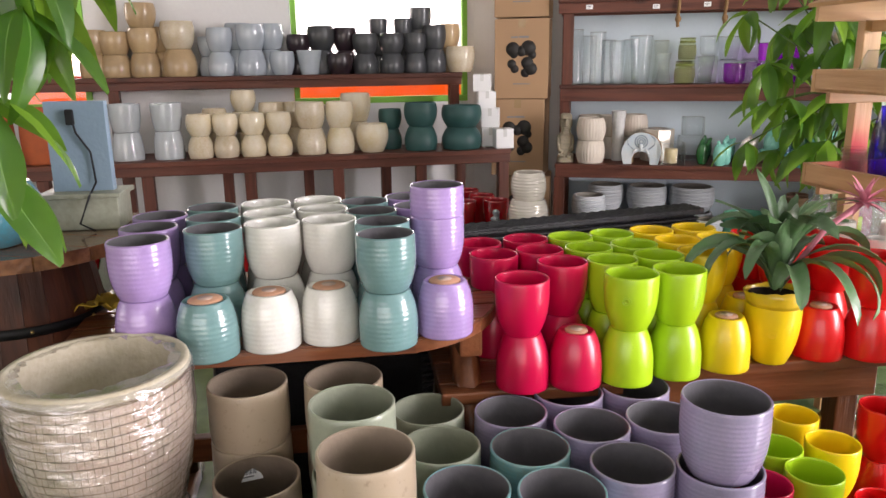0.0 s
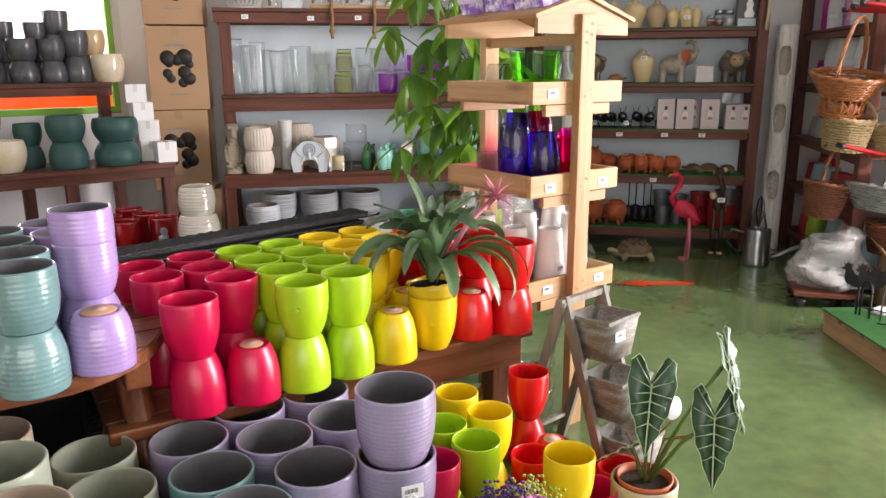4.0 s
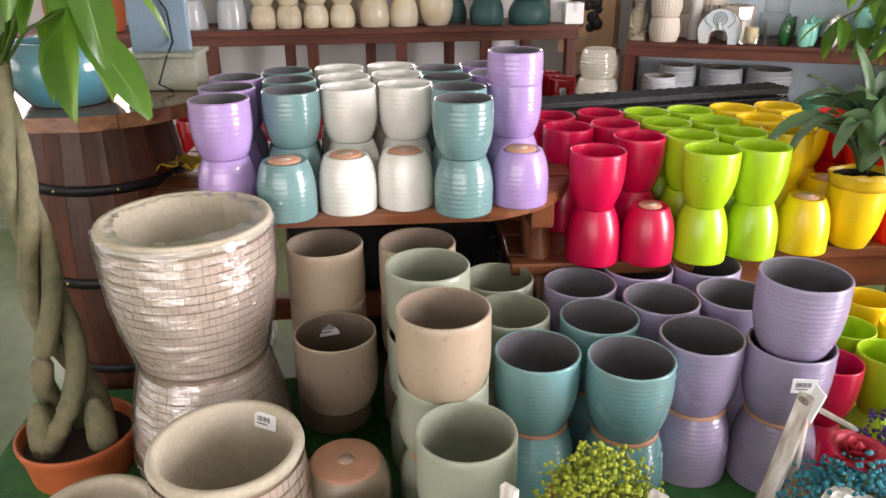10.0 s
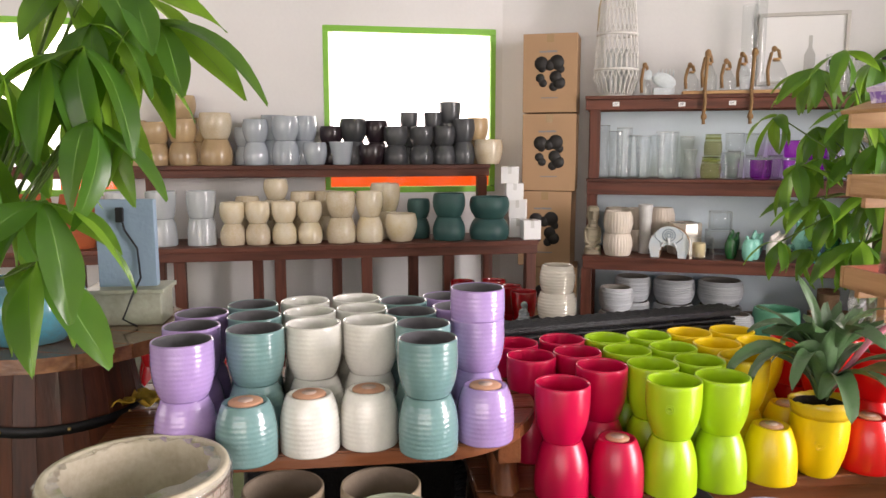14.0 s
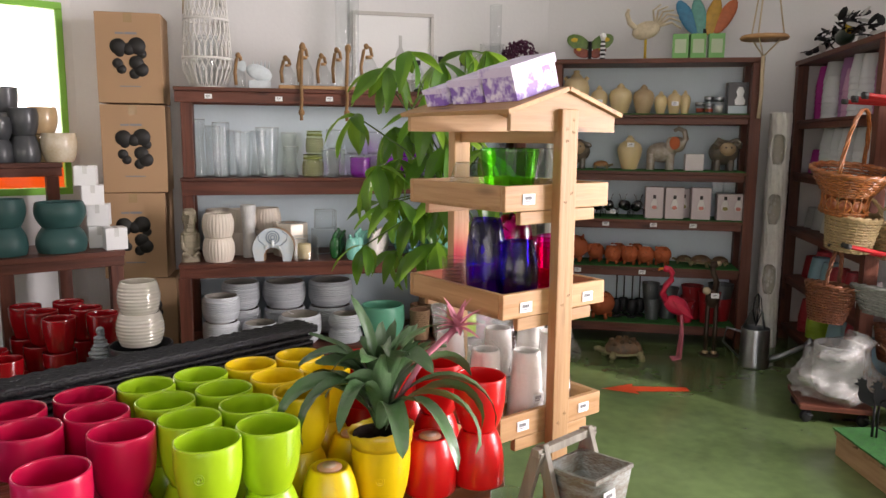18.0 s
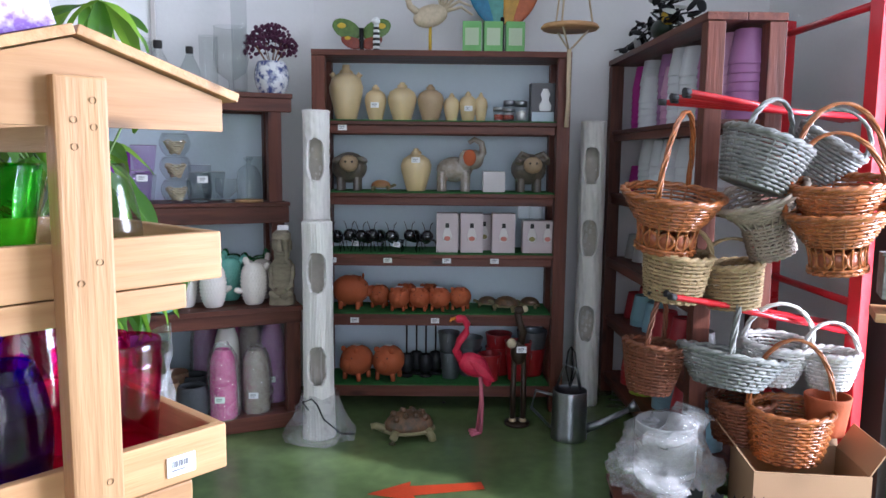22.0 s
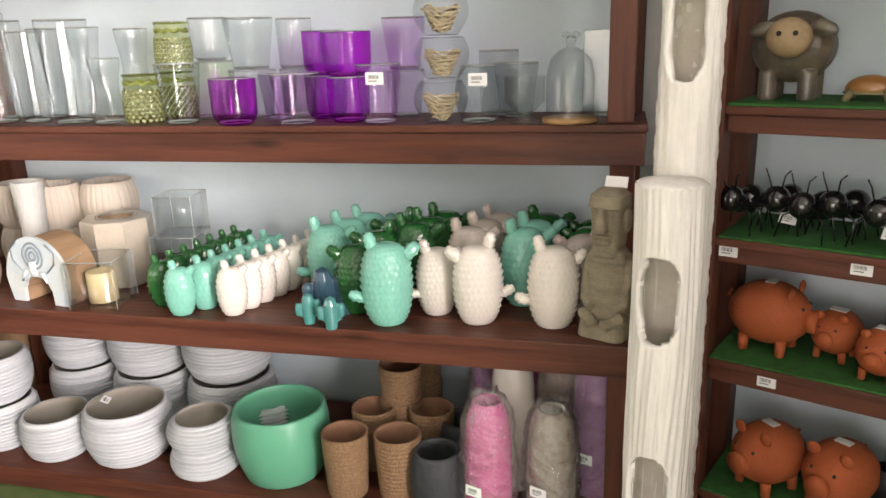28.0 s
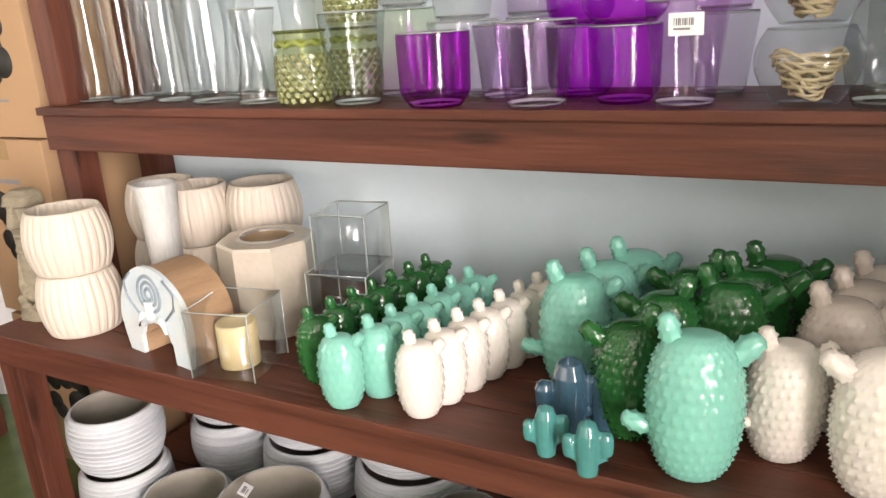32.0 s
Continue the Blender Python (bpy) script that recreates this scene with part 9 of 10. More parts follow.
def arrow_leaf(parent, base, tip, L, W, yaw, pitch, roll=0):
    lf = part("leaf_stalk", pipe([base, ((base[0] + tip[0]) / 2, (base[1] + tip[1]) / 2, (base[2] + tip[2]) / 2 + 0.02), tip], 0.005, 6), M_STEM, parent)
    m = Matrix.Translation(tip) @ Matrix.Rotation(radians(yaw), 4, "Z") @ Matrix.Rotation(radians(pitch), 4, "Y") @ Matrix.Rotation(radians(roll), 4, "X")
    bm = bmesh.new()
    lobe = [(-0.20, 0.07), (-0.36, 0.16), (-0.42, 0.25), (-0.34, 0.34), (-0.20, 0.38), (-0.04, 0.385), (0.10, 0.37), (0.24, 0.335), (0.38, 0.285), (0.52, 0.23), (0.66, 0.165), (0.80, 0.10), (0.92, 0.04)]
    mid = [-0.02, 0.0, 0.01, 0.02, 0.05, 0.10, 0.18, 0.28, 0.40, 0.53, 0.66, 0.80, 0.92]
    edges = []
    for s in (-1, 1):
        wav = [0.02 * math.sin(2.6 * i) for i in range(13)]
        va = [bm.verts.new(m @ Vector((u * L, s * (v + wav[i]) * W, 0.16 * W * v + 0.05 * W * math.sin(2.6 * i + s)))) for i, (u, v) in enumerate(lobe)]
        vb = [bm.verts.new(m @ Vector((u * L, 0, -0.02 * W))) for u in mid]
        tipv = bm.verts.new(m @ Vector((L, 0, 0)))
        for i in range(12):
            bm.faces.new((va[i], va[i + 1], vb[i + 1], vb[i])).smooth = True
        bm.faces.new((va[12], tipv, vb[12])).smooth = True
        edges.append([q.co.copy() for q in va] + [tipv.co.copy()])
    for pts in edges:
        part("leaf_margin", pipe(pts, 0.0012, 4), M_VEIN, lf)
    bl = part("blade", bm, M_LEAFD, lf)
    so = bl.modifiers.new("thick", "SOLIDIFY")
    so.thickness = 0.0012
    part("midrib", pipe([m @ Vector((-0.02 * L, 0, 0.003)), m @ Vector((0.5 * L, 0, 0.002)), m @ Vector((0.97 * L, 0, 0.002))], 0.0022, 5), M_VEIN, lf)
    for s in (-1, 1):
        for u, v, w in ((0.0, 0.30, -0.36), (0.03, 0.36, -0.10), (0.10, 0.35, 0.14), (0.22, 0.31, 0.28), (0.36, 0.26, 0.44), (0.52, 0.19, 0.60)):
            part("vein", pipe([m @ Vector((u * L, 0, 0.002)), m @ Vector((w * L, s * v * W * 0.96, 0.16 * W * v + 0.002))], 0.0019, 4, None, 0.0008), M_VEIN, lf)
    return lf


arrow_leaf(al, (0, 0, 0.15), (0.0, -0.005, 0.425), 0.18, 0.150, -125, 74, -12)
arrow_leaf(al, (0.01, 0, 0.15), (0.13, -0.085, 0.365), 0.185, 0.140, -112, 76, 10)
arrow_leaf(al, (0.01, 0.01, 0.15), (0.15, -0.085, 0.51), 0.19, 0.115, -40, 74, 8)
arrow_leaf(al, (0, 0.01, 0.15), (-0.03, 0.03, 0.24), 0.14, 0.09, 120, 40)
for k in range(5):
    part("dead_stem", pipe([(0.01, 0, 0.15), (0.03 * k - 0.03, 0.02, 0.26), (0.05 * k - 0.06, -0.02 * k, 0.30 + 0.02 * (k % 3))], 0.0025, 5), surf("dry_stem", (0.22, 0.10, 0.05), 0.8), al)
part("ornament", lathe([(0, -0.004), (0.026, -0.003), (0.03, 0), (0.026, 0.003), (0, 0.004)], 24), M_PAPER, al, "round white disc", m=pose(0.05, -0.03, 0.37, 80, 0, 20))

# ---- dried-flower bouquets in paper ----
M_KRAFT = surf("kraft_paper", (0.42, 0.24, 0.12), 0.75, var=0.15, bump=0.2, bscale=20)


def rose_bloom(s):
    """A full rose: petals in a spiral, the inner ones upright, the outer ones curled out."""
    bm = blob(0.007 * s, 0.007 * s, 0.015 * s, 0, 0, 0.014 * s, None, 10, 8)
    for k in range(22):
        a0, r0, curl, top = 2.4 * k, 0.004 + 0.00105 * k, (k / 21) ** 1.2, 0.031 - 0.0007 * k
        grid = []
        for u in (0.0, 0.35, 0.7, 0.9, 1.0):
            row = []
            for v in (-2, -1, 0, 1, 2):
                r = r0 * (0.45 + 0.75 * math.sin(1.6 * u)) + 0.014 * curl * max(0.0, u - 0.6) / 0.4
                row.append(bm.verts.new((s * r * math.cos(a0 + 0.42 * v), s * r * math.sin(a0 + 0.42 * v), s * (top * u * (1 - 0.25 * curl * u) - 0.0022 * v * v * u))))
            grid.append(row)
        for p, q in zip(grid, grid[1:]):
            for i in range(4):
                bm.faces.new((p[i], p[i + 1], q[i + 1], q[i])).smooth = True
    return bm


def bouquet(x, y, z, lean, yaw, cols, R, label, roses=(), seed=1, paper=True, n=300):
    rn = random.Random(seed)
    b = thing("dried_bouquet", pose(x, y, z, lean, 0, yaw), label, "bouquet", "dried flower bouquets")
    if paper:
        bm = bmesh.new()
        rings = []
        for j in range(6):
            u = j / 5
            rings.append([bm.verts.new(((0.02 + (R * 0.85) * u) * math.cos(a) * (1 + 0.08 * math.sin(5 * a + j)), (0.02 + R * 0.85 * u) * math.sin(a), 0.22 * u + 0.02 * u * math.sin(4 * a))) for a in (2 * math.pi * i / 20 for i in range(20))])
        for p, q in zip(rings, rings[1:]):
            for i in range(20):
                bm.faces.new((p[i], p[(i + 1) % 20], q[(i + 1) % 20], q[i]))
        part("paper_wrap", bm, M_KRAFT, b)
    for c, col in enumerate(cols):
        mt = surf("dyed_gypsophila_%02d%02d%02d" % tuple(int(99 * v) for v in col), col, 0.7, var=0.35, scale=40)
        bm = bmesh.new()
        st = bmesh.new()
        for k in range(n // len(cols)):
            a, q = rn.uniform(0, 6.28), rn.random() ** 0.5
            px, py = R * q * math.cos(a) + (0.3 * R * (c - (len(cols) - 1) / 2)), R * q * math.sin(a)
            pz = 0.21 + 0.13 * (1 - q * q) + rn.uniform(-0.03, 0.03)
            for h in range(3):
                bmesh.ops.create_icosphere(bm, subdivisions=1, radius=rn.uniform(0.0028, 0.005), matrix=Matrix.Translation((px + rn.uniform(-.012, .012), py + rn.uniform(-.012, .012), pz + rn.uniform(-.012, .012))))
            if k % 3 == 0:
                pipe([(px * 0.3, py * 0.3, 0.1), (px, py, pz)], 0.0009, 3, st)
        f = part("blossom", bm, mt, b, smooth=True)
        f["kind"] = "stuff"
        s_ = part("twig", st, M_STEM, b)
        s_["kind"] = "stuff"
    for rx, ry, rz, col in roses:
        bm = rose_bloom(1.1)
        part("rose", bm, surf("rose_%02d%02d" % (int(99 * col[0]), int(99 * col[1])), col, 0.6), b, "preserved rose", m=pose(rx, ry, rz))
    for k in range(5):
        a = rn.uniform(0, 6.28)
        m = Matrix.Translation((R * 0.8 * math.cos(a), R * 0.8 * math.sin(a), 0.22)) @ Matrix.Rotation(a, 4, "Z") @ Matrix.Rotation(-0.9, 4, "Y")
        part("leaf", blade(bmesh.new(), 0.05, 0.035, 0.2, m, 0.2, 5), M_LEAFD, b)
    return b


bouquet(2.75, 2.17, 0.16, 8, 20, [(0.02, 0.22, 0.28), (0.03, 0.28, 0.34)], 0.105, "teal dyed gypsophila bouquet with a white rose", [(-0.055, -0.05, 0.31, (0.75, 0.73, 0.68)), (0.0, 0.05, 0.33, (0.4, 0.02, 0.04))], 1, True, 420)
bouquet(2.91, 2.30, 0.16, -4, 0, [(0.08, 0.02, 0.17), (0.09, 0.02, 0.20), (0.36, 0.42, 0.06)], 0.10, "purple and lime dyed gypsophila bouquet with pink rose", [(0.02, -0.05, 0.32, (0.72, 0.25, 0.52))], 2, True, 420)
bouquet(2.36, 2.04, 0.15, 0, 30, [(0.36, 0.42, 0.03), (0.30, 0.38, 0.03)], 0.105, "lime dyed gypsophila bouquet in kraft paper", [(0.03, -0.07, 0.24, (0.62, 0.30, 0.32))], 3, True, 380)
bouquet(2.50, 1.93, 0.13, 0, 30, [(0.06, 0.015, 0.16), (0.08, 0.02, 0.20)], 0.09, "violet dyed gypsophila bouquet with a pink rose", [(0.0, -0.05, 0.29, (0.70, 0.33, 0.45))], 4, True, 300)
bouquet(2.20, 1.86, 0.10, 0, 30, [(0.50, 0.36, 0.12)], 0.07, "straw-coloured dried grass bouquet", [], 5, True, 160)
for k, (x, y) in enumerate(((3.03, 2.16), (2.94, 2.06))):
    b = thing("paper_parcel", pose(x, y, 0.15, 14, 10, 30 + 40 * k), "small red flowers wrapped in brown kraft paper", "bouquet", "kraft paper posies")
    part("paper_wrap", lathe([(0.02, 0), (0.05, 0.09), (0.085, 0.17), (0.08, 0.175), (0.045, 0.10)], 9, 0.1, k), M_KRAFT, b)
    price_label(b, pose(0.0, -0.062, 0.10, -25), 1.5)
    for q in range(3):
        part("rose", rose_bloom(1.15), surf("scarlet_petal", (0.62, 0.03, 0.02), 0.5), b, "scarlet rose", m=pose(0.045 * math.cos(2.1 * q + k), 0.045 * math.sin(2.1 * q + k), 0.175 + 0.012 * q, 20 * math.sin(2.1 * q), 20, 0))
    for q in range(9):
        part("leaf", blade(bmesh.new(), 0.085, 0.05, 0.4, Matrix.Translation((0, 0, 0.14)) @ Matrix.Rotation(2.4 * q + 0.5, 4, "Z") @ Matrix.Rotation(-0.55, 4, "Y"), 0.2, 5), M_LEAFD, b)
M_GREYW = wood("grey_weathered", (0.26, 0.24, 0.20), (0.14, 0.12, 0.095), "z", 0.8, 0.0)
M_WHITEW = wood("white_weathered", (0.74, 0.72, 0.68), (0.22, 0.16, 0.11), "z", 0.8, 0.0)
es = thing("bouquet_holder", pose(2.675, 2.235, 0.13, 0, 0, 10), "white weathered stick frame holding the bouquets", "plant holder")
def lath(p, q, w, t):
    """A flat sawn strip from p to q."""
    p, q = Vector(p), Vector(q)
    m = Matrix.Translation(p) @ (q - p).to_track_quat("Z", "Y").to_matrix().to_4x4()
    bm = box(-w / 2, w / 2, -t / 2, t / 2, 0, (q - p).length, 0.002)
    bmesh.ops.transform(bm, matrix=m, verts=bm.verts)
    return bm


part("stick", lath((-0.09, -0.06, 0.0), (-0.045, -0.028, 0.24), 0.026, 0.012), M_WHITEW, es)
part("stick", lath((-0.055, -0.045, 0.20), (0.0, -0.004, 0.43), 0.030, 0.010), M_WHITEW, es)
part("stick", lath((-0.015, -0.012, 0.425), (0.10, 0.02, 0.35), 0.014, 0.008), M_GREYW, es)
part("price_card", lath((-0.004, -0.020, 0.395), (0.012, -0.018, 0.45), 0.036, 0.001), M_PAPER, es, "small white price card")
part("stick", pipe([(0.02, 0.02, 0.0), (0.0, 0.0, 0.42)], 0.010, 6), M_WHITEW, es)
for x, y in ((2.44, 1.97), (2.22, 1.92)):
    s_ = thing("white_stick", pose(x, y, 0.13), "white weathered birch stick standing upright", "stick", "white sticks")
    part("stick", lath((0, 0, 0), (0.005, 0.01, 0.37), 0.028, 0.014), M_WHITEW, s_)

# ---- planter ladder and timber house beside the stand ----
ldr = thing("planter_ladder", pose(3.415, 3.215, 0, 0, 0, 30), "grey weathered timber ladder with hanging trough planters", "plant stand")
M_TROUGH = surf("weathered_zinc_paint", (0.31, 0.35, 0.33), 0.65, col2=(0.15, 0.12, 0.085), scale=11, stretch=(1, 1, 3), bump=0.15, ramp=(0.42, 0.66))
for s in (-1, 1):
    part("leg", lath((s * 0.105, -0.21, 0.0), (s * 0.095, 0.005, 0.62), 0.018, 0.034), M_GREYW, ldr)
    part("leg", lath((s * 0.12, 0.17, 0.0), (s * 0.112, 0.0, 0.61), 0.018, 0.034), M_GREYW, ldr)
part("top_bar", lath((-0.125, 0, 0.605), (0.125, 0, 0.605), 0.022, 0.022), M_GREYW, ldr)
part("tie", lath((-0.105, 0.15, 0.10), (0.105, 0.15, 0.10), 0.022, 0.014), M_GREYW, ldr)
for yy, zz in ((-0.085, 0.425), (-0.145, 0.24), (-0.20, 0.055)):
    tro = part("trough", lathe([(0, 0), (0.088, 0), (0.118, 0.14), (0.108, 0.14), (0.080, 0.010), (0, 0.010)], 4), M_TROUGH, ldr, "weathered pale grey trough", m=pose(0, yy, zz, -4) @ pose(0, 0, 0, 0, 0, 45))
    for q in range(4):
        part("rim_strip", lath((-0.084, -0.081, 0.134), (0.084, -0.081, 0.134), 0.010, 0.012), M_TROUGH, tro, m=pose(0, 0, 0, 0, 0, 45 + 90 * q))
price_label(ldr, pose(-0.035, -0.170, 0.52, -4), 1.4)
for k in range(7):
    tagged(put("clear_tray", lathed("clear_tray", vessel(0.15, 0.075, shape=flare, t=0.003, inner=0, close=False), [G_CLEAR], 24), m=pose(3.30, 3.36, 0.02 + 0.048 * k)), "clear plastic saucer stacked on the floor", "saucer", "stacked clear plastic saucers")
hs = thing("timber_house", pose(3.18, 3.40, 0, 0, 0, 22), "small pale pine house frame on the floor", "ornament")
for a, b in (((-0.08, 0, 0), (-0.08, 0, 0.22)), ((0.08, 0, 0), (0.08, 0, 0.22)), ((-0.09, 0, 0.21), (0, 0, 0.31)), ((0.09, 0, 0.21), (0, 0, 0.31)), ((-0.08, 0, 0.02), (0.08, 0, 0.02)), ((-0.08, 0, 0.02), (0.08, 0, 0.21)), ((0.0, 0, 0.0), (0, 0, 0.28))):
    part("slat", pipe([a, b], 0.014, 4), palewood("z"), hs)

# ---- goods on the display stand ----
def K_(u, v, z):
    x, y = along(3.40, 3.735, radians(25), u, v)
    return pose(x, y, z, 0, 0, 25)


G_LEAFG = clear_glass("green_acrylic", (0.30, 0.90, 0.10))
G_COBALT = clear_glass("cobalt_glass", (0.20, 0.09, 0.86), bump=0.10)
G_MAG = clear_glass("magenta_glass", (0.90, 0.10, 0.50))
for u, v in ((-0.085, -0.10),):
    tagged(put("green_pot", lathed("green_acrylic_pot", vessel(0.182, 0.165, shape=lambda q: 0.76 + 0.24 * q, t=0.004, inner=0, close=False), [G_LEAFG], 32), m=K_(u, v, 1.22)), "bright green translucent plastic pot", "flower pot", "green pots on the stand")
for u, v, h in ((0.085, -0.115, 0.165), (0.12, 0.06, 0.15), (-0.15, 0.02, 0.12)):
    tagged(put("glass_vase", lathed("grey_glass_%.2f" % h, vessel(0.125, h, shape=lambda q: 0.9 - 0.45 * max(0.0, q - 0.35) + 0.1 * math.sin(3 * q), t=0.003, inner=0, close=False), [G_SMOKE], 24), m=K_(u, v, 1.22)), "smoky clear glass vase", "vase", "glass on the stand")
bag = lambda q: 0.84 + 0.16 * math.sin(math.pi * q) if q < 0.5 else 1.0 - 0.30 * ((q - 0.5) / 0.5) ** 1.8  # noqa: E731
for u, v, h, mt, word in ((-0.138, -0.06, 0.265, G_COBALT, "cobalt blue"), (-0.075, -0.138, 0.20, G_COBALT, "cobalt blue"), (-0.005, -0.045, 0.265, G_MAG, "magenta")):
    tagged(put("glass_vase", lathed("kiosk_%s_%.2f" % (word, h), vessel(0.128, h, shape=bag, t=0.004, inner=0, close=False), [mt], 28), m=K_(u, v, 0.905)), "tall %s glass vase with crackled pattern" % word, "vase", "coloured glass on the stand")
for u, v, k in ((0.105, -0.12, 2), (0.14, 0.06, 1)):
    for i in range(k):
        tagged(put("magenta_pot", lathed("magenta_pot", vessel(0.125, 0.17, shape=lambda q: 0.8 + 0.2 * q, t=0.004, inner=0, close=False), [G_MAG], 28), m=K_(u, v, 0.905 + 0.03 * i)), "magenta translucent plastic pot", "flower pot", "coloured glass on the stand")
for k in range(9):
    tagged(put("clear_saucer", lathed("clear_cup", vessel(0.085, 0.03, shape=flare, t=0.002, inner=0, close=False), [G_CLEAR], 24), m=K_(-0.155, 0.075, 0.905 + 0.012 * k)), "clear plastic saucer in a stack", "saucer", "stacked clear saucers")
M_SLEEVE = film_glaze("thin_sleeve", 0.02, 0.08, (5, 5, 20), 0.04, 0.006)
M_CLOTH = surf("cream_cloth", (0.80, 0.78, 0.73), 0.9, var=0.08, bump=0.2, bscale=60)
for u, v, h, mt in ((-0.15, -0.08, 0.23, M_CLOTH), (-0.03, -0.14, 0.22, M_CLOTH), (-0.15, 0.1, 0.25, M_CLOTH), (0.01, 0.04, 0.25, M_CLOTH), (0.10, -0.13, 0.26, M_CLOTH), (0.15, 0.025, 0.27, M_CLOTH)):
    b = thing("wrapped_pot", K_(u, v, 0.53), "cream fabric pot cover wrapped in clear plastic", "pot cover", "wrapped pot covers")
    part("body", lathe(vessel(0.12, h, shape=lambda q: 1.0 - 0.28 * q, t=0.005, inner=0), 24), mt, b, smooth=True)
    part("plastic_film", lathe([(0.064 * (1 - 0.28 * q) * (1 + 0.05 * math.sin(20 * q)), h * q) for q in (k / 10 for k in range(11))] + [(0.02, h * 1.12)], 16, 0.06, int(u * 100)), M_SLEEVE, b, smooth=True)
    price_label(b, pose(0.0, -0.058, h * 0.35, -6), 1.3)
for u, v, h in ((0.145, 0.155, 0.22), (0.0, 0.165, 0.2)):
    tagged(put("glass_jar", lathed("kiosk_jar_%.2f" % h, vessel(0.11, h, shape=bag, t=0.003, inner=0, close=False), [G_CLEAR], 24), m=K_(u, v, 0.53)), "tall clear glass jar", "jar", "glass on the stand")
M_GIFT = surf("floral_print_card", (0.80, 0.76, 0.88), 0.4, col2=(0.26, 0.14, 0.52), scale=22, bscale=70, ramp=(0.46, 0.58))
M_GIFTL = surf("lilac_card", (0.70, 0.62, 0.80), 0.45, col2=(0.42, 0.30, 0.62), scale=20, bscale=60, ramp=(0.36, 0.46))
for u, v, w, d, h, t in ((-0.085, -0.15, 0.165, 0.145, 0.10, -3), (-0.09, 0.01, 0.16, 0.135, 0.075, 2), (-0.12, 0.15, 0.12, 0.10, 0.055, -2)):
    zr = 1.567 - abs(u) * math.tan(radians(17)) + 0.014
    g = thing("gift_box", K_(u, v, zr - 0.012) @ pose(0, 0, 0, 0, -17, t), "lidded gift box printed with violet flowers and birds", "gift box", "gift boxes on the roof")
    part("body", box(-w / 2, w / 2, -d / 2, d / 2, 0, h * 0.72, 0.001), M_GIFT, g)
    part("lid", box(-w / 2 - 0.004, w / 2 + 0.004, -d / 2 - 0.004, d / 2 + 0.004, h * 0.72, h, 0.001), M_GIFTL, g)

# ---- on top of the glassware shelf ----
B1Z = 1.721
M_WHITEB = surf("white_bamboo", (0.72, 0.70, 0.66), 0.6, var=0.12)
ln = thing("bamboo_lantern", pose(2.26, 6.50, B1Z), "tall white woven bamboo lantern with a rope loop", "lantern")
lr = lambda u: 0.10 + 0.06 * (1 - u) ** 0.6 if u > 0.18 else 0.105 + 0.30 * u  # noqa: E731
for k in range(26):
    a = 2 * math.pi * k / 26
    for s in (-1, 1):
        part("cane", pipe([(lr(u) * math.cos(a + s * 0.16 * math.sin(u * 15)), lr(u) * math.sin(a + s * 0.16 * math.sin(u * 15)), 0.72 * u) for u in (j / 18 for j in range(19))], 0.0038, 4), M_WHITEB, ln)
for u in (0.0, 0.25, 0.58, 1.0):
    part("hoop", lathe([(lr(u) - 0.006, 0.72 * u - 0.007), (lr(u) + 0.006, 0.72 * u - 0.007), (lr(u) + 0.006, 0.72 * u + 0.007), (lr(u) - 0.006, 0.72 * u + 0.007), (lr(u) - 0.006, 0.72 * u - 0.007)], 28), M_WHITEB, ln)
part("rope_handle", pipe([(-0.10, 0, 0.72), (-0.125, -0.02, 0.60), (-0.13, -0.02, 0.45)], 0.008, 6), M_TWINE, ln)
part("glass_insert", lathe(vessel(0.15, 0.30, shape=straight, t=0.003, inner=0, close=False), 20), G_SMOKE, ln, m=pose(0, 0, 0.02), smooth=True)
fsh = thing("fish_ornament", pose(2.58, 6.46, B1Z, 0, 0, 5), "whitewashed wooden fish ornament on a stand", "ornament")
part("body", blob(0.085, 0.02, 0.05, 0, 0, 0.10, None, 16, 10, Matrix.Rotation(radians(20), 4, "Y")), surf("whitewash_blue", (0.58, 0.64, 0.66), 0.7, var=0.2, scale=20), fsh)
part("tail", blade(bmesh.new(), 0.07, 0.07, 0.1, pose(-0.08, 0, 0.14, 90, 0, 0) @ Matrix.Rotation(math.pi, 4, "Z"), 0.1, 5), surf("whitewash_blue", (0.58, 0.64, 0.66), 0.7), fsh)
for k in range(5):
    part("fin", pipe([(-0.04 + 0.025 * k, 0, 0.13), (-0.035 + 0.025 * k, 0, 0.175)], 0.006, 5, None, 0.002), surf("whitewash_blue", (0.58, 0.64, 0.66), 0.7), fsh)
part("base", box(-0.07, 0.07, -0.03, 0.03, 0, 0.05, 0.003), surf("whitewash_blue", (0.58, 0.64, 0.66), 0.7), fsh)
M_ROPE = surf("brown_rope", (0.33, 0.19, 0.085), 0.9, var=0.3, scale=50, bump=0.5, bscale=140)
tray_ = thing("rope_tray", pose(2.86, 6.44, B1Z), "narrow wooden tray slung with thick rope ends", "tray")
part("board", box(-0.16, 0.52, -0.07, 0.07, 0.0, 0.022, 0.004), palewood("x"), tray_)
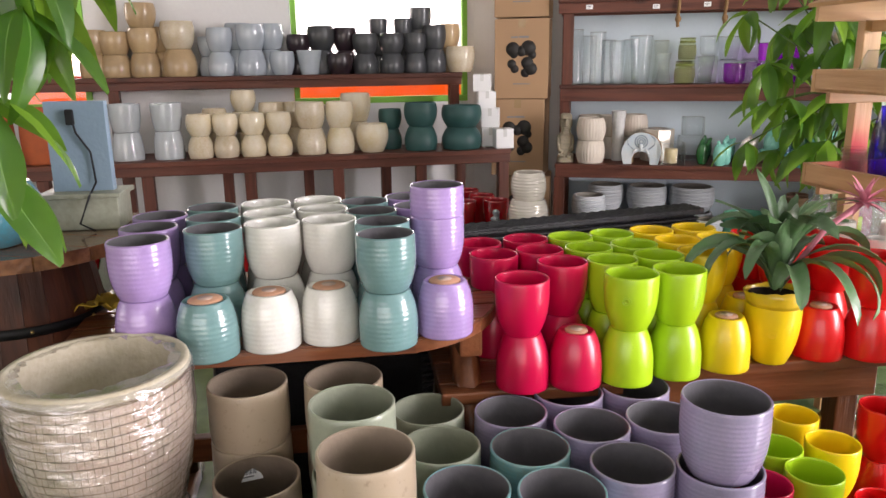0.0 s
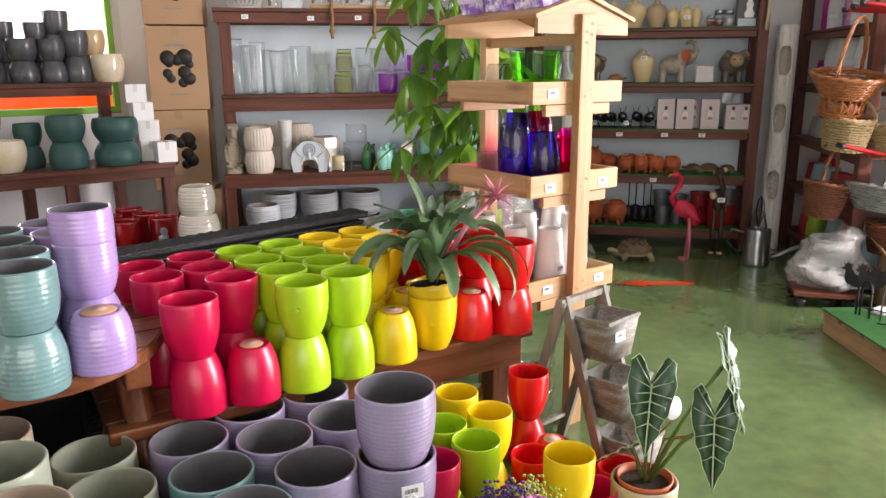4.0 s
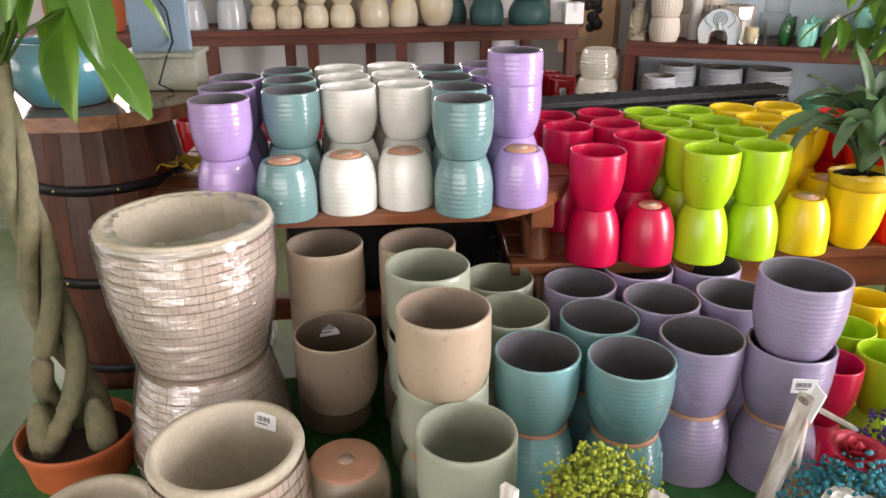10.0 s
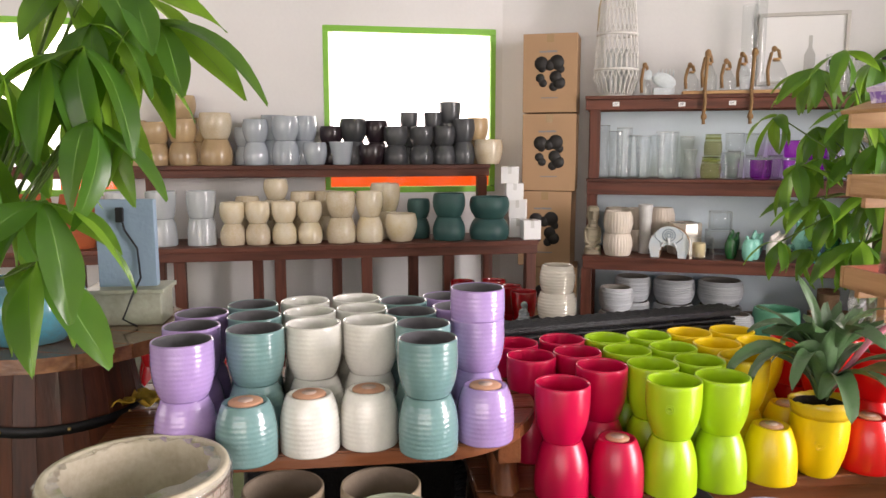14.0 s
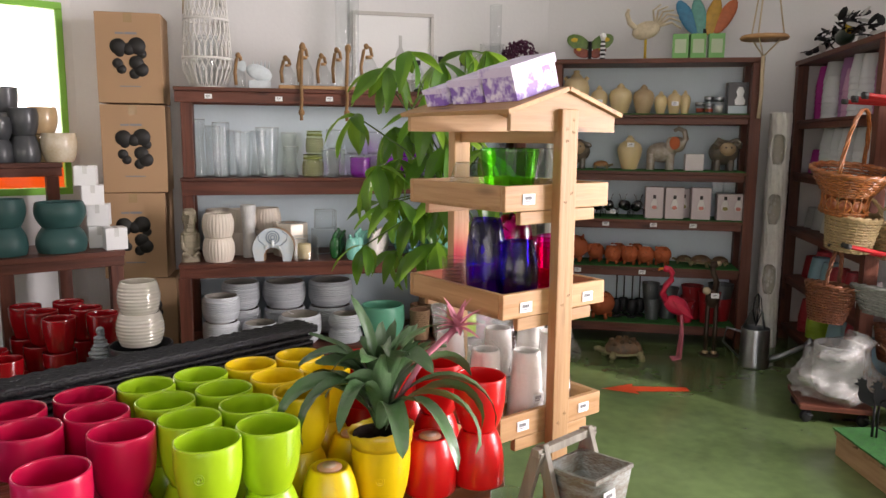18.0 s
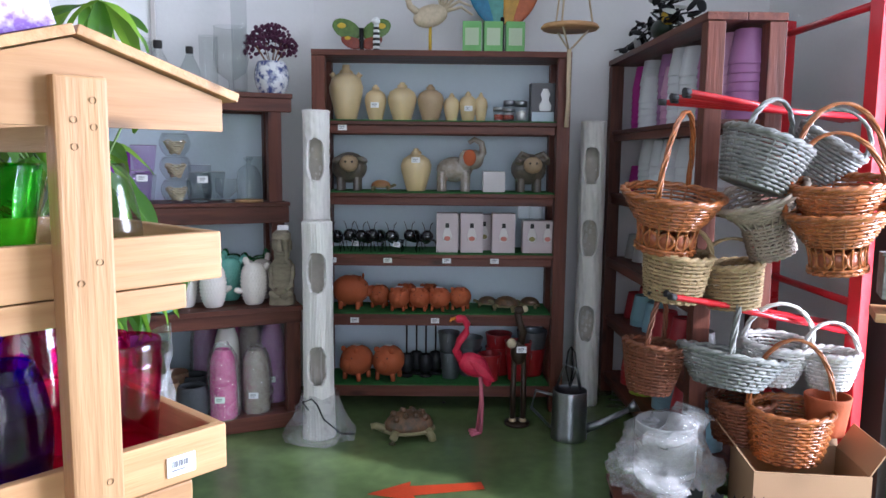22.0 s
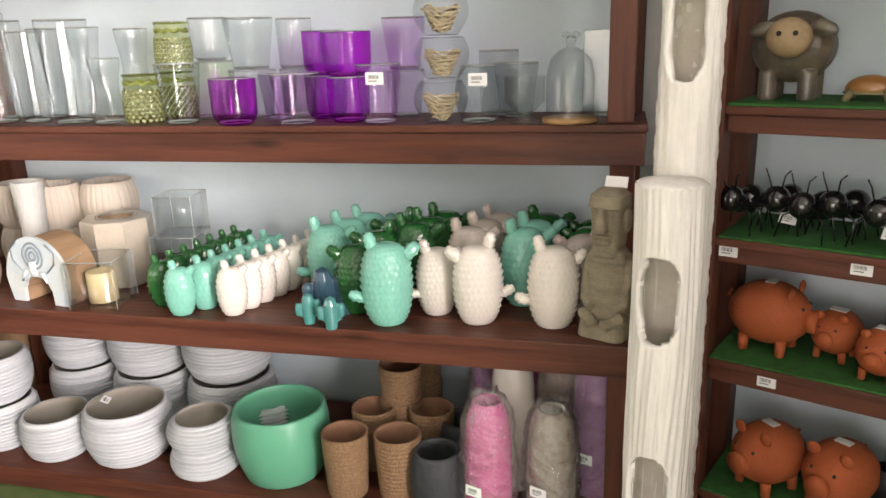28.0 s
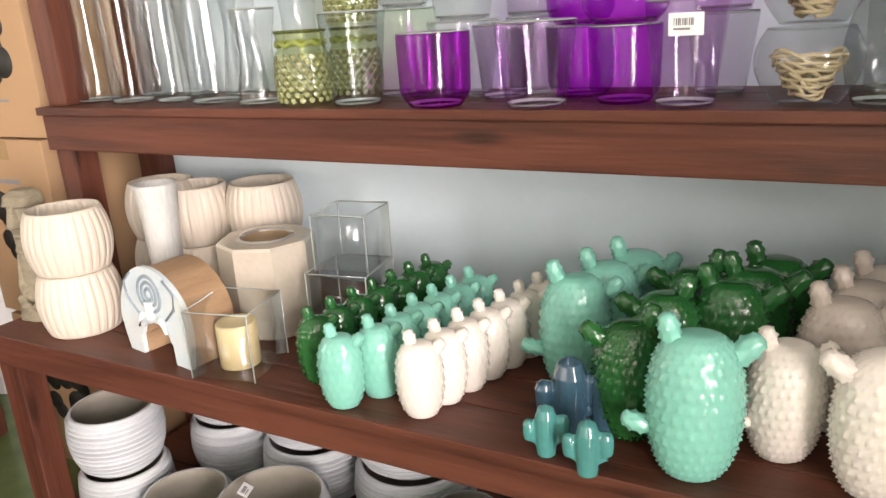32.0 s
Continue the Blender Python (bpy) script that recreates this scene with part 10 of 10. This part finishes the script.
for x in (-0.02, 0.27):
    part("rope", pipe([(x, -0.05, 0.02), (x, -0.088, 0.02), (x + 0.004, -0.095, -0.06), (x - 0.003, -0.092, -0.14), (x, -0.092, -0.20)], 0.011, 8), M_ROPE, tray_)
    part("knot", blob(0.02, 0.02, 0.024, x, -0.093, -0.15), M_ROPE, tray_)
    part("rope", pipe([(x, -0.085, 0.02), (x + 0.004, -0.08, 0.12), (x + 0.01, -0.07, 0.24), (x + 0.016, -0.05, 0.27)], 0.012, 8), M_ROPE, tray_)
    part("knot", blob(0.021, 0.021, 0.03, x + 0.014, -0.06, 0.262), M_ROPE, tray_)
for x, h, D, lp in ((2.46, 0.20, 0.07, 0.07), (2.76, 0.17, 0.10, 0.05), (2.87, 0.24, 0.11, 0.06), (2.99, 0.19, 0.10, 0.05), (3.09, 0.23, 0.10, 0.05), (3.29, 0.26, 0.14, 0.08)):
    b = thing("rope_bottle", pose(x, 6.47, B1Z + (0.023 if 2.7 < x else 0)), "clear glass bottle with a thick rope handle", "bottle", "rope-handled bottles")
    part("bottle", lathe(vessel(D, h * 0.75, shape=lambda u: 1.0 if u < 0.55 else 1.0 - 0.62 * (u - 0.55) / 0.45, t=0.003, inner=0, close=False), 24), G_CLEAR, b, smooth=True)
    part("rope_loop", pipe([(-D * 0.35, -D * 0.4, h * 0.10), (-D * 0.42, -D * 0.35, h * 0.5), (-D * 0.25, -0.012, h * 0.92), (-D * 0.1, 0, h * 1.06), (D * 0.08, 0, h * 0.98), (D * 0.16, 0.006, h * 0.78)], 0.011, 8), M_ROPE, b)
    part("knot", blob(0.017, 0.017, 0.02, -D * 0.12, 0, h * 1.03), M_ROPE, b)
    part("cork", pipe([(0, 0, h * 0.72), (0, 0, h * 0.80)], D * 0.17, 10), palewood("z"), b)
for x, D, h in ((3.13, 0.10, 0.60), (3.20, 0.08, 0.64), (4.20, 0.085, 0.62), (4.04, 0.10, 0.30), (3.70, 0.16, 0.26)):
    tagged(put("glass_cylinder", lathed("cyl_%.2f" % h, vessel(D, h, shape=straight, t=0.003, inner=0, close=False), [G_CLEAR], 24), m=pose(x, 6.60, B1Z)), "tall clear glass cylinder vase", "vase", "tall glass on the top shelf")
fr_ = thing("wall_picture", pose(3.50, 6.775, 1.80), "pale framed drawing of a bottle on the wall", "picture")
for a, b, c_, d in ((-0.29, 0.29, 0.46, 0.485), (-0.29, 0.29, 0.0, 0.025), (-0.29, -0.265, 0.025, 0.46), (0.265, 0.29, 0.025, 0.46)):
    part("frame", box(a, b, -0.03, 0, c_, d, 0.003), surf("silver_frame", (0.5, 0.48, 0.45), 0.4, metal=0.4), fr_)
part("sheet", box(-0.265, 0.265, -0.012, -0.006, 0.025, 0.46), M_PAPER, fr_)
part("line_drawing", lathe([(0.0, 0.08), (0.035, 0.085), (0.035, 0.20), (0.012, 0.25), (0.012, 0.33), (0, 0.33)], 12), surf("faint_pencil", (0.55, 0.55, 0.54), 0.8), fr_, m=pose(0.05, -0.0122, 0) @ Matrix.Diagonal((1, 0.02, 1, 1)))
for x, h, D, mt in ((3.62, 0.21, 0.10, G_CLEAR), (3.78, 0.24, 0.13, G_CLEAR), (3.93, 0.22, 0.11, G_SMOKE)):
    b = thing("bulb_terrarium", pose(x, 6.46, B1Z), "glass bulb terrarium with tiny plants and black cap", "terrarium", "bulb terrariums")
    part("bulb", lathe([(0, 0), (D * 0.35, 0.0), (D * 0.5, h * 0.25), (D * 0.45, h * 0.5), (D * 0.2, h * 0.75), (D * 0.16, h * 0.85)], 20), mt, b, smooth=True)
    part("cap", lathe([(D * 0.17, h * 0.85), (D * 0.17, h), (0, h)], 14), M_BLACK, b)
    part("moss", blob(D * 0.3, D * 0.3, D * 0.14, 0, 0, D * 0.12), M_LEAFD, b)
hg = thing("hurricane_glass", pose(4.13, 6.44, B1Z), "large clear footed glass goblet", "vase")
part("glass", lathe([(0, 0), (0.07, 0), (0.07, 0.008), (0.014, 0.02), (0.014, 0.06), (0.075, 0.10), (0.09, 0.16), (0.082, 0.33), (0.079, 0.33), (0.086, 0.329)], 28), G_CLEAR, hg, smooth=True)
dv = thing("dried_flower_vase", pose(4.345, 6.47, B1Z), "blue and white speckled vase with dried purple flowers", "vase")
part("vase", lathe(vessel(0.185, 0.17, shape=lambda u: 0.5 + 0.5 * math.sin(math.pi * (0.1 + 0.72 * u)) ** 0.8), 32), surf("speckled_blue_glaze", (0.68, 0.68, 0.70), 0.15, col2=(0.06, 0.08, 0.22), scale=28, coat=0.8, ramp=(0.42, 0.55)), dv, smooth=True)
bm = bmesh.new()
rn = random.Random(17)
for k in range(240):
    a, q = rn.uniform(0, 6.28), rn.random() ** 0.5
    bmesh.ops.create_icosphere(bm, subdivisions=1, radius=rn.uniform(0.007, 0.014), matrix=Matrix.Translation((0.14 * q * math.cos(a), 0.12 * q * math.sin(a), 0.24 + 0.10 * (1 - q * q) + rn.uniform(-.05, .04))))
d_ = part("dried_blossom", bm, surf("dried_purple", (0.10, 0.02, 0.06), 0.9, var=0.5, scale=60), dv)
d_["kind"] = "stuff"
for k in range(12):
    a = 2.4 * k
    part("stalk", pipe([(0.01 * math.cos(a), 0.01 * math.sin(a), 0.14), (0.09 * math.cos(a), 0.08 * math.sin(a), 0.26)], 0.002, 4), surf("dry_stem", (0.22, 0.10, 0.05), 0.8), dv)

# ---- banner seen low through the window ----
for s0, col, z0, z1 in ((0, (0.9, 0.28, 0.06), 0.5, 1.30), (0.35, (0.95, 0.55, 0.10), 0.95, 1.15), (0.0, (0.75, 0.06, 0.04), 1.05, 1.12)):
    bm = box(WIN1[0] - 2.2 + s0, WIN1[1] + 0.6, 1.2 - 0.01 * z0, 1.21 - 0.01 * z0, z0 + 0.2, z1 + 0.1)
    mt = surf("banner_%d" % int(col[1] * 100), col, 0.6)
    tl, mx = mt.node_tree.nodes.new("ShaderNodeBsdfTranslucent"), mt.node_tree.nodes.new("ShaderNodeMixShader")
    tl.inputs[0].default_value, mx.inputs[0].default_value = (*col, 1), 0.85
    mt.node_tree.links.new(mt.node_tree.nodes["Principled BSDF"].outputs[0], mx.inputs[1])
    mt.node_tree.links.new(tl.outputs[0], mx.inputs[2])
    mt.node_tree.links.new(mx.outputs[0], mt.node_tree.nodes["Material Output"].inputs[0])
    tagged(part("banner", bm, mt, m=pose(*A0, 0, 0, 0, 24.5)), "orange and red banner outside the window", "banner", kind="structure")


# ---- small extras ----
tagged(part("dark_plinth", box(-0.06, 0.06, -0.06, 0.06, 0, 0.335, 0.004), surf("black_plastic", (0.018, 0.02, 0.024), 0.35), m=pose(1.815, 5.22, 0, 0, 0, 20)), "small matt black square plinth", "plinth")
bm = bmesh.new()
rn = random.Random(13)
for k in range(7):
    blob(0.062 - 0.007 * k + rn.uniform(-.004, .004), 0.05 - 0.0055 * k, 0.013, rn.uniform(-.005, .005), rn.uniform(-.005, .005), 0.012 + 0.018 * k, bm, 14, 8)
blob(0.020, 0.018, 0.020, 0, 0, 0.138, bm)
tagged(fuse(part("stone_ornament", bm, surf("pale_layered_stone", (0.42, 0.45, 0.47), 0.5, col2=(0.16, 0.18, 0.20), scale=24, stretch=(1, 1, 5), bump=0.3), m=pose(1.815, 5.22, 0.336, 0, 0, 10)), 0.003), "small pale grey layered stone ornament on a plinth", "ornament")
bm = bmesh.new()
rn = random.Random(31)
g = [[bm.verts.new((0.085 * (i / 9 - 0.5) * 2 + rn.uniform(-.008, .008), 0.05 * (j / 7 - 0.5) * 2 + rn.uniform(-.006, .006), 0.006 + 0.028 * abs(math.sin(i * 1.3 + j * 0.9)) + rn.uniform(0, .01))) for j in range(8)] for i in range(10)]
for i in range(9):
    for j in range(7):
        bm.faces.new((g[i][j], g[i + 1][j], g[i + 1][j + 1], g[i][j + 1])).smooth = True
yc = tagged(part("yellow_cloth", bm, surf("mustard_cloth", (0.62, 0.40, 0.04), 0.85, var=0.3, scale=20, bump=0.2), m=pose(1.165, 2.70, 0.691, 0, 0, 30)), "crumpled mustard yellow cloth on the picnic table", "cloth")
so = yc.modifiers.new("thick", "SOLIDIFY")
so.thickness = 0.002

# sleeve of cellophane round the tree behind the stand
tree = [o for o in bpy.data.objects if o.name.startswith("money_tree")][-1]
bm = bmesh.new()
rings = []
for j in range(15):
    u = j / 14
    rings.append([bm.verts.new(((0.14 + 0.03 * u + rn.uniform(-.012, .012) + 0.014 * u * math.sin(7 * a + j * 0.4)) * math.cos(a) + 0.06, (0.14 + 0.03 * u + rn.uniform(-.012, .012)) * math.sin(a) - 0.03, 0.01 + 0.85 * u + (0.05 * math.sin(3 * a) + rn.uniform(-.02, .02)) * u)) for a in (2 * math.pi * i / 36 for i in range(36))])
for p, q in zip(rings, rings[1:]):
    for i in range(36):
        bm.faces.new((p[i], p[(i + 1) % 36], q[(i + 1) % 36], q[i])).smooth = True
part("plastic_sleeve", bm, M_FILM, tree, "crinkled clear cellophane sleeve")
part("plant_card", box(-0.045, 0.045, -0.001, 0.001, -0.05, 0.05), surf("lime_card", (0.38, 0.58, 0.03), 0.5), tree, "lime green plant card", m=pose(0.02, -0.12, 0.60, 0, 0, 8))

# hanging troughs, wall shelf and tools beside the rack
M_GREYT = wood("grey_trough_wood", (0.25, 0.26, 0.25), (0.13, 0.13, 0.125), "x", 0.8, 0.0)
for z in (1.56, 0.93):
    tr = thing("hanging_trough", pose(6.13, 4.00, z, 0, 0, -48), "grey weathered timber trough hung on thick white rope", "planter", "hanging troughs")
    for s in (-1, 1):
        part("long_board", box(-0.19, 0.19, s * 0.075 - 0.007, s * 0.075 + 0.007, 0.0, 0.15, 0.003), M_GREYT, tr)
        part("end_board", box(s * 0.183 - 0.007, s * 0.183 + 0.007, -0.067, 0.067, 0.0, 0.15, 0.003), M_GREYT, tr)
        part("rope", pipe([(s * 0.16, -0.085, 0.10), (s * 0.165, -0.088, 0.16), (s * 0.10, -0.05, 0.34), (0.0, 0.0, 0.46 if z > 1 else 0.63)], 0.010, 8), surf("white_rope", (0.70, 0.68, 0.63), 0.8, var=0.2, scale=60, bump=0.4), tr)
    part("rim", box(-0.20, 0.20, -0.088, -0.068, 0.151, 0.163, 0.003), M_GREYT, tr)
    part("bottom", box(-0.18, 0.18, -0.067, 0.067, 0.0, 0.012), M_GREYT, tr)
    if z > 1:
        part("bracket", pipe([(0, 0, 0.46), (0, 0.25, 0.47), (0, 0.46, 0.46)], 0.012, 8), M_IRON, tr)
ws = thing("ledge_shelf", pose(6.16, 3.98, 0.85, 0, 0, -48), "narrow pale timber ledge on two posts", "shelf")
part("board", box(-0.24, 0.5, -0.10, 0.10, 0.0, 0.03, 0.003), palewood("x"), ws)
for x in (0.0, 0.44):
    part("post", box(x - 0.02, x + 0.02, 0.05, 0.09, -0.85, -0.001, 0.003), palewood("z"), ws)
for k in range(4):
    a = along(6.10, 3.90, radians(-48), -0.18 + 0.05 * k, -0.10)
    tw = thing("garden_trowel", pose(a[0], a[1], 0.52, 4 * k - 6, 0, -48), "dark steel garden trowel hanging from the ledge", "trowel", "garden trowels")
    part("blade", blob(0.030, 0.008, 0.065, 0, 0, 0.0, None, 12, 8), M_IRON, tw)
    part("shaft", pipe([(0, 0, 0.05), (0, 0.006, 0.13)], 0.006, 6), M_METAL, tw)
    part("grip", pipe([(0, 0.006, 0.13), (0, 0.008, 0.25)], 0.012, 8), M_BLACK, tw)
    part("loop", pipe([(0, 0.008, 0.25), (0.006, 0.05, 0.30), (0, 0.10, 0.345)], 0.0025, 5), M_TWINE, tw)
